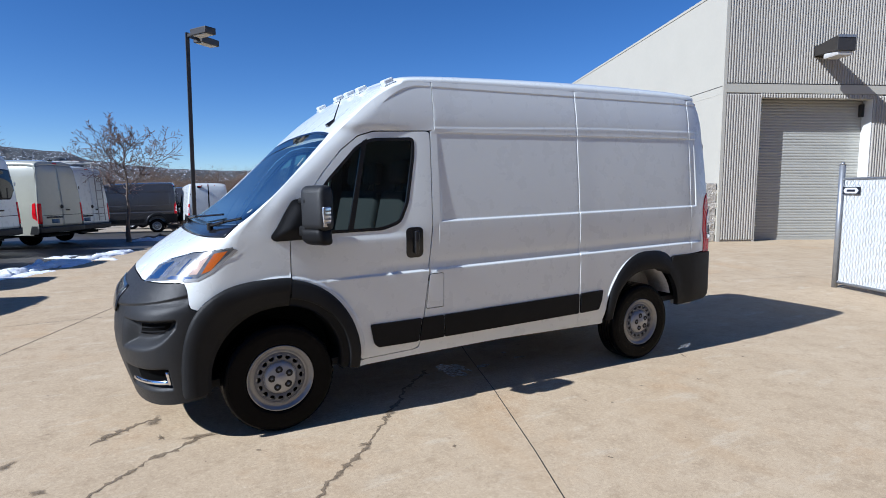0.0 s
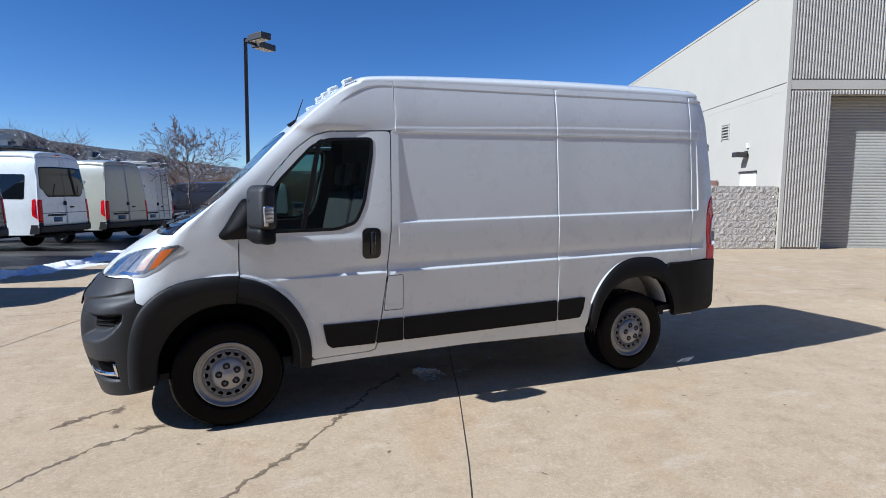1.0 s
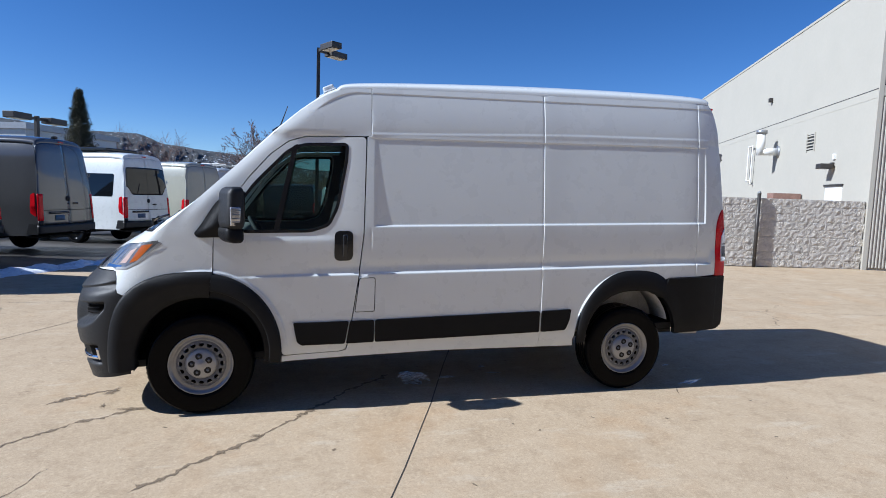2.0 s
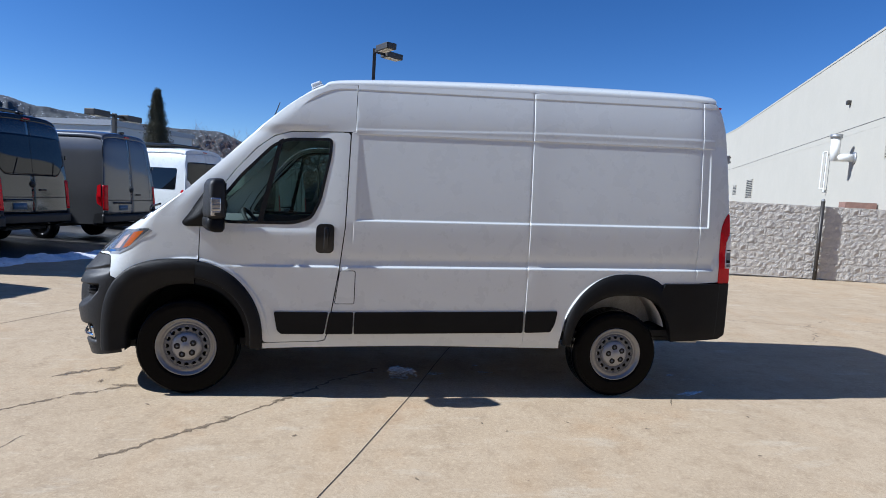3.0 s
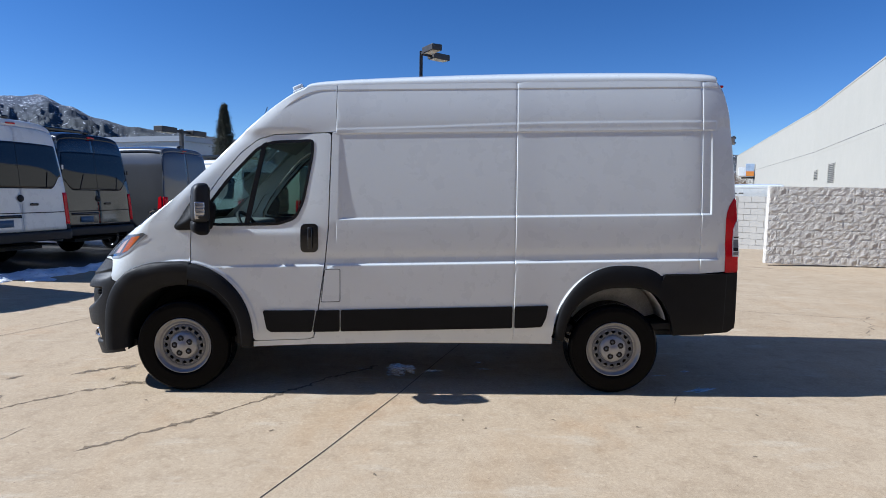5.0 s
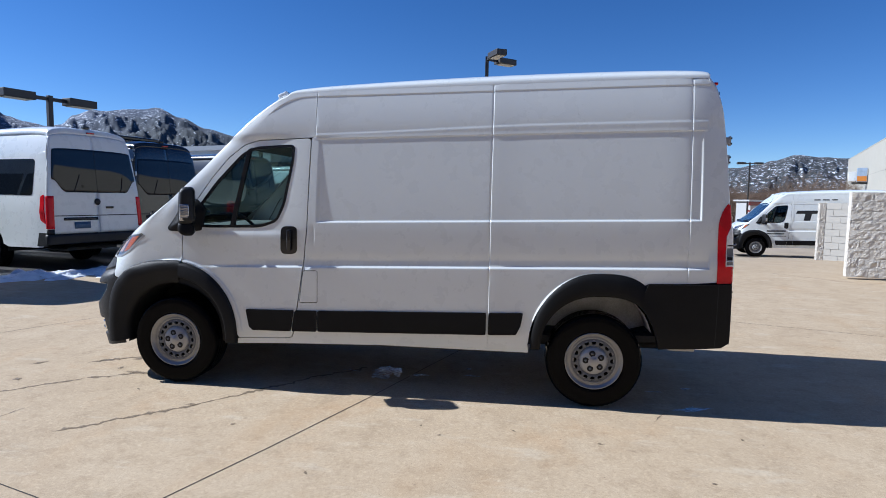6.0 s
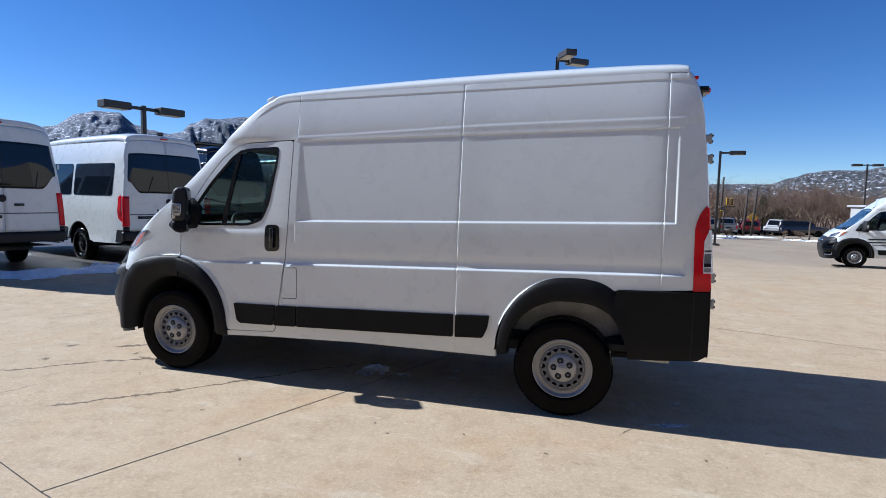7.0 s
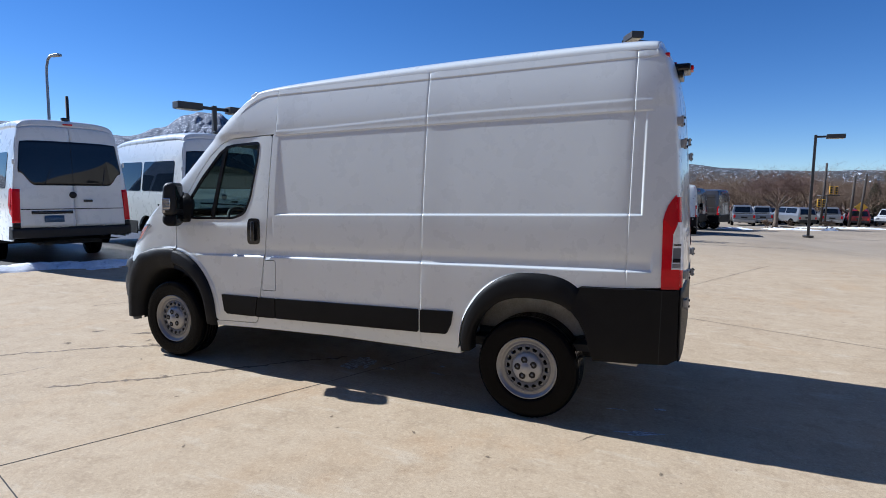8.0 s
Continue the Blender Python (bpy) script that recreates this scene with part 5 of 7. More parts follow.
# the long side bends a little past its first bays
BEND = Matrix.Translation((0, 31, 0)) @ Matrix.Rotation(0.0515, 4, "Z")
for nm, a, b, z0, z1, mt in (("side_wall", 0, 0.3, -2.6, 7.78, STUCCO), ("wall_cap", -0.02, 0.34, 7.78, 7.86, STUCCO), ("reveal_strip", -0.004, 0.0, 4.845, 4.865, BRONZE), ("lower_band", -0.004, 0.0, 4.62, 4.835, STUCCO)):
    bm = block((b - a, 50.5, z1 - z0), ((a + b) / 2, 25.25, (z0 + z1) / 2))
    bm.transform(BEND)
    site_solid(nm, bm, mt, warehouse)
site_box("corner_post", -0.01, 0.10, -0.05, 0.0, -0.3, 7.78, STUCCO, warehouse)
for a, b, z0, z1 in ((0.3, 1.2, -0.3, 7.78), (5.20, 16, -0.3, 7.78), (1.2, 5.20, 4.52, 7.78)):
    site_box("front_wall", a, b, 0.0, 0.3, z0, z1, STUCCO, warehouse)
ribbed("ribbed_panel", 0.10, 1.17, 0.12, 4.62, RIBBED, warehouse, "grey vertical ribbed cladding")
ribbed("ribbed_panel", 4.89, 12.0, 0.12, 4.62, RIBBED, warehouse, "grey vertical ribbed cladding")
ribbed("ribbed_panel", 0.10, 12.0, 4.95, 7.76, RIBBED, warehouse, "grey vertical ribbed cladding")
ribbed("ribbed_panel", 1.17, 4.89, 4.52, 4.64, RIBBED, warehouse, "grey vertical ribbed cladding")
site_box("smooth_band", 0.10, 12, -0.045, 0.0, 4.66, 4.93, STUCCO, warehouse, "smooth white band")
site_box("band_joint", 0.10, 12, -0.05, 0.0, 4.93, 4.955, BRONZE, warehouse)
site_box("door_jamb", 1.17, 1.23, -0.04, 0.62, -0.1, 4.52, RIBBED, warehouse)
part("door_jamb", [TO_SITE @ Vector(p) for p in ((4.88, -0.02, -0.1), (4.995, 0.56, -0.1), (5.20, 0.56, -0.1), (5.20, -0.02, -0.1), (4.88, -0.02, 4.52), (4.995, 0.56, 4.52), (5.20, 0.56, 4.52), (5.20, -0.02, 4.52))],
     [(0, 4, 5, 1), (0, 3, 7, 4), (4, 7, 6, 5)], PIPEW, warehouse, smooth=False)
roller = ribbed("roller_door", 1.2, 5.0, 0.05, 4.55, SLATS, warehouse, "pale grey slatted roller door, closed", 0.09, 0.016, True)
roller.location = (BV.x * 0.55, BV.y * 0.55, 0)
site_box("roller_box", 4.86, 4.95, 0.38, 0.53, 4.02, 4.42, BRONZE, warehouse)
site_box("door_bottom_bar", 1.23, 4.82, 0.50, 0.535, 0.02, 0.14, SLATS, warehouse)
site_box("back_wall", -2.4, 16, 81.1, 81.4, -2.6, 7.78, STUCCO, warehouse)
site_box("end_wall", 16, 16.3, 0, 81.4, -2.6, 7.78, STUCCO, warehouse)
site_box("roof", 0.3, 16, 0.3, 81.1, 7.1, 7.3, LINER, warehouse)
# fittings on the walls
wl_ = thing("wall_lamp", "bronze shoebox lamp on the ribbed wall", "wall lamp")
bm = block((0.56, 1.08, 0.44), (3.02, -0.60, 5.92), 0.018)
for v in bm.verts:
    k = smooth01((v.co.y + 1.14) / 1.08)
    v.co = Vector((3.02 + (v.co.x - 3.02) * (1 - 0.35 * k), v.co.y, 5.92 + (v.co.z - 5.92) * (1 - 0.35 * k)))
site_solid("lamp_head", bm, BRONZE, wl_)
site_box("head_rim", 2.745, 3.295, -1.155, -1.10, 6.08, 6.15, GALV, wl_)
site_solid("lamp_lens", block((0.46, 0.60, 0.16), (3.02, -0.80, 5.66), 0.05), LINER, wl_)
site_box("wall_plate", 2.86, 3.18, -0.075, -0.03, 5.74, 6.10, BRONZE, wl_)


def louvre(v, z, w, h):
    vent = thing("wall_vent", "louvred vent in the white wall", "vent", "vents in the side wall")
    site_box("vent_back", -0.006, 0.01, v - w / 2, v + w / 2, z - h / 2, z + h / 2, BRONZE, vent)
    n = max(4, round(h / 0.11))
    for i in range(n):
        zz = z - h / 2 + h * (i + 0.5) / n
        site_box("slat", -0.035, -0.008, v - w / 2, v + w / 2, zz - 0.022, zz + 0.016, STUCCO, vent)
    for a in (-1, 1):
        site_box("vent_frame", -0.04, 0.0, v + a * w / 2 - 0.02, v + a * w / 2 + 0.02, z - h / 2 - 0.03, z + h / 2 + 0.03, STUCCO, vent)


louvre(3.87, 3.83, 0.60, 0.52)
louvre(24.5, 3.15, 2.0, 1.15)
louvre(29.7, 3.2, 1.4, 0.65)
fl = thing("flood_light", "small dark floodlight on the white wall", "wall lamp")
site_box("flood_head", -0.42, -0.06, 2.0, 2.35, 2.86, 3.02, BRONZE, fl, bevel=0.03)
site_box("flood_plate", -0.07, 0.0, 2.1, 2.25, 2.88, 3.06, BRONZE, fl)
site_box("flood_conduit_box", -0.05, 0.0, 2.05, 2.17, 3.15, 3.32, PIPEW, fl)
dr = thing("wall_door", "white steel door in the side wall behind the block wall", "door")
site_box("door_leaf", -0.01, 0.0, 1.46, 2.55, 0.05, 2.34, PIPEW, dr)
site_box("door_head_frame", -0.05, 0.0, 1.42, 2.60, 2.34, 2.40, BRONZE, dr)
ex = thing("exhaust_pipe", "fat white exhaust elbow on the wall", "pipe")
site_solid("pipe_out", rod((0.0, 6.75, 3.75), (-0.62, 6.75, 3.75), 0.14, n=20), PIPEW, ex, smooth=True)
site_solid("pipe_up", rod((-0.62, 6.75, 3.62), (-0.62, 6.75, 4.42), 0.15, n=20), PIPEW, ex, smooth=True)
site_solid("pipe_cap", rod((-0.62, 6.75, 4.42), (-0.62, 6.75, 4.55), 0.19, n=20), GALV, ex, smooth=True)
site_solid("wall_flange", rod((0.0, 6.75, 3.75), (-0.04, 6.75, 3.75), 0.22, n=20), GALV, ex, smooth=True)
gp = thing("gas_pipe", "thin white pipe loop on the wall", "pipe")
site_solid("riser", joined(rod((-0.12, 9.3, 2.6), (-0.12, 9.3, 4.2), 0.03), rod((-0.12, 9.8, 2.75), (-0.12, 9.8, 4.2), 0.03), rod((-0.12, 9.3, 4.2), (-0.12, 9.8, 4.2), 0.03), rod((-0.12, 9.3, 2.75), (-0.12, 9.8, 2.75), 0.03)), PIPEW, gp)
site_solid("valve_bracket", rod((0, 9.3, 2.6), (-0.14, 9.3, 2.6), 0.02), GALV, gp)
site_solid("valve_bracket", rod((0, 9.8, 4.2), (-0.14, 9.8, 4.2), 0.02), GALV, gp)
ws_ = thing("wall_sign", "blue and white box sign with an orange strip on the wall", "sign")
SIGNBLUE = surface("pale_blue_sign", (0.30, 0.38, 0.50), 0.4, vary=0.2, scale=3)
SIGNORANGE = surface("orange_sign", (0.55, 0.20, 0.03), 0.4, vary=0.1)
for nm, u0, u1, v0, v1, z0, z1, mt in (("sign_box", -1.0, -0.1, 60.5, 60.8, 4.1, 5.6, "b"), ("sign_box", -1.7, -1.0, 61.0, 61.3, 4.2, 5.2, "w"),
                                       ("sign_strip", -0.98, -0.12, 60.44, 60.49, 4.15, 4.7, "o"), ("sign_arm", -1.4, 0.0, 60.85, 60.95, 3.85, 4.08, "d")):
    bm = block((u1 - u0, v1 - v0, z1 - z0), ((u0 + u1) / 2, (v0 + v1) / 2 - 31, (z0 + z1) / 2), 0.02)
    bm.transform(BEND)
    site_solid(nm, bm, {"b": SIGNBLUE, "o": SIGNORANGE, "d": BRONZE, "w": PIPEW}[mt], ws_)
cm = thing("wall_camera", "small dome fitting high on the white wall", "camera")
site_box("camera_body", -0.14, 0.0, 7.70, 7.86, 5.76, 5.92, BRONZE, cm, bevel=0.03)
bk = thing("brick_cabinet", "brick coloured cabinet top behind the block wall", "cabinet")
site_box("cabinet_body", -0.9, -0.05, 4.2, 4.8, 0.0, 2.14, surface("brick_red", (0.22, 0.13, 0.10), 0.9, vary=0.3, scale=8), bk)

# ---- block walls ----
BLOCK, n_, l_, b_ = nodes_of("split_face_block")
_c = ramp(n_, l_, noise_at(n_, l_, 9, 6), [(0.3, (0.43, 0.395, 0.335)), (0.5, (0.59, 0.55, 0.475)), (0.72, (0.70, 0.66, 0.585))])
_oi = n_.new("ShaderNodeObjectInfo")
_c = mixed(n_, l_, 0.45, _c, ramp(n_, l_, _oi.outputs["Random"], [(0.0, (0.55, 0.51, 0.44)), (0.5, (0.59, 0.55, 0.48)), (1.0, (0.62, 0.575, 0.505))]))
l_.new(_c, b_.inputs["Base Color"])
b_.inputs["Roughness"].default_value = 0.9
bumped(n_, l_, b_, noise_at(n_, l_, 38, 6, rough=0.7), 1.0, 0.02)
MORTAR = surface("mortar", (0.54, 0.52, 0.47), 0.9, vary=0.1)
SMOOTHBLOCK = surface("painted_block", (0.43, 0.41, 0.365), 0.8, vary=0.10, scale=3)


def rough_block(length, seed, deep=0.028):
    """One block with a broken front face."""
    rnd = random.Random(seed)
    nx, nz, h = 12, 6, 0.197
    v, f = [], []
    for i in range(nx + 1):
        for j in range(nz + 1):
            x, z = length * i / nx, h * j / nz
            edge = i in (0, nx) or j in (0, nz)
            k = noise.noise(Vector((x * 9 + seed * 7.1, z * 11, seed * 3.3))) + 0.9 * noise.noise(Vector((x * 30, z * 30, seed)))
            v.append((x, -0.010 if edge else -0.014 - deep * 0.6 * k, z))
    for i in range(nx):
        for j in range(nz):
            a = i * (nz + 1) + j
            f.append((a, a + nz + 1, a + nz + 2, a + 1))
    k = len(v)
    v += [(0, 0, 0), (length, 0, 0), (length, 0, h), (0, 0, h), (0, 0.19, 0), (length, 0.19, 0), (length, 0.19, h), (0, 0.19, h)]
    f += [(k + 3, k + 2, k + 6, k + 7), (k + 1, k + 5, k + 6, k + 2), (k + 4, k, k + 3, k + 7), (k + 5, k + 4, k + 7, k + 6)]
    return mesh_from("block", v, f, BLOCK, smooth=False)


def laid_wall(name, a, b, z, courses, label, meshes, smooth_face=False):
    """A wall of single blocks in running bond from a to b."""
    d = (b - a).normalized()
    L = (b - a).length
    core = block((L, 0.15, courses * 0.203 - 0.01), (L / 2, 0.105, courses * 0.1015 - 0.005))
    wall = solid(name, core, MORTAR)
    wall.matrix_basis = pose(a.x, a.y, z, 0, 0, math.degrees(math.atan2(d.y, d.x)))
    tagged(wall, label, "wall", kind="structure")
    k = 0
    for c in range(courses):
        x = 0.0 if c % 2 == 0 else -0.2
        while x < L - 0.02:
            x0, x1 = max(0, x), min(L, x + 0.397)
            ln = x1 - x0
            if ln > 0.05:
                short = ln < 0.3
                ob = new("block", meshes[(k * 7 + c * 3) % 8 + (8 if short else 0)])
                ob.parent = wall
                ob.matrix_basis = pose(x0, 0, c * 0.203 + 0.002) @ Matrix.Diagonal(((ln + 0.002) / (0.193 if short else 0.393), 1, 1, 1))
                k += 1
            x += 0.403
    return wall


SMALL = [rough_block(0.393, 10 + i) for i in range(8)] + [rough_block(0.193, 30 + i) for i in range(8)]
wl, wr = Vector((9.96, 8.95)), Vector((15.52, 7.80))
laid_wall("block_wall", wl, wr, 0.06, 9, "grey split-face concrete block wall, six feet high", SMALL)
w2 = Vector((12.15, 14.75))
laid_wall("block_wall_2", w2, w2 + (wr - wl).normalized() * 0.16, gz(12.2, 14.7) - 0.05, 9, "split-face block wall end", SMALL)
flat_ = [mesh_from("block", [(x, y, z) for x in (0.003, ln) for y in (0, 0.19) for z in (0, 0.193)], [(0, 4, 5, 1), (1, 5, 7, 3), (4, 6, 7, 5), (2, 0, 1, 3), (6, 2, 3, 7)], SMOOTHBLOCK, False) for ln in [0.393] * 8 + [0.193] * 8]
w3 = w2 + (wr - wl).normalized() * 0.165
laid_wall("block_wall_3", w3, w3 + Vector((0.8, -0.6)) * 3.2, gz(12.2, 14.7) - 0.05, 9, "smooth grey block wall behind the first wall", flat_)
post = thing("steel_post", "grey steel gate post with a domed cap", "post")
solid("pipe", rod((12.54, 8.33, -0.05), (12.54, 8.33, 2.0), 0.045, n=16), BRONZE, post, smooth=True)
solid("post_cap", rod((12.54, 8.33, 2.0), (12.54, 8.33, 2.06), 0.055, 0.02, 16), GALV, post, smooth=True)
for z_ in (0.3, 1.0):
    solid("hinge_lug", block((0.05, 0.14, 0.05), (12.54, 8.36, z_)), GALV, post)

# ---- slatted gate ----
gate = thing("chain_link_gate", "open chain-link gate with white privacy slats", "gate")
G0, GD = Vector((9.52, 1.30, 0.0)), Vector((-0.375, -0.927, 0))
GL = 3.4
SLATW = surface("white_slat", (0.60, 0.61, 0.60), 0.5, vary=0.06)
for t_ in (0.0, GL):
    p_ = G0 + GD * t_
    solid("gate_post", joined(rod(p_ + Vector((0, 0, 0 if t_ == 0 else 0.08)), p_ + Vector((0, 0, 2.06 if t_ == 0 else 1.86)), 0.045, n=14), rod(p_ + Vector((0, 0, 2.06 if t_ == 0 else 1.86)), p_ + Vector((0, 0, 2.11 if t_ == 0 else 1.88)), 0.05, 0.012, 14)), GALV, gate, smooth=True)
for z_ in (0.12, 1.83):
    solid("gate_rail", rod(G0 + GD * 0.05 + Vector((0, 0, z_)), G0 + GD * GL + Vector((0, 0, z_)), 0.021), GALV, gate, smooth=True)
sl = mesh_from("slat", [(x, y, z) for x in (-0.022, 0.022) for y in (-0.003, 0.003) for z in (0.10, 1.84)], [(0, 4, 5, 1), (1, 5, 7, 3), (2, 0, 1, 3), (6, 2, 3, 7), (4, 6, 7, 5)], SLATW, False)
ga = math.degrees(math.atan2(GD.y, GD.x))
for i in range(62):
    o_ = new("slat", sl)
    o_.parent = gate
    p_ = G0 + GD * (0.10 + 0.0525 * i)
    o_.matrix_basis = pose(p_.x, p_.y, 0, 0, 0, ga)
v, f = [], []


def tube(v, f, a, b, r0, r1, n=4):
    a, b = Vector(a), Vector(b)
    d = (b - a)
    if d.length < 1e-5:
        return
    q = d.to_track_quat("Z", "Y").to_matrix()
    k = len(v)
    for p, r in ((a, r0), (b, r1)):
        for i in range(n):
            t = 2 * math.pi * i / n
            v.append(p + q @ Vector((r * math.cos(t), r * math.sin(t), 0)))
    for i in range(n):
        f.append((k + i, k + (i + 1) % n, k + n + (i + 1) % n, k + n + i))


side_ = Vector((-GD.y, GD.x, 0)) * -0.012
for sgn in (1, -1):
    for i in range(-24, 46):
        a = 0.075 * i
        t0, t1 = (a, a + 1.72 * 0.62) if sgn > 0 else (a + 1.72 * 0.62, a)
        lo_, hi_ = max(0.05, min(t0, t1)), min(GL, max(t0, t1))
        if hi_ <= lo_:
            continue
        z0 = 0.12 + (lo_ - t0) / (t1 - t0) * 1.72
        z1 = 0.12 + (hi_ - t0) / (t1 - t0) * 1.72
        tube(v, f, G0 + GD * lo_ + side_ * (1 if sgn > 0 else 1.4) + Vector((0, 0, z0)), G0 + GD * hi_ + side_ * (1 if sgn > 0 else 1.4) + Vector((0, 0, z1)), 0.0025, 0.0025, 3)
tagged(part("chain_link", v, f, GALV, gate, "galvanised diamond mesh"), kind="stuff")
SIGNB = surface("black_sign", (0.01, 0.012, 0.02), 0.4)
o_ = solid("gate_sign", block((0.34, 0.012, 0.12), (0, 0, 0), 0.004), SIGNB, gate, "small black and white sign plate")
p_ = G0 + GD * 0.24 + side_ * 2.4
o_.matrix_basis = pose(p_.x, p_.y, 1.64, 0, 0, ga)
q_ = [(-0.15, 0), (-0.11, 0.045), (0.09, 0.045), (0.09, 0.052), (0.15, 0), (0.09, -0.052), (0.09, -0.045), (-0.11, -0.045)]
part("sign_field", [(x, -0.009, z) for x, z in q_], [tuple(range(7, -1, -1))], SLATW, o_, smooth=False)
solid("lettering_bar", block((0.16, 0.004, 0.035), (0, -0.011, 0)), SIGNB, o_)

# ---- lamps on posts ----
LENSW = surface("frosted_lamp_lens", (0.75, 0.70, 0.58), 0.4, vary=0.05)


def lot_lamp(x, y, top, turn, heads=(0, 180)):
    z0 = gz(x, min(y, 80))
    lamp = thing("lot_lamp", "bronze parking-lot lamp with %s shoebox head%s" % (("two", "s") if len(heads) == 2 else ("one", "")), "street lamp", "lamps of the lot")
    solid("pole", joined(block((0.13, 0.13, top - z0), (0, 0, (top + z0) / 2), 0.012), rod((0, 0, z0 - 0.1), (0, 0, z0 + 0.12), 0.26, n=16)), BRONZE, lamp)
    for a in heads:
        def put(bm):
            bm.transform(Matrix.Rotation(radians(a), 4, "Z"))
            return bm
        solid("arm", put(block((0.5, 0.07, 0.10), (0.28, 0, top - 0.10))), BRONZE, lamp)
        h = solid("lamp_head", put(block((0.82, 0.42, 0.22), (0.88, 0, top - 0.10), 0.02)), BRONZE, lamp)
        solid("lens", put(block((0.66, 0.32, 0.02), (0.88, 0, top - 0.215))), LENSW, h)
    lamp.matrix_basis = pose(x, y, 0, 0, 0, turn)
    return lamp


lot_lamp(1.53, 18.65, 7.10, 0, (-62, 38))
lot_lamp(-10.6, 10.9, 4.30, 72)
lot_lamp(-8.4, 20.0, 4.05, 72)
lot_lamp(9.63, 32.1, 4.68, -4, (0,))
lot_lamp(27.4, 61.1, 5.9, 0)


def street_pole(x, y, z1, arm=1.8, wood=False, lean=0.0):
    z0 = gz(x, min(y, 80)) - 0.3
    if wood:
        p = thing("utility_pole", "weathered wooden utility pole", "pole", "poles along the road")
        solid("shaft", rod((x, y, z0), (x + lean, y, z1), 0.125, 0.09, 10), WOODP, p, smooth=True)
        return
    p = thing("street_lamp", "tall grey street lamp with a curved arm", "street lamp")
    v, f = [], []
    pts = [Vector((x, y, z0)), Vector((x, y, z1 - 1.0))] + [Vector((x + arm * (1 - math.cos(radians(a))) * 0.5, y, z1 - 1.0 + 1.0 * math.sin(radians(a)))) for a in (30, 60, 90)] + [Vector((x + arm * 0.8, y, z1 + 0.02))]
    for i, (a, b) in enumerate(zip(pts, pts[1:])):
        tube(v, f, a, b, 0.11 if i == 0 else 0.07, 0.07, 10)
    part("shaft", v, f, GALV, p)
    solid("lamp_head", block((0.7, 0.28, 0.14), pts[-1] + Vector((0.3, 0, 0)), 0.05, 3), GALV, p, smooth=True)


WOODP = surface("weathered_wood", (0.045, 0.036, 0.030), 0.85, vary=0.25, scale=4)
street_pole(-29.75, 17.3, 8.75, 0.75)
street_pole(-31.5, 19.5, 7.0, wood=True)
street_pole(14.8, 62.0, 4.55, wood=True, lean=0.15)
street_pole(16.75, 60.2, 3.30, wood=True, lean=0.2)
street_pole(17.45, 60.0, 3.45, wood=True, lean=0.3)

# ---- trees ----
BARK = surface("grey_bark", (0.15, 0.115, 0.09), 0.9, vary=0.3, scale=9)
TWIG = surface("reddish_twigs", (0.155, 0.098, 0.078), 0.85, vary=0.3, scale=3)
SCRUB = surface("brown_winter_scrub", (0.17, 0.115, 0.075), 0.9, vary=0.35, scale=0.6)


def grow(v, f, v2, f2, p, d, length, r, level, rnd, top, spread=0.75, sides=6, fat=0.0):
    """A limb and all that grows from it: thick wood into v, f and twigs into v2, f2."""
    segs = 3 if level < 3 else 2
    for i in range(segs):
        q = p + d * (length / segs)
        r1 = r * (0.86 if segs == 3 else 0.75)
        tube(v if level < 2 else v2, f if level < 2 else f2, p, q, max(r, fat), max(r1, fat), sides if level < 2 else 3)
        p, r = q, r1
        d = (d + Vector((rnd.uniform(-1, 1), rnd.uniform(-1, 1), rnd.uniform(-0.4, 0.8))) * (0.10 + 0.05 * level)).normalized()
        if level >= 1 and level < top and rnd.random() < 0.8:
            e = (d + Vector((rnd.uniform(-1, 1), rnd.uniform(-1, 1), rnd.uniform(-0.2, 0.7))) * spread).normalized()
            grow(v, f, v2, f2, p, e, length * rnd.uniform(0.5, 0.75), r * 0.6, level + 1, rnd, top, spread, sides, fat)
    if level < top:
        for i in range(4 if level == 0 else 2):
            a = 2 * math.pi * (i + rnd.random()) / (4 if level == 0 else 2)
            e = (d * 0.75 + Vector((math.cos(a), math.sin(a), rnd.uniform(0.0, 0.4))) * spread).normalized()
            grow(v, f, v2, f2, p, e, length * rnd.uniform(0.6, 0.8), r * 0.68, level + 1, rnd, top, spread, sides, fat)


def bare_tree(x, y, height, seed, name="bare_tree", label="leafless young tree with fine reddish twigs", top=5, thick=0.09, wide=0.75):
    v, f, v2, f2 = [], [], [], []
    grow(v, f, v2, f2, Vector((0, 0, -0.1)), Vector((0.05, 0, 1)), height * 0.30, thick, 0, random.Random(seed), top, wide, 6, 0.006)
    hi = max(p.z for p in v2)
    k = height / hi
    tree = thing(name, label, "tree", "bare trees")
    part("trunk", [p * k for p in v], f, BARK, tree)
    tagged(part("twig_mass", [p * k for p in v2], f2, TWIG, tree), kind="stuff")
    tree.matrix_basis = pose(x, y, gz(x, min(y, 80)), 0, 0, seed * 40)
    return tree


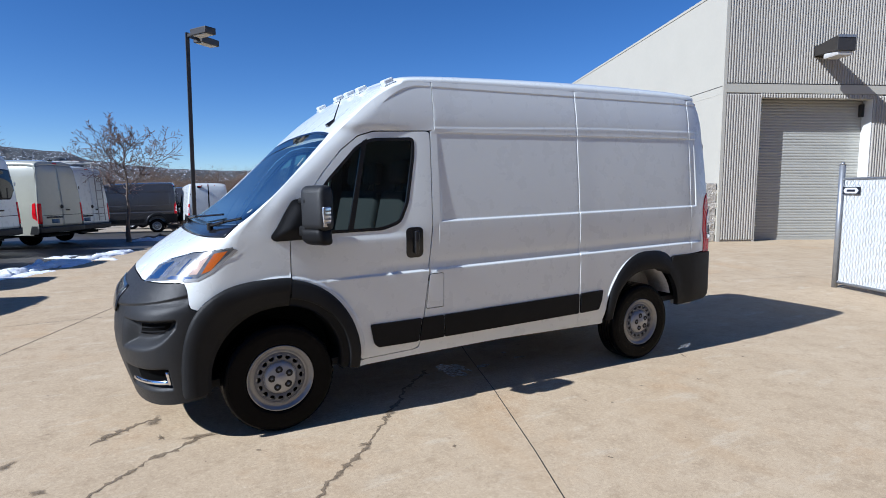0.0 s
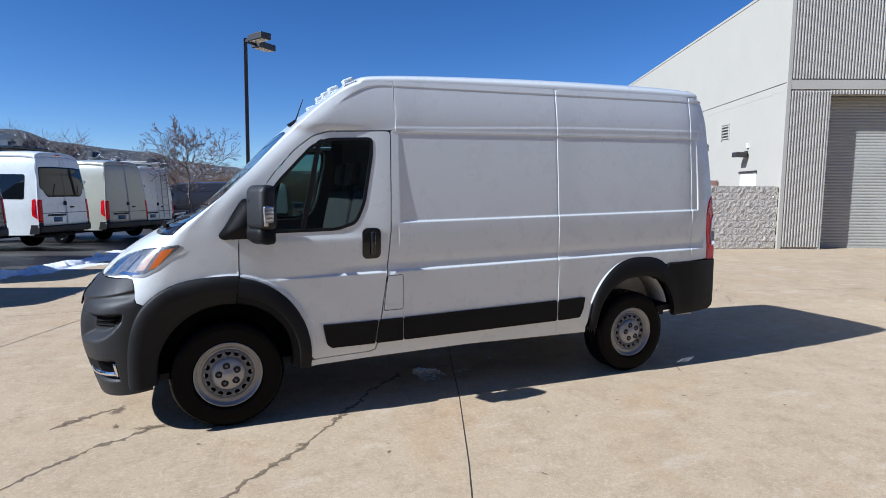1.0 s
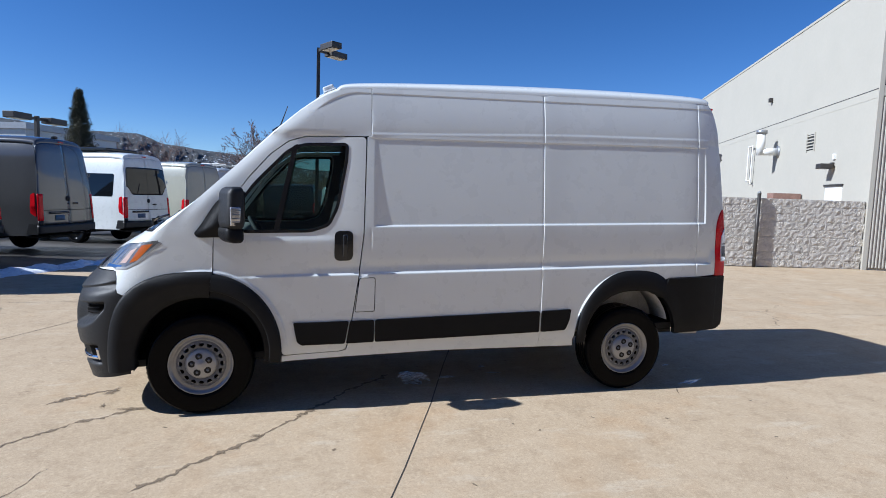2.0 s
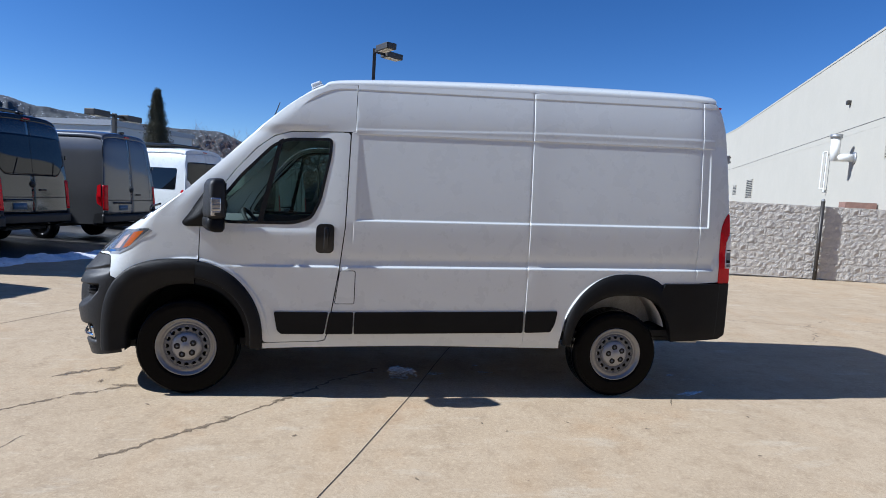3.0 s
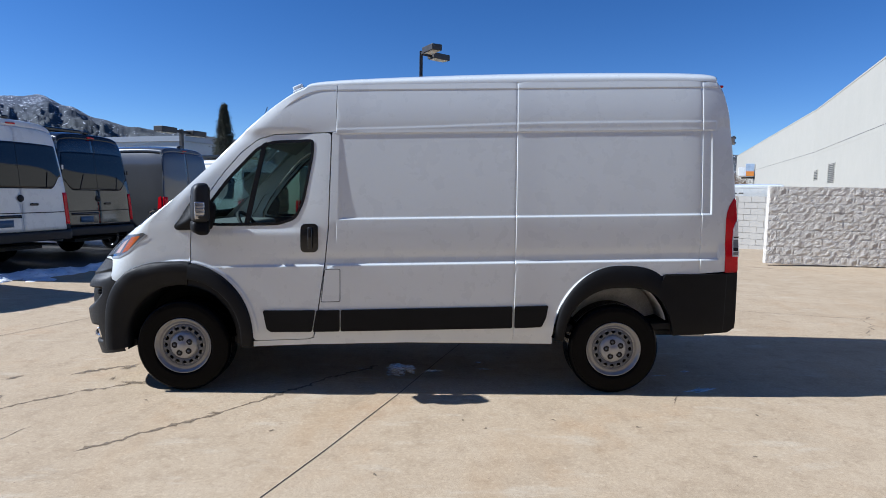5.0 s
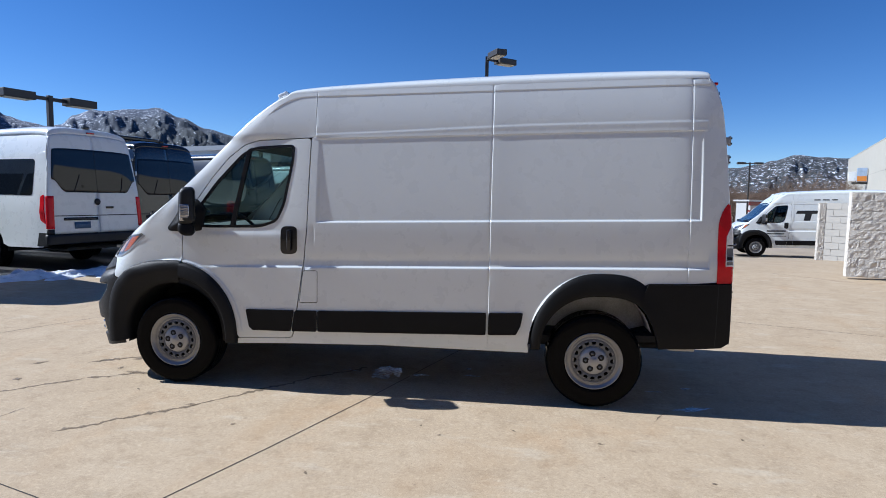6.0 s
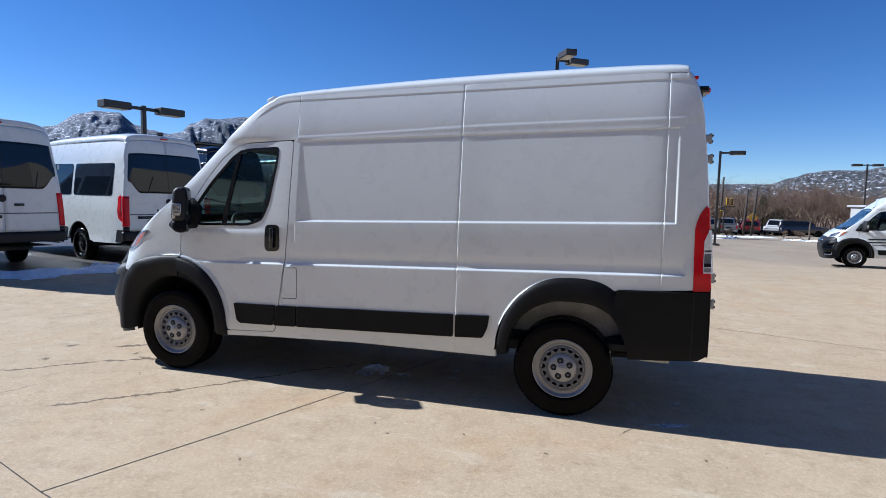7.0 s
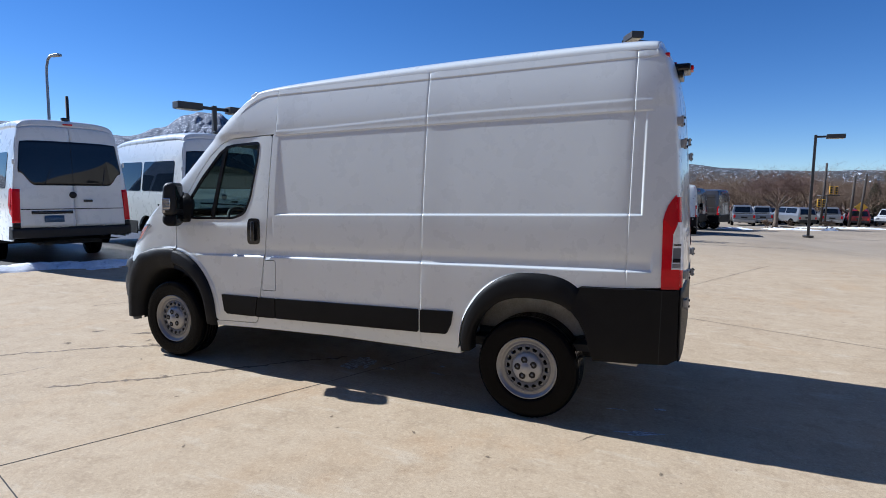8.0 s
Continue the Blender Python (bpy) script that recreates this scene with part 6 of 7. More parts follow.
def lot_tree(x, y, height, seed):
    """A young tree with one leader: limbs set round it, level below and steeper above, forking into fine twigs."""
    rnd = random.Random(seed)
    v, f, v2, f2 = [], [], [], []

    def limb(p, d, length, r, level):
        n = 6 if level == 0 else 4 if level == 1 else 3
        for i in range(n):
            q = p + d * (length / n)
            r1 = r * (0.80 if level else 0.84)
            tube(v if level == 0 else v2, f if level == 0 else f2, p, q, max(r, 0.0085), max(r1, 0.0075), 5 if level == 0 else 3)
            p, r = q, r1
            d = (d + Vector((rnd.gauss(0, 0.16), rnd.gauss(0, 0.16), 0.07 + rnd.gauss(0, 0.10)))).normalized()
            if level < 3 and (i > 0 or level == 0):
                for _ in range(2 if level < 1 else 1 + (level == 1 and i % 2)):
                    side = d.cross(Vector((rnd.gauss(0, 1), rnd.gauss(0, 1), rnd.gauss(0, 1)))).normalized()
                    e = (d * rnd.uniform(0.6, 1.0) + side * rnd.uniform(0.55, 0.95)).normalized()
                    limb(p, e, length * rnd.uniform(0.26, 0.42) * (1.15 - 0.08 * i), r * 0.6, level + 1)
    p, r, d = Vector((0, 0, -0.1)), 0.105, Vector((0, 0, 1))
    steps = 18
    for i in range(steps):
        q = p + d * (height * 0.80 / steps)
        tube(v, f, p, q, r, r * 0.90, 8)
        p, r = q, r * 0.90
        d = (Vector((0, 0, 1)) + Vector((rnd.gauss(0, 0.10), rnd.gauss(0, 0.10), 0))).normalized()
        t = i / steps
        if t > 0.40:
            for _ in range(1 + i % 2 if t < 0.9 else 3):
                a = rnd.uniform(0, 2 * math.pi)
                lean = radians(72 - 40 * (t - 0.38) / 0.62 + rnd.gauss(0, 9))
                e = Vector((math.cos(a) * math.sin(lean), math.sin(a) * math.sin(lean), math.cos(lean)))
                limb(p, e, height * (0.62 - 0.75 * max(0, t - 0.45)) * rnd.uniform(0.6, 1.05), max(0.014, r * 0.55), 0)
    tree = thing("bare_tree", "leafless young lot tree with fine grey-brown twigs", "tree", "bare trees")
    k = height / max(p.z for p in v2)
    part("trunk", [Vector((p.x, p.y, p.z * k)) for p in v], f, BARK, tree)
    tagged(part("twig_mass", [Vector((p.x, p.y, p.z * k)) for p in v2], f2, TWIG, tree), kind="stuff")
    tree.matrix_basis = pose(x, y, gz(x, y), 0, 0, 0)


lot_tree(-0.55, 20.6, 4.75, 5)
bare_tree(9.2, 43.8, 4.3, 8, top=6, thick=0.15, wide=1.15)
bare_tree(18.5, 45.9, 4.3, 12, top=6, thick=0.06, wide=1.0)
bare_tree(-9.0, 44.0, 7.0, 21, top=4)
bare_tree(-13.0, 47.0, 7.6, 22, top=4)


def conifer(x, y, height, radius, seed, sprays=190):
    """An evergreen: whorls of drooping boughs, each a clump of needle sprays, with gaps between."""
    rnd = random.Random(seed)
    tree = thing("conifer", "dense dark green conifer with a brownish cast", "tree")
    z0 = gz(x, min(y, 80))
    solid("trunk", rod((x, y, z0 - 0.1), (x, y, z0 + height * 0.97), 0.16, 0.02, 8), BARK, tree, smooth=True)
    v, f = [], []
    for i in range(sprays):
        t = (i + rnd.random()) / sprays
        t = 0.04 + 0.95 * t ** 0.9
        a = i * 2.4 + rnd.gauss(0, 0.3)
        reach = (radius * (1 - t) ** 0.9 * (0.62 + 0.42 * noise.noise(Vector((a * 0.7, t * 6, seed))) + rnd.uniform(0, 0.22)) + 0.05)
        d = Vector((math.cos(a), math.sin(a), 0))
        for k in range(150):
            u = rnd.random() ** 0.6
            c = Vector((x, y, z0 + 0.2 + (height - 0.3) * t)) + d * reach * u + Vector((rnd.gauss(0, 0.05 + 0.11 * (1 - t)), rnd.gauss(0, 0.05 + 0.11 * (1 - t)), rnd.gauss(0, 0.10) - 0.22 * reach * u * u + 0.12 * u))
            o = (d * 0.7 + Vector((rnd.gauss(0, 0.5), rnd.gauss(0, 0.5), rnd.gauss(-0.15, 0.45)))).normalized() * rnd.uniform(0.06, 0.13)
            w = o.cross(Vector((rnd.gauss(0, 1), rnd.gauss(0, 1), rnd.gauss(0, 1)))).normalized() * rnd.uniform(0.010, 0.022)
            n0 = len(v)
            v += [c - w, c + w, c + o]
            f.append((n0, n0 + 1, n0 + 2))
    tagged(part("needles", v, f, NEEDLE, tree, smooth=False), kind="stuff")


NEEDLE = surface("dark_needles", (0.068, 0.064, 0.034), 0.8, vary=0.45, scale=2)
conifer(-10.55, 31.2, 7.30, 1.85, 5, 300)
conifer(22.2, 76.8, 4.8, 2.6, 6)
conifer(24.4, 79.0, 3.8, 2.4, 7)

# far scrub and winter woods, one mass
v, f, v2, f2 = [], [], [], []
grow(v, f, v2, f2, Vector((0, 0, -0.1)), Vector((0.05, 0, 1)), 0.30, 0.016, 0, random.Random(4), 4, 0.9, 3)
tmpl_v, tmpl_f = np.array([tuple(p) for p in v + v2]), f + [tuple(i + len(v) for i in q) for q in f2]
tmpl_v *= 1.0 / tmpl_v[:, 2].max()
rnd = random.Random(77)
av, af = [], []
for i in range(620):
    az = radians(rnd.uniform(56, 96) if i < 470 else rnd.uniform(96, 122))
    d = 79 + 75 * rnd.random() ** 1.6
    if 66 < math.degrees(az) < 74:
        d += 14
    x, y = 4 + d * math.cos(az), -4 + d * math.sin(az)
    h = (rnd.uniform(3.4, 5.6) if rnd.random() < 0.9 else rnd.uniform(5.8, 7.4)) * (0.8 + d / 250)
    t = rnd.uniform(0, 6.28)
    m = np.array([[math.cos(t), -math.sin(t), 0], [math.sin(t), math.cos(t), 0], [0, 0, 1]])
    k = sum(len(a) for a in av)
    av.append((tmpl_v @ m.T) * np.array([h * 1.25, h * 1.25, h]) + np.array([x, y, gz(x, min(y, 80)) - 0.2]))
    af += [tuple(j + k for j in q) for q in tmpl_f]
far_woods = part("far_woods", np.concatenate(av), af, SCRUB)
tagged(far_woods, "brown leafless scrub and trees beyond the lot", "trees", kind="stuff")

# ---- hills ----
HILL, n_, l_, b_ = nodes_of("winter_hillside")
_c = ramp(n_, l_, noise_at(n_, l_, 0.02, 8), [(0.35, (0.032, 0.036, 0.038)), (0.5, (0.060, 0.050, 0.044)), (0.68, (0.115, 0.085, 0.064))])
_tc = n_.new("ShaderNodeTexCoord")
_sx = n_.new("ShaderNodeSeparateXYZ")
l_.new(_tc.outputs["Object"], _sx.inputs[0])
_mr = n_.new("ShaderNodeMapRange")
_mr.inputs[1].default_value, _mr.inputs[2].default_value = -900, 600
l_.new(_sx.outputs[0], _mr.inputs[0])
_cover = ramp(n_, l_, _mr.outputs[0], [(0.0, (1, 1, 1)), (0.21, (0.9, 0.9, 0.9)), (0.26, (0.30, 0.30, 0.30)), (0.50, (0.5, 0.5, 0.5)), (0.60, (0.78, 0.78, 0.78)), (1.0, (0.8, 0.8, 0.8))])
# distance haze put into the colour: bluer towards -x, palest on the left peaks
_mw, _haze = n_.new("ShaderNodeMapRange"), n_.new("ShaderNodeMapRange")
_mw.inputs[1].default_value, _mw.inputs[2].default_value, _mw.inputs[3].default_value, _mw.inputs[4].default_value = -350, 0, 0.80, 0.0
_haze.inputs[1].default_value, _haze.inputs[2].default_value, _haze.inputs[3].default_value, _haze.inputs[4].default_value = -620, -470, 0.85, 0.0
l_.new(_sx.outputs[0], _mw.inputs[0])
l_.new(_sx.outputs[0], _haze.inputs[0])
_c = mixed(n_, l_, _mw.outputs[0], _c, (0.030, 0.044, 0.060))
_c = mixed(n_, l_, _haze.outputs[0], _c, (0.062, 0.078, 0.115))
_thin = n_.new("ShaderNodeMath")
_thin.operation, _thin.inputs[1].default_value = "MULTIPLY_ADD", 0.12
l_.new(_cover, _thin.inputs[0])
l_.new(noise_at(n_, l_, 0.16, 8, rough=0.72, stretch=(1, 0.5, 0.9)), _thin.inputs[2])
_snow = ramp(n_, l_, _thin.outputs[0], [(0.630, (0, 0, 0)), (0.645, (1, 1, 1))])
_c = mixed(n_, l_, _snow, _c, (0.66, 0.70, 0.78))
# dark cover, itself mixed towards haze blue on the left peaks
_c = mixed(n_, l_, ramp(n_, l_, noise_at(n_, l_, 0.28, 6, rough=0.75, stretch=(1, 0.55, 1.2)), [(0.462, (0, 0, 0)), (0.485, (1, 1, 1))]), _c, mixed(n_, l_, _haze.outputs[0], (0.024, 0.030, 0.034), (0.050, 0.066, 0.105)))
l_.new(_c, b_.inputs["Base Color"])
b_.inputs["Roughness"].default_value = 0.95
SKYLINE = [(40, 3.4), (62, 3.80), (64, 3.94), (65.9, 4.20), (67.4, 3.77), (68.7, 3.42), (70.4, 3.10), (72.3, 3.14), (73.8, 2.92), (75, 2.54), (76.7, 2.0), (78.4, 2.0), (81, 1.95), (85, 2.05), (88, 2.2),
           (91.5, 2.6), (94, 3.3), (97, 3.45), (100.8, 3.9), (103.4, 4.6), (106.3, 4.57), (113.4, 5.0), (117, 5.33), (119.3, 5.85), (121.3, 6.6), (123.4, 7.35), (125, 7.12), (126.7, 6.85), (128.2, 6.75),
           (129.5, 6.25), (130.6, 5.4), (131.4, 5.2), (132.9, 5.5), (134, 5.75), (135.4, 6.65), (137, 6.6), (138.2, 6.32), (140.2, 5.2), (143, 4.3), (151, 5.0), (165, 4.0), (200, 2.5), (300, 1.5)]


def skyline(a):
    for (a0, e0), (a1, e1) in zip(SKYLINE, SKYLINE[1:]):
        if a0 <= a <= a1:
            return e0 + (e1 - e0) * smooth01((a - a0) / (a1 - a0))
    return 1.5


def hill(i, j):
    a, r = 40 + 260 * i ** 1.5, 420 + 1300 * j
    crest = 0.55
    h = math.tan(radians(skyline(a))) * (420 + 1300 * crest) + 3
    k = (j / crest) ** 1.25 if j < crest else 1 - 0.6 * smooth01((j - crest) / (1 - crest))
    p = Vector((r * math.cos(radians(a)), r * math.sin(radians(a)), 0))
    spur = Vector((a * 0.20 + 0.5 * noise.noise(p * 0.004), r * 0.0022, 3.1))
    rib = 0.55 * (1 - 2 * abs(noise.noise(spur))) + 0.45 * (1 - 2 * abs(noise.noise(spur * 2.7))) + 0.34 * (1 - 2 * abs(noise.noise(spur * 7.0))) + 0.22 * (1 - 2 * abs(noise.noise(spur * 17.0)))
    rough = noise.fractal(p * 0.014, 0.9, 2.1, 6)
    slope = 4 * k * (1 - k) if j < crest else 0.1
    z = h * k + h * 0.12 * slope * (rib - 0.6) + h * (0.08 * slope + 0.016) * rough - 3
    return (p.x, p.y, z)


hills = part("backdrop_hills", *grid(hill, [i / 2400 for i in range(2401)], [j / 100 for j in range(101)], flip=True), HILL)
tagged(hills, "wooded foothills and rocky peaks with snow patches", "hills", kind="structure")

# ---- the lot's joints, cracks, snow and stains ----
SEAL = surface("dark_joint", (0.040, 0.032, 0.025), 0.9, vary=0.2, scale=20)
DAMP = surface("damp_crack", (0.175, 0.130, 0.082), 0.75, vary=0.4, scale=22)
ICE = surface("thin_ice", (0.42, 0.43, 0.44), 0.35, vary=0.5, scale=30)
_nt = ICE.node_tree
_nt.links.new(ramp(_nt.nodes, _nt.links, noise_at(_nt.nodes, _nt.links, 60, 6, rough=0.7), [(0.50, (0, 0, 0)), (0.60, (1, 1, 1))]), _nt.nodes["Principled BSDF"].inputs["Alpha"])
_nt = DAMP.node_tree
_at = _nt.nodes.new("ShaderNodeAttribute")
_at.attribute_name = "core"
_mx = _nt.nodes.new("ShaderNodeMath")
_mx.operation, _mx.inputs[1].default_value = "MULTIPLY_ADD", 1.7
_nt.links.new(noise_at(_nt.nodes, _nt.links, 34, 7, rough=0.75), _mx.inputs[0])
_nt.links.new(_at.outputs["Fac"], _mx.inputs[2])
_sub = _nt.nodes.new("ShaderNodeMapRange")
_sub.inputs[1].default_value, _sub.inputs[2].default_value = 0.95, 1.75
_nt.links.new(_mx.outputs[0], _sub.inputs[0])
_nt.links.new(_sub.outputs[0], _nt.nodes["Principled BSDF"].inputs["Alpha"])
SNOW, n_, l_, b_ = nodes_of("old_snow")
_c = ramp(n_, l_, noise_at(n_, l_, 4, 6), [(0.3, (0.60, 0.62, 0.66)), (0.6, (0.85, 0.87, 0.90))])
_c = mixed(n_, l_, ramp(n_, l_, noise_at(n_, l_, 14, 5), [(0.58, (0, 0, 0)), (0.72, (0.6, 0.6, 0.6))]), _c, (0.32, 0.29, 0.26))
l_.new(_c, b_.inputs["Base Color"])
b_.inputs["Roughness"].default_value = 0.7
bumped(n_, l_, b_, noise_at(n_, l_, 30, 5), 0.6, 0.02)
ASPHALT = surface("wet_grey_asphalt", (0.052, 0.047, 0.042), 0.5, vary=0.5, scale=1.6, bump=0.4, bump_scale=90)


def ribbon(name, pts, width, mat, parent, wander=0.0, seed=1, taper=True, lift=0.002):
    """A thin flat run along the ground through pts, of uneven width."""
    rnd = random.Random(seed)
    line = []
    for (x0, y0), (x1, y1) in zip(pts, pts[1:]):
        k = max(2, int(math.dist((x0, y0), (x1, y1)) / 0.022))
        line += [Vector((x0 + (x1 - x0) * i / k, y0 + (y1 - y0) * i / k)) for i in range(k)]
    line.append(Vector(pts[-1]))
    v, f = [], []
    n = len(line)
    for i, p in enumerate(line):
        d = (line[min(i + 1, n - 1)] - line[max(i - 1, 0)]).normalized()
        s = Vector((-d.y, d.x))
        p = p + s * wander * (noise.noise(Vector((p.x * 7, p.y * 7, seed))) + 0.5 * noise.noise(Vector((p.x * 24, p.y * 24, seed))))
        w = width * (0.45 + 0.85 * rnd.random() + (0.8 * noise.noise(Vector((p.x * 3, p.y * 3, seed + 5))) if wander else 0)) if wander else width
        w = max(w, width * 0.25)
        if taper:
            w *= min(1, 0.15 + i / 6, 0.15 + (n - 1 - i) / 6)
        wl, wr = w, w
        if wander:
            wl = max(0.12 * w, w * (0.55 + 1.3 * noise.noise(Vector((p.x * 19, p.y * 19, seed + 2))) + 0.16 * rnd.uniform(-1, 1)))
            wr = max(0.12 * w, w * (0.55 + 1.3 * noise.noise(Vector((p.x * 19, p.y * 19, seed + 9))) + 0.16 * rnd.uniform(-1, 1)))
        for q in (p - s * wl, p, p + s * wr):
            v.append((q.x, q.y, gz(q.x, q.y) + lift))
    f = [(3 * i + j, 3 * i + 3 + j, 3 * i + 4 + j, 3 * i + 1 + j) for i in range(n - 1) for j in (0, 1)]
    return cored(part(name, v, f, mat, parent, smooth=False), [0, 1, 0] * n)


def cored(ob, values):
    """Marks how near each point lies to the middle of a crack or stain."""
    ob.data.attributes.new("core", "FLOAT", "POINT").data.foreach_set("value", values)
    return ob


ribbon("joint", [(0.90, -2.02), (1.30, -1.07), (1.72, 0.0), (2.05, 0.92), (3.6, 5.0), (6.0, 11.5)], 0.0036, SEAL, ground, taper=False)
ribbon("joint", [(-3.2, -0.75), (0.34, -1.83), (0.90, -2.02), (1.38, -2.16), (5.2, -3.35), (9, -4.6)], 0.0036, SEAL, ground, taper=False)
ribbon("joint", [(-2.9, 1.2), (-1.98, 3.2), (-1.05, 5.32), (0.9, 10.0)], 0.0036, SEAL, ground, taper=False)
ribbon("joint", [(-4.0, 4.6), (-1.25, 4.75), (3.4, 4.55), (12, 1.6)], 0.004, SEAL, ground, taper=False)
ribbon("crack", [(-0.22, -1.09), (0.11, -0.76), (0.33, -0.55), (0.45, -0.43), (0.76, -0.06), (1.07, 0.35), (1.5, 0.75)], 0.038, DAMP, ground, 0.035, 3)
ribbon("crack", [(-1.75, -0.95), (-1.14, -0.35), (-0.87, -0.09), (-0.62, 0.11), (-0.40, 0.20)], 0.042, DAMP, ground, 0.035, 4)
ribbon("crack", [(-1.13, 0.40), (-0.95, 0.57), (-0.70, 0.66)], 0.055, DAMP, ground, 0.05, 6)
ribbon("crack", [(3.88, -0.20), (3.92, -0.10), (4.02, 0.02)], 0.010 * 1.9, DAMP, ground, 0.03, 7)
ribbon("crack", [(7.2, 2.1), (7.6, 2.6), (7.85, 3.05), (8.6, 3.5)], 0.009 * 1.9, DAMP, ground, 0.06, 8)
ribbon("crack", [(-0.95, -1.25), (-0.80, -0.95), (-0.72, -0.70)], 0.006 * 1.9, DAMP, ground, 0.03, 9)
ribbon("crack", [(8.8, 9.9), (9.6, 8.6), (10.4, 7.6)], 0.012 * 1.9, DAMP, ground, 0.06, 10)


def patch(name, x, y, rx, ry, mat, parent, seed, h=0.004, label="", turn=0.0):
    """An uneven spot on the ground, h high in the middle."""
    v, f = [], []
    n, m = 26, 5
    for j in range(m + 1):
        for i in range(n):
            a = 2 * math.pi * i / n
            k = (0.65 + 0.55 * noise.noise(Vector((math.cos(a) * 1.6, math.sin(a) * 1.6, seed * 3.7))) + 0.25 * noise.noise(Vector((math.cos(a) * 5, math.sin(a) * 5, seed)))) * j / m
            px, py = rx * k * math.cos(a), ry * k * math.sin(a)
            px, py = x + px * math.cos(turn) - py * math.sin(turn), y + px * math.sin(turn) + py * math.cos(turn)
            top = h * (1 - (j / m) ** 2) * (1 + (1.2 * noise.noise(Vector((px * 6, py * 6, seed))) if h > 0.01 else 0))
            v.append((px, py, gz(px, py) + max(0.0035, top) - (0.02 if j == m and h > 0.01 else 0)))
    for j in range(m):
        for i in range(n):
            f.append((j * n + i, (j + 1) * n + i, (j + 1) * n + (i + 1) % n, j * n + (i + 1) % n))
    return cored(part(name, v, f, mat, parent, label), [1 - j / m for j in range(m + 1) for i in range(n)])


for i, (x, y, r) in enumerate(((-0.50, 0.20, 0.13), (-1.0, 0.50, 0.10), (-0.75, 0.63, 0.11), (-0.72, 0.30, 0.06), (-1.35, -0.15, 0.08), (0.42, -0.45, 0.07), (0.7, -0.1, 0.06),
                               (-1.55, 0.30, 0.09), (2.2, -0.55, 0.03), (2.85, -0.53, 0.03), (3.42, -0.65, 0.03), (2.35, -0.69, 0.025), (0.9, -0.75, 0.03), (4.4, -0.42, 0.03), (1.65, -1.35, 0.03), (-0.2, -0.2, 0.03), (4.0, -1.1, 0.025))):
    patch("stain", x, y, r * 1.35, r * 0.6, DAMP, ground, 40 + i, turn=0.6 * i)
for i, (x, y, r) in enumerate(((1.68, 0.60, 0.16), (1.32, 0.63, 0.09), (2.0, 0.56, 0.06), (2.45, 0.66, 0.09), (4.22, 0.15, 0.17), (4.30, 0.60, 0.08), (4.6, 0.35, 0.07), (2.9, 0.5, 0.05))):
    patch("ice_patch", x, y, r * 0.6, r * 0.2, ICE, ground, 70 + i, turn=0.3 * i)
ICEFILM = surface("frozen_wash_water", (0.82, 0.84, 0.87), 0.12, vary=0.3, scale=30, spec=0.9)
_nt = ICEFILM.node_tree
_nt.links.new(ramp(_nt.nodes, _nt.links, noise_at(_nt.nodes, _nt.links, 26, 6, rough=0.72, stretch=(1, 1.6, 1)), [(0.38, (0, 0, 0)), (0.56, (1, 1, 1))]), _nt.nodes["Principled BSDF"].inputs["Alpha"])
for i, (x, y, rx, ry) in enumerate([(1.66, 0.63, 0.19, 0.22), (1.75, 0.66, 0.13, 0.20), (2.00, 0.59, 0.11, 0.07), (2.46, 0.65, 0.09, 0.025), (2.42, 0.86, 0.05, 0.025), (4.23, 0.12, 0.20, 0.05), (4.32, 0.64, 0.07, 0.03), (4.02, 0.50, 0.08, 0.02)]):
    patch("ice_patch", x, y, rx, ry, ICEFILM, ground, 90 + i, turn=0.15 * (i % 3))
ribbon("ice_patch", [(1.30, 0.65), (1.42, 0.61), (1.60, 0.63)], 0.016, ICEFILM, ground, 0.02, 31)


def parking(u, w):
    x, y = -7.1 + 6.3 * u - 0.1 - 26 * w, 1.3 + 13.6 * u + 2.2 * w
    return (x, y, gz(x, y) + 0.006)


lot = part("pavement_asphalt", *grid(parking, span(-1.0, 2.2, 40), span(0, 1, 26), flip=False), ASPHALT)
tagged(lot, "damp grey asphalt of the parking row", "pavement", kind="structure")
bank = thing("snow_bank", "strip of old dirty snow along the parked vans", "snow")


def snow_strip(u, w):
    """The low continuous bank, ragged along both sides."""
    x, y = -7.1 + 6.3 * u, 1.5 + 13.4 * u
    rag = 0.30 * noise.noise(Vector((x * 1.3, y * 1.3, 2))) + 0.14 * noise.noise(Vector((x * 5, y * 5, 7 + (w > 0))))
    wide = (0.34 + rag) * (1 - 0.25 * u)
    px, py = x + 0.905 * w * wide, y - 0.425 * w * wide
    h = (0.075 + 0.06 * noise.noise(Vector((px * 2.5, py * 2.5, 4))) + 0.03 * noise.noise(Vector((px * 9, py * 9, 5)))) * (1 - w * w)
    return (px, py, gz(px, py) + max(h, 0.0) + (0.004 if abs(w) < 1 else -0.02))


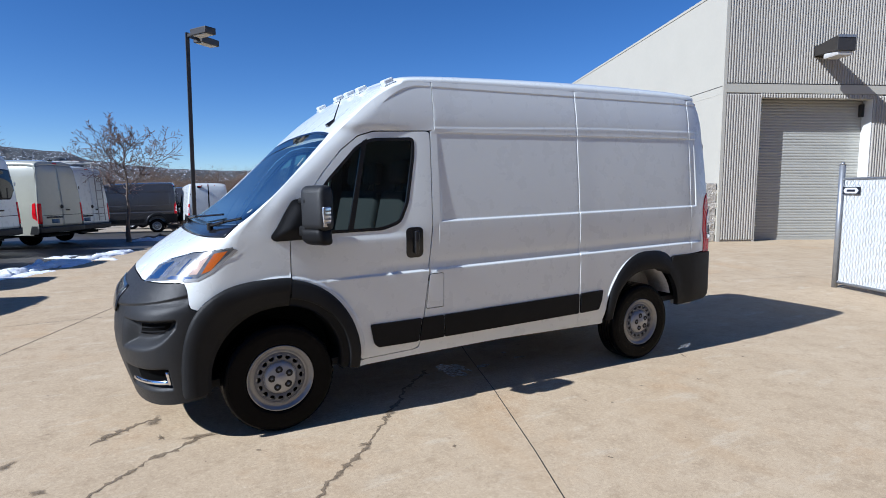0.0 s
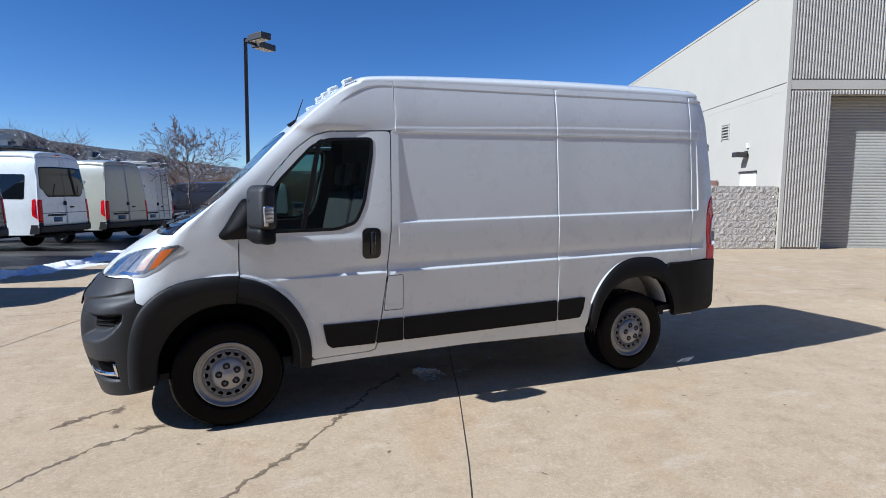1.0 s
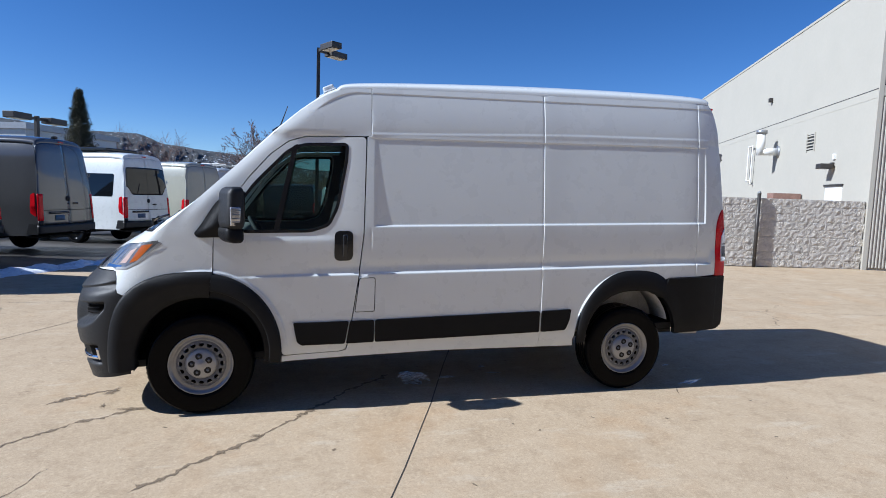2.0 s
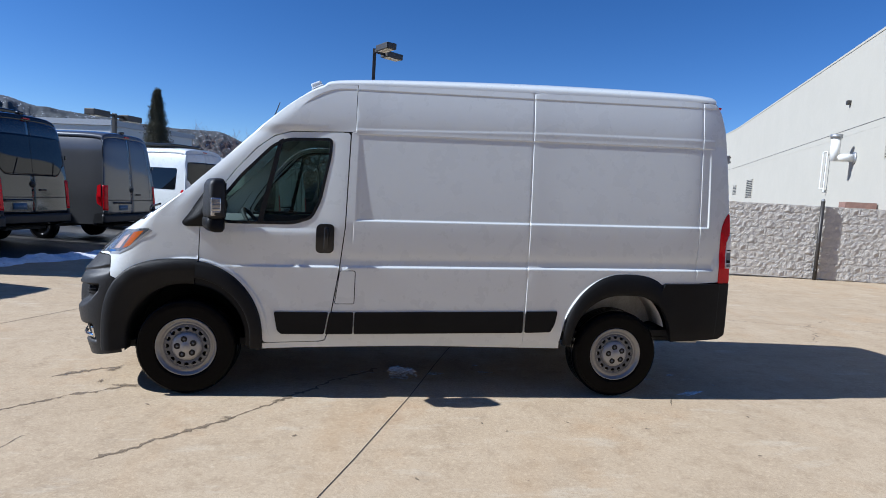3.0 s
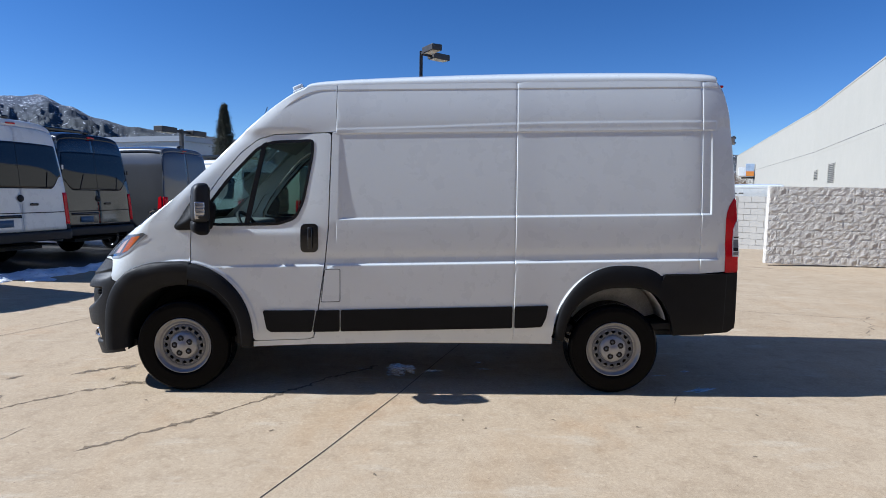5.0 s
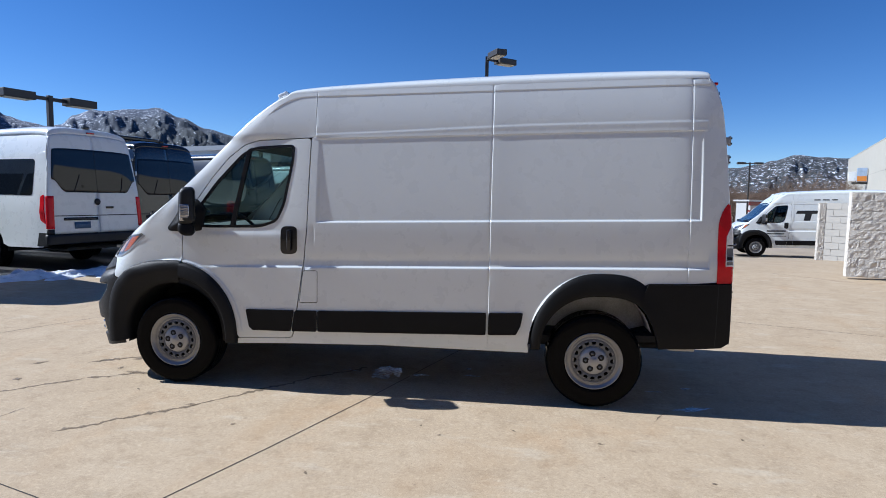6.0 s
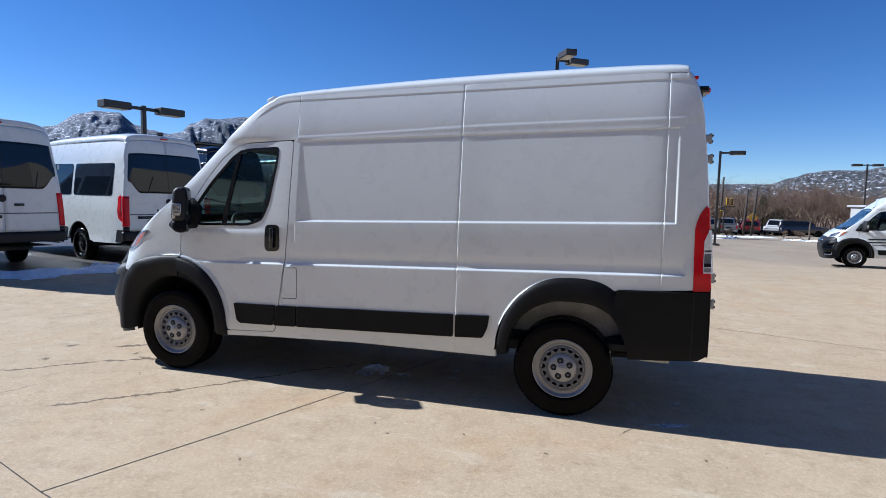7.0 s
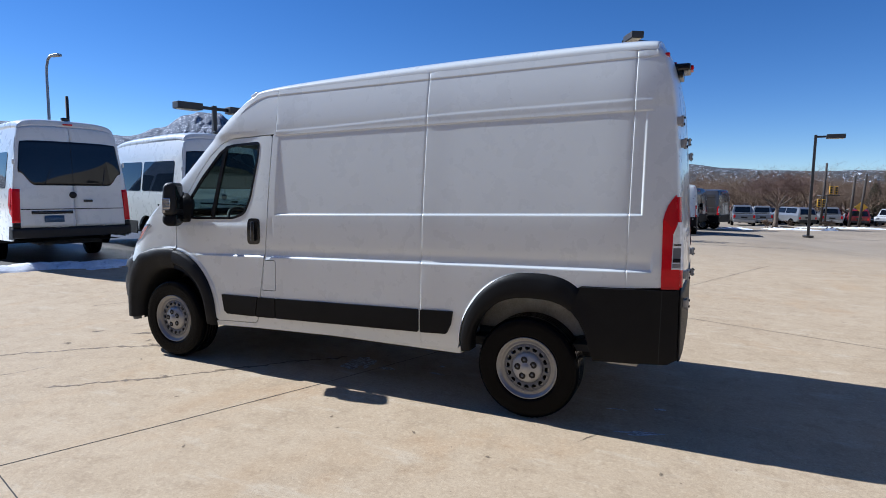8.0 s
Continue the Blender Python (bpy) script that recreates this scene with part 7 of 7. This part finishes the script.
part("snow_strip", *grid(snow_strip, span(-0.03, 1.02, 260), span(-1, 1, 13), flip=True), SNOW, bank)
rnd = random.Random(9)
for i in range(58):
    u = rnd.uniform(-0.02, 1.02)
    x, y = -7.1 + 6.3 * u + rnd.gauss(0.0, 0.16), 1.5 + 13.4 * u + rnd.gauss(0, 0.2)
    big = rnd.random() < 0.35
    patch("snow_lump", x, y, rnd.uniform(0.25, 0.6), rnd.uniform(0.14, 0.30), SNOW, bank, i, rnd.uniform(0.05, 0.13) if big else rnd.uniform(0.02, 0.05), turn=1.13 + rnd.uniform(-0.3, 0.3))
for i, (x, y, rx, ry) in enumerate(((6.5, 40.6, 2.6, 0.35), (10.5, 42.0, 2.2, 0.35), (13.5, 50.0, 3.0, 0.5), (18.4, 44.2, 1.2, 0.4), (16.0, 52.0, 3.0, 0.5))):
    sp = patch("snow_patch", x, y, rx, ry, SNOW, None, 90 + i, 0.10)
    tagged(sp, "patch of old snow by the kerb", "snow")

for i, (x, y, rx, ry) in enumerate(((-3.2, 9.3, 1.0, 0.5), (-2.5, 10.4, 1.2, 0.5), (-1.8, 12.0, 1.1, 0.45), (-2.2, 14.2, 1.0, 0.5), (-1.2, 13.0, 0.8, 0.35), (-4.9, 5.6, 1.0, 0.5), (-5.9, 3.6, 0.9, 0.5))):
    patch("snow_sheet", x, y, rx, ry, SNOW, bank, 120 + i, 0.018, turn=1.0 + 0.2 * i)

# ---- more vans like the first ----
LIMO = surface("graphite_paint", (0.055, 0.050, 0.047), 0.25, metal=0.2, vary=0.05, coat=0.7)


def repaint(van, paint):
    for o in van.children_recursive:
        if o.data and o.data.materials and o.data.materials[0] == WHITE:
            o.material_slots[0].link = "OBJECT"
            o.material_slots[0].material = paint


def another(x, y, turn, name, label, paint=None):
    v = copy_thing(cargo_van, pose(x, y, gz(x, min(y, 80)), 0, 0, turn))
    v.name = name
    tagged(v, label, "van", "vans across the lot")
    if paint:
        repaint(v, paint)
    return v


tv = another(12.04, 19.06, -9, "shop_van", "white cargo van with black shop lettering on its side")
INK = surface("black_vinyl", (0.012, 0.012, 0.014), 0.4)
for x0, x1, z0, z1 in ((1.36, 2.06, 1.66, 1.78), (1.62, 1.84, 1.40, 1.66), (2.16, 2.46, 1.66, 1.78), (2.10, 2.34, 1.40, 1.66),
                       (1.90, 2.10, 2.16, 2.20), (2.18, 2.40, 2.16, 2.20), (2.48, 2.66, 2.16, 2.20), (0.35, 1.0, 0.98, 1.03), (0.35, 0.95, 0.88, 0.92), (0.3, 1.02, 0.80, 0.82)):
    sk = 0.05 if z1 < 2 and z0 > 1.3 else 0
    part("lettering_bar", *sheet([(x0 - sk, z0), (x1 - sk, z0), (x1, z1), (x0, z1)], pm_side(False, 0.004), 0.1), INK, tv)
another(-2.50, 30.6, -8, "cargo_van", "dark graphite cargo van parked side-on", LIMO)
another(2.2, 32.1, -90, "cargo_van", "white cargo van parked tail to the lot")
another(1.85, 47.0, -90, "cargo_van", "white cargo van parked tail to the lot")
another(-0.15, 36.9, -22, "cargo_van", "dark graphite cargo van parked aslant", LIMO)
another(1.25, 39.25, -22, "cargo_van", "dark graphite cargo van parked aslant", LIMO)

# ---- cars in the far rows ----
CARW = surface("car_white", (0.48, 0.48, 0.475), 0.25, vary=0.06, coat=0.5)
CARS = surface("car_silver", (0.20, 0.205, 0.21), 0.3, metal=0.4, vary=0.04, coat=0.8)
CARK = surface("car_black", (0.015, 0.015, 0.017), 0.15, vary=0.05, coat=0.8)
CARR = surface("car_red", (0.17, 0.010, 0.010), 0.25, vary=0.05, coat=0.8)
PICKUP = [(-2.85, 0.55), (-2.85, 0.95), (-2.75, 1.05), (-1.55, 1.12), (-0.95, 1.75), (-0.80, 1.82), (0.55, 1.82), (0.72, 1.74), (0.85, 1.14), (2.75, 1.12), (2.80, 0.60), (2.2, 0.45), (-2.4, 0.45)]
SALOON = [(-2.3, 0.45), (-2.35, 0.75), (-2.2, 0.88), (-1.2, 0.98), (-0.45, 1.42), (0.2, 1.50), (1.2, 1.44), (1.85, 1.05), (2.25, 1.0), (2.35, 0.70), (2.3, 0.40), (-2.0, 0.32)]
JEEP = [(-2.3, 0.50), (-2.35, 0.95), (-2.2, 1.08), (-1.15, 1.15), (-0.6, 1.68), (-0.4, 1.74), (1.9, 1.72), (2.2, 1.60), (2.35, 1.0), (2.33, 0.5), (2.0, 0.42), (-2.0, 0.42)]


def car(kind, x, y, turn, paint, label):
    prof, wb, r = {"pickup": (PICKUP, 1.75, 0.39), "car": (SALOON, 1.40, 0.33), "suv": (JEEP, 1.42, 0.37)}[kind]
    c = thing({"pickup": "pickup_truck", "car": "saloon_car", "suv": "sport_utility"}[kind], label, {"pickup": "truck", "car": "car", "suv": "car"}[kind], "cars in the far rows")
    ps = rounded(prof, 0.12, 4)
    n = len(ps)
    v, f = [], []
    for wy, shr in ((-0.93, 0.06), (-0.86, 0.0), (0.86, 0.0), (0.93, 0.06)):
        for px, pz in ps:
            tum = max(0, pz - 1.0) * 0.28
            v.append((px * (1 - shr * 0.5), wy - math.copysign(tum, wy), 0.95 + (pz - 0.95) * (1 - shr)))
    for k in range(3):
        f += [(k * n + i, k * n + (i + 1) % n, (k + 1) * n + (i + 1) % n, (k + 1) * n + i) for i in range(n)]
    f += [tuple(range(n - 1, -1, -1)), tuple(range(3 * n, 4 * n))]
    part("body", v, f, paint, c, smooth=False)
    zs = [p[1] for p in prof]
    top = max(zs)
    cab = [p for p in prof if p[1] > 1.0 if p[1] > top - 0.72]
    lo, hi = min(p[0] for p in cab if p[1] > top - 0.1) - 0.35, max(p[0] for p in cab if p[1] > top - 0.12) + 0.12
    for sg in (-1, 1):
        for a, b in ((lo + 0.12, (lo + hi) / 2 - 0.04), ((lo + hi) / 2 + 0.04, hi - 0.05)):
            z0, z1 = top - 0.55, top - 0.10
            y0, y1 = 0.935 - max(0, z0 - 1) * 0.28, 0.935 - max(0, z1 - 1) * 0.28
            fw = 0.30 if a < lo + 0.2 else 0.0
            q = [(a, sg * y0, z0), (b, sg * y0, z0), (b - (0.1 if not fw else 0), sg * y1, z1), (a + fw, sg * y1, z1)]
            part("side_window", q + [(p[0], p[1] * 0.97, p[2]) for p in q], [(0, 1, 2, 3), (7, 6, 5, 4), (0, 4, 5, 1), (2, 6, 7, 3)], GLASS_DARK, c, smooth=False)
        for cx in (-wb, wb):
            vv, ff = lathe([(0.0, 0.0), (r * 0.35, -0.01), (r * 0.62, 0.01), (r * 0.66, -0.005), (r * 0.95, 0.0), (r, 0.04), (r, 0.2), (0, 0.21)], 20, (cx, -0.955, r))
            part("wheel", [(p[0], p[1] * -sg, p[2]) for p in vv], ff if sg < 0 else [q[::-1] for q in ff], RUBBER, c)
        part("head_lamp", *grid(lambda a, b: (prof[1][0] * 1.0 + 0.02 - 0.03, sg * (0.55 + 0.28 * a), prof[1][1] - 0.12 + 0.14 * b), (0, 0.5, 1), (0, 1), thick=0.02), REVERSE, c)
        solid("tail_lamp", block((0.05, 0.16, 0.26), (max(p[0] for p in prof) - 0.03, sg * 0.76, prof[-3][1] + 0.30), 0.015), RED, c)
    a, b = prof[3], prof[4]
    q = [(a[0] + (b[0] - a[0]) * t - 0.02, sgn * 0.72, a[1] + (b[1] - a[1]) * t + 0.03) for t, sgn in ((0.12, -1), (0.12, 1), (0.92, 0.9), (0.92, -0.9))]
    part("windscreen", q + [(p[0] + 0.02, p[1], p[2] - 0.02) for p in q], [(3, 2, 1, 0), (4, 5, 6, 7), (0, 1, 5, 4), (2, 3, 7, 6)], GLASS_DARK, c, smooth=False)
    solid("bumper", block((0.16, 1.7, 0.22), (prof[0][0] + 0.02, 0, 0.52), 0.04), PLASTIC, c)
    tail = max(p[0] for p in prof)
    solid("rear_bumper", block((0.14, 1.72, 0.24), (tail - 0.01, 0, 0.50), 0.04), SILVER if kind == "pickup" else PLASTIC, c)
    solid("plate_recess", block((0.03, 0.5, 0.14), (tail + 0.01, 0, 0.82), 0.01), DARKGAP, c)
    if kind == "pickup":
        solid("load_bed", block((1.72, 1.46, 0.03), (1.80, 0, 1.135), 0.01), DARKGAP, c)
        q = [(0.86, -0.62, 1.22), (0.86, 0.62, 1.22), (0.755, 0.58, 1.68), (0.755, -0.58, 1.68)]
    else:
        xa, xb = [(2.32, 2.18), (1.80, 1.28)][kind == "car"]
        za, zb = [(1.10, 1.56), (1.10, 1.40)][kind == "car"]
        q = [(xa + 0.03, -0.72, za), (xa + 0.03, 0.72, za), (xb + 0.05, 0.62, zb), (xb + 0.05, -0.62, zb)]
    part("rear_window", q + [(p[0] - 0.03, p[1], p[2] - 0.01) for p in q], [(0, 1, 2, 3), (7, 6, 5, 4), (0, 4, 5, 1), (1, 5, 6, 2), (2, 6, 7, 3), (3, 7, 4, 0)], GLASS_DARK, c, smooth=False)
    c.matrix_basis = pose(x, y, gz(x, min(y, 80)), 0, 0, turn)


car("pickup", 7.60, 55.32, -88, CARS, "silver pickup truck parked tail out")
car("pickup", 9.65, 60.94, -92, CARS, "silver pickup truck parked tail out")
car("suv", 11.81, 58.59, -60, CARS, "silver sport utility car behind the bare tree")
car("suv", 13.51, 64.44, -96, CARK, "black sport utility car in the far row")
car("pickup", 15.97, 65.03, -94, CARS, "silver pickup truck in the far row")
car("suv", 18.42, 65.61, -98, CARR, "red sport utility car in the far row")
car("pickup", 14.45, 72.05, 84, CARW, "white pickup truck in the far row")
car("car", 17.02, 71.46, 86, CARK, "black saloon car in the far row")
car("suv", 19.59, 72.28, 84, CARW, "white sport utility car in the far row")
car("pickup", 22.17, 69.94, 68, CARW, "white pickup truck facing the lot")
car("suv", 24.1, 67.6, 172, CARK, "black sport utility car at the lot edge")
car("car", 24.3, 71.8, 10, CARW, "white saloon car behind the lot edge")
car("car", 36.09, 63.86, 10, CARW, "white saloon car by the far kerb")


for kind, x, y, turn, paint, label in (
        ("suv", 10.9, 66.2, -94, CARK, "black sport utility car in the far row"), ("car", 12.2, 70.6, 88, CARR, "red saloon car in the far row"),
        ("pickup", 11.2, 74.6, 86, CARK, "black pickup truck in the far row"), ("car", 15.9, 76.4, 84, CARS, "silver saloon car in the far row"),
        ("suv", 18.3, 77.0, 88, CARR, "red sport utility car in the far row"), ("car", 20.8, 76.2, 90, CARK, "black saloon car in the far row"),
        ("pickup", 9.0, 68.8, -92, CARW, "white pickup truck in the far row")):
    car(kind, x, y, turn, paint, label)


def island(x, y, rx, ry, seed):
    """A low planted island: mulch inside a kerb of old snow."""
    isl = thing("planted_island", "low mulched island with dry shrubs and snow", "planting bed", "islands of the lot")
    patch("mulch", x, y, rx, ry, DAMP, isl, seed, 0.16)
    patch("snow_rim", x - rx * 0.2, y - ry * 0.8, rx * 0.8, 0.28, SNOW, isl, seed + 1, 0.12)
    rnd = random.Random(seed)
    for k in range(3):
        vv, ff, v2, f2 = [], [], [], []
        grow(vv, ff, v2, f2, Vector((0, 0, 0)), Vector((0, 0, 1)), 0.28, 0.02, 1, random.Random(seed + k), 5, 1.3, 4, 0.008)
        px, py = x + rnd.uniform(-0.5, 0.5) * rx, y + rnd.uniform(-0.3, 0.5) * ry
        tagged(part("dry_shrub", [p * 1.1 + Vector((px, py, gz(px, min(py, 45)))) for p in vv + v2], ff + [tuple(i + len(vv) for i in t) for t in f2], SCRUB, isl), kind="stuff")


island(9.6, 43.8, 2.0, 0.9, 201)
island(17.6, 45.6, 1.8, 1.0, 211)
island(12.6, 43.2, 1.2, 0.8, 221)
island(0.6, 21.5, 1.6, 0.7, 231)

# ---- signals and signs beyond ----
sg = thing("traffic_signal", "yellow traffic signals on a dark mast", "traffic light")
YEL = surface("signal_yellow", (0.60, 0.33, 0.02), 0.5, vary=0.08)
zt = -1.0
solid("mast", rod((15.0, 61.0, zt), (15.0, 61.0, 1.5), 0.08, 0.07), BRONZE, sg, smooth=True)
solid("mast_arm", rod((14.2, 61.0, 1.42), (16.0, 61.0, 1.48), 0.06), BRONZE, sg, smooth=True)
for x, z in ((14.35, 0.75), (14.72, 0.72), (15.25, 1.98), (15.65, 1.95)):
    hd = solid("signal_head", block((0.28, 0.22, 0.74), (x, 60.8, z), 0.04), YEL, sg)
    for dz in (0.23, 0, -0.23):
        solid("signal_lens", rod((x, 60.67, z + dz), (x, 60.60, z + dz), 0.085, 0.095, 12), SIGNB, hd)
yl = thing("warning_sign", "yellow diamond road sign on a post", "road sign")
solid("sign_post", rod((17.9, 61.9, -1.2), (17.9, 61.9, 0.6), 0.04), GALV, yl)
solid("sign_plate", block((0.75, 0.03, 0.75), (17.9, 61.83, 0.40), 0.01, 1, Euler((0, radians(45), 0)).to_matrix()), YEL, yl)

# ---- low buildings further off ----
wb_ = thing("low_building", "long low white building with a grey roof edge", "building")
solid("wall", block((16, 8, 5.4), (-20.5, 41, 2.1), 0.0, 1, Euler((0, 0, radians(-20))).to_matrix()), CARW, wb_)
solid("roof_edge", block((16.3, 8.3, 0.35), (-20.5, 41, 4.9), 0.0, 1, Euler((0, 0, radians(-20))).to_matrix()), GALV, wb_)
sh = thing("shop_building", "low dark shop with a red and white fascia", "building")
solid("wall", block((6.8, 4, 3.6), (30.9, 62.5, -0.05)), CARW, sh)
solid("fascia", block((7.1, 0.3, 0.42), (30.9, 60.45, 1.55)), CARR, sh)
solid("canopy", block((7.2, 0.6, 0.16), (30.9, 60.4, 0.75)), CARR, sh)
solid("shop_window", block((6.2, 0.1, 1.1), (30.9, 60.48, -0.1)), GLASS_DARK, sh)
solid("roof", block((7.3, 4.6, 0.18), (30.9, 62.5, 1.85)), CARW, sh)
# added behind the camera, never in view: only reflects and bounces tan light
dl = thing("dealer_building", "plain tan building added out of view behind the camera", "building")
solid("wall", block((70, 8, 8), (5, -20, 3.9)), surface("tan_stucco", (0.30, 0.26, 0.21), 0.9, vary=0.08, scale=0.5), dl)
solid("roof_edge", block((70.6, 8.6, 0.4), (5, -20, 8.05)), BRONZE, dl)

# scrubland that carries the far woods
def scrub(a, r):
    az = radians(40 + 100 * a)
    d = 76 + 700 * r
    x, y = 4 + d * math.cos(az), -4 + d * math.sin(az)
    return (x, y, gz(x, min(y, 80)) + 0.05 + 11 * r)


sc = part("ground_scrub", *grid(scrub, span(0, 1, 60), span(0, 1, 20), flip=True), SCRUB)
tagged(sc, "brown winter scrubland beyond the lot", "ground", kind="structure")
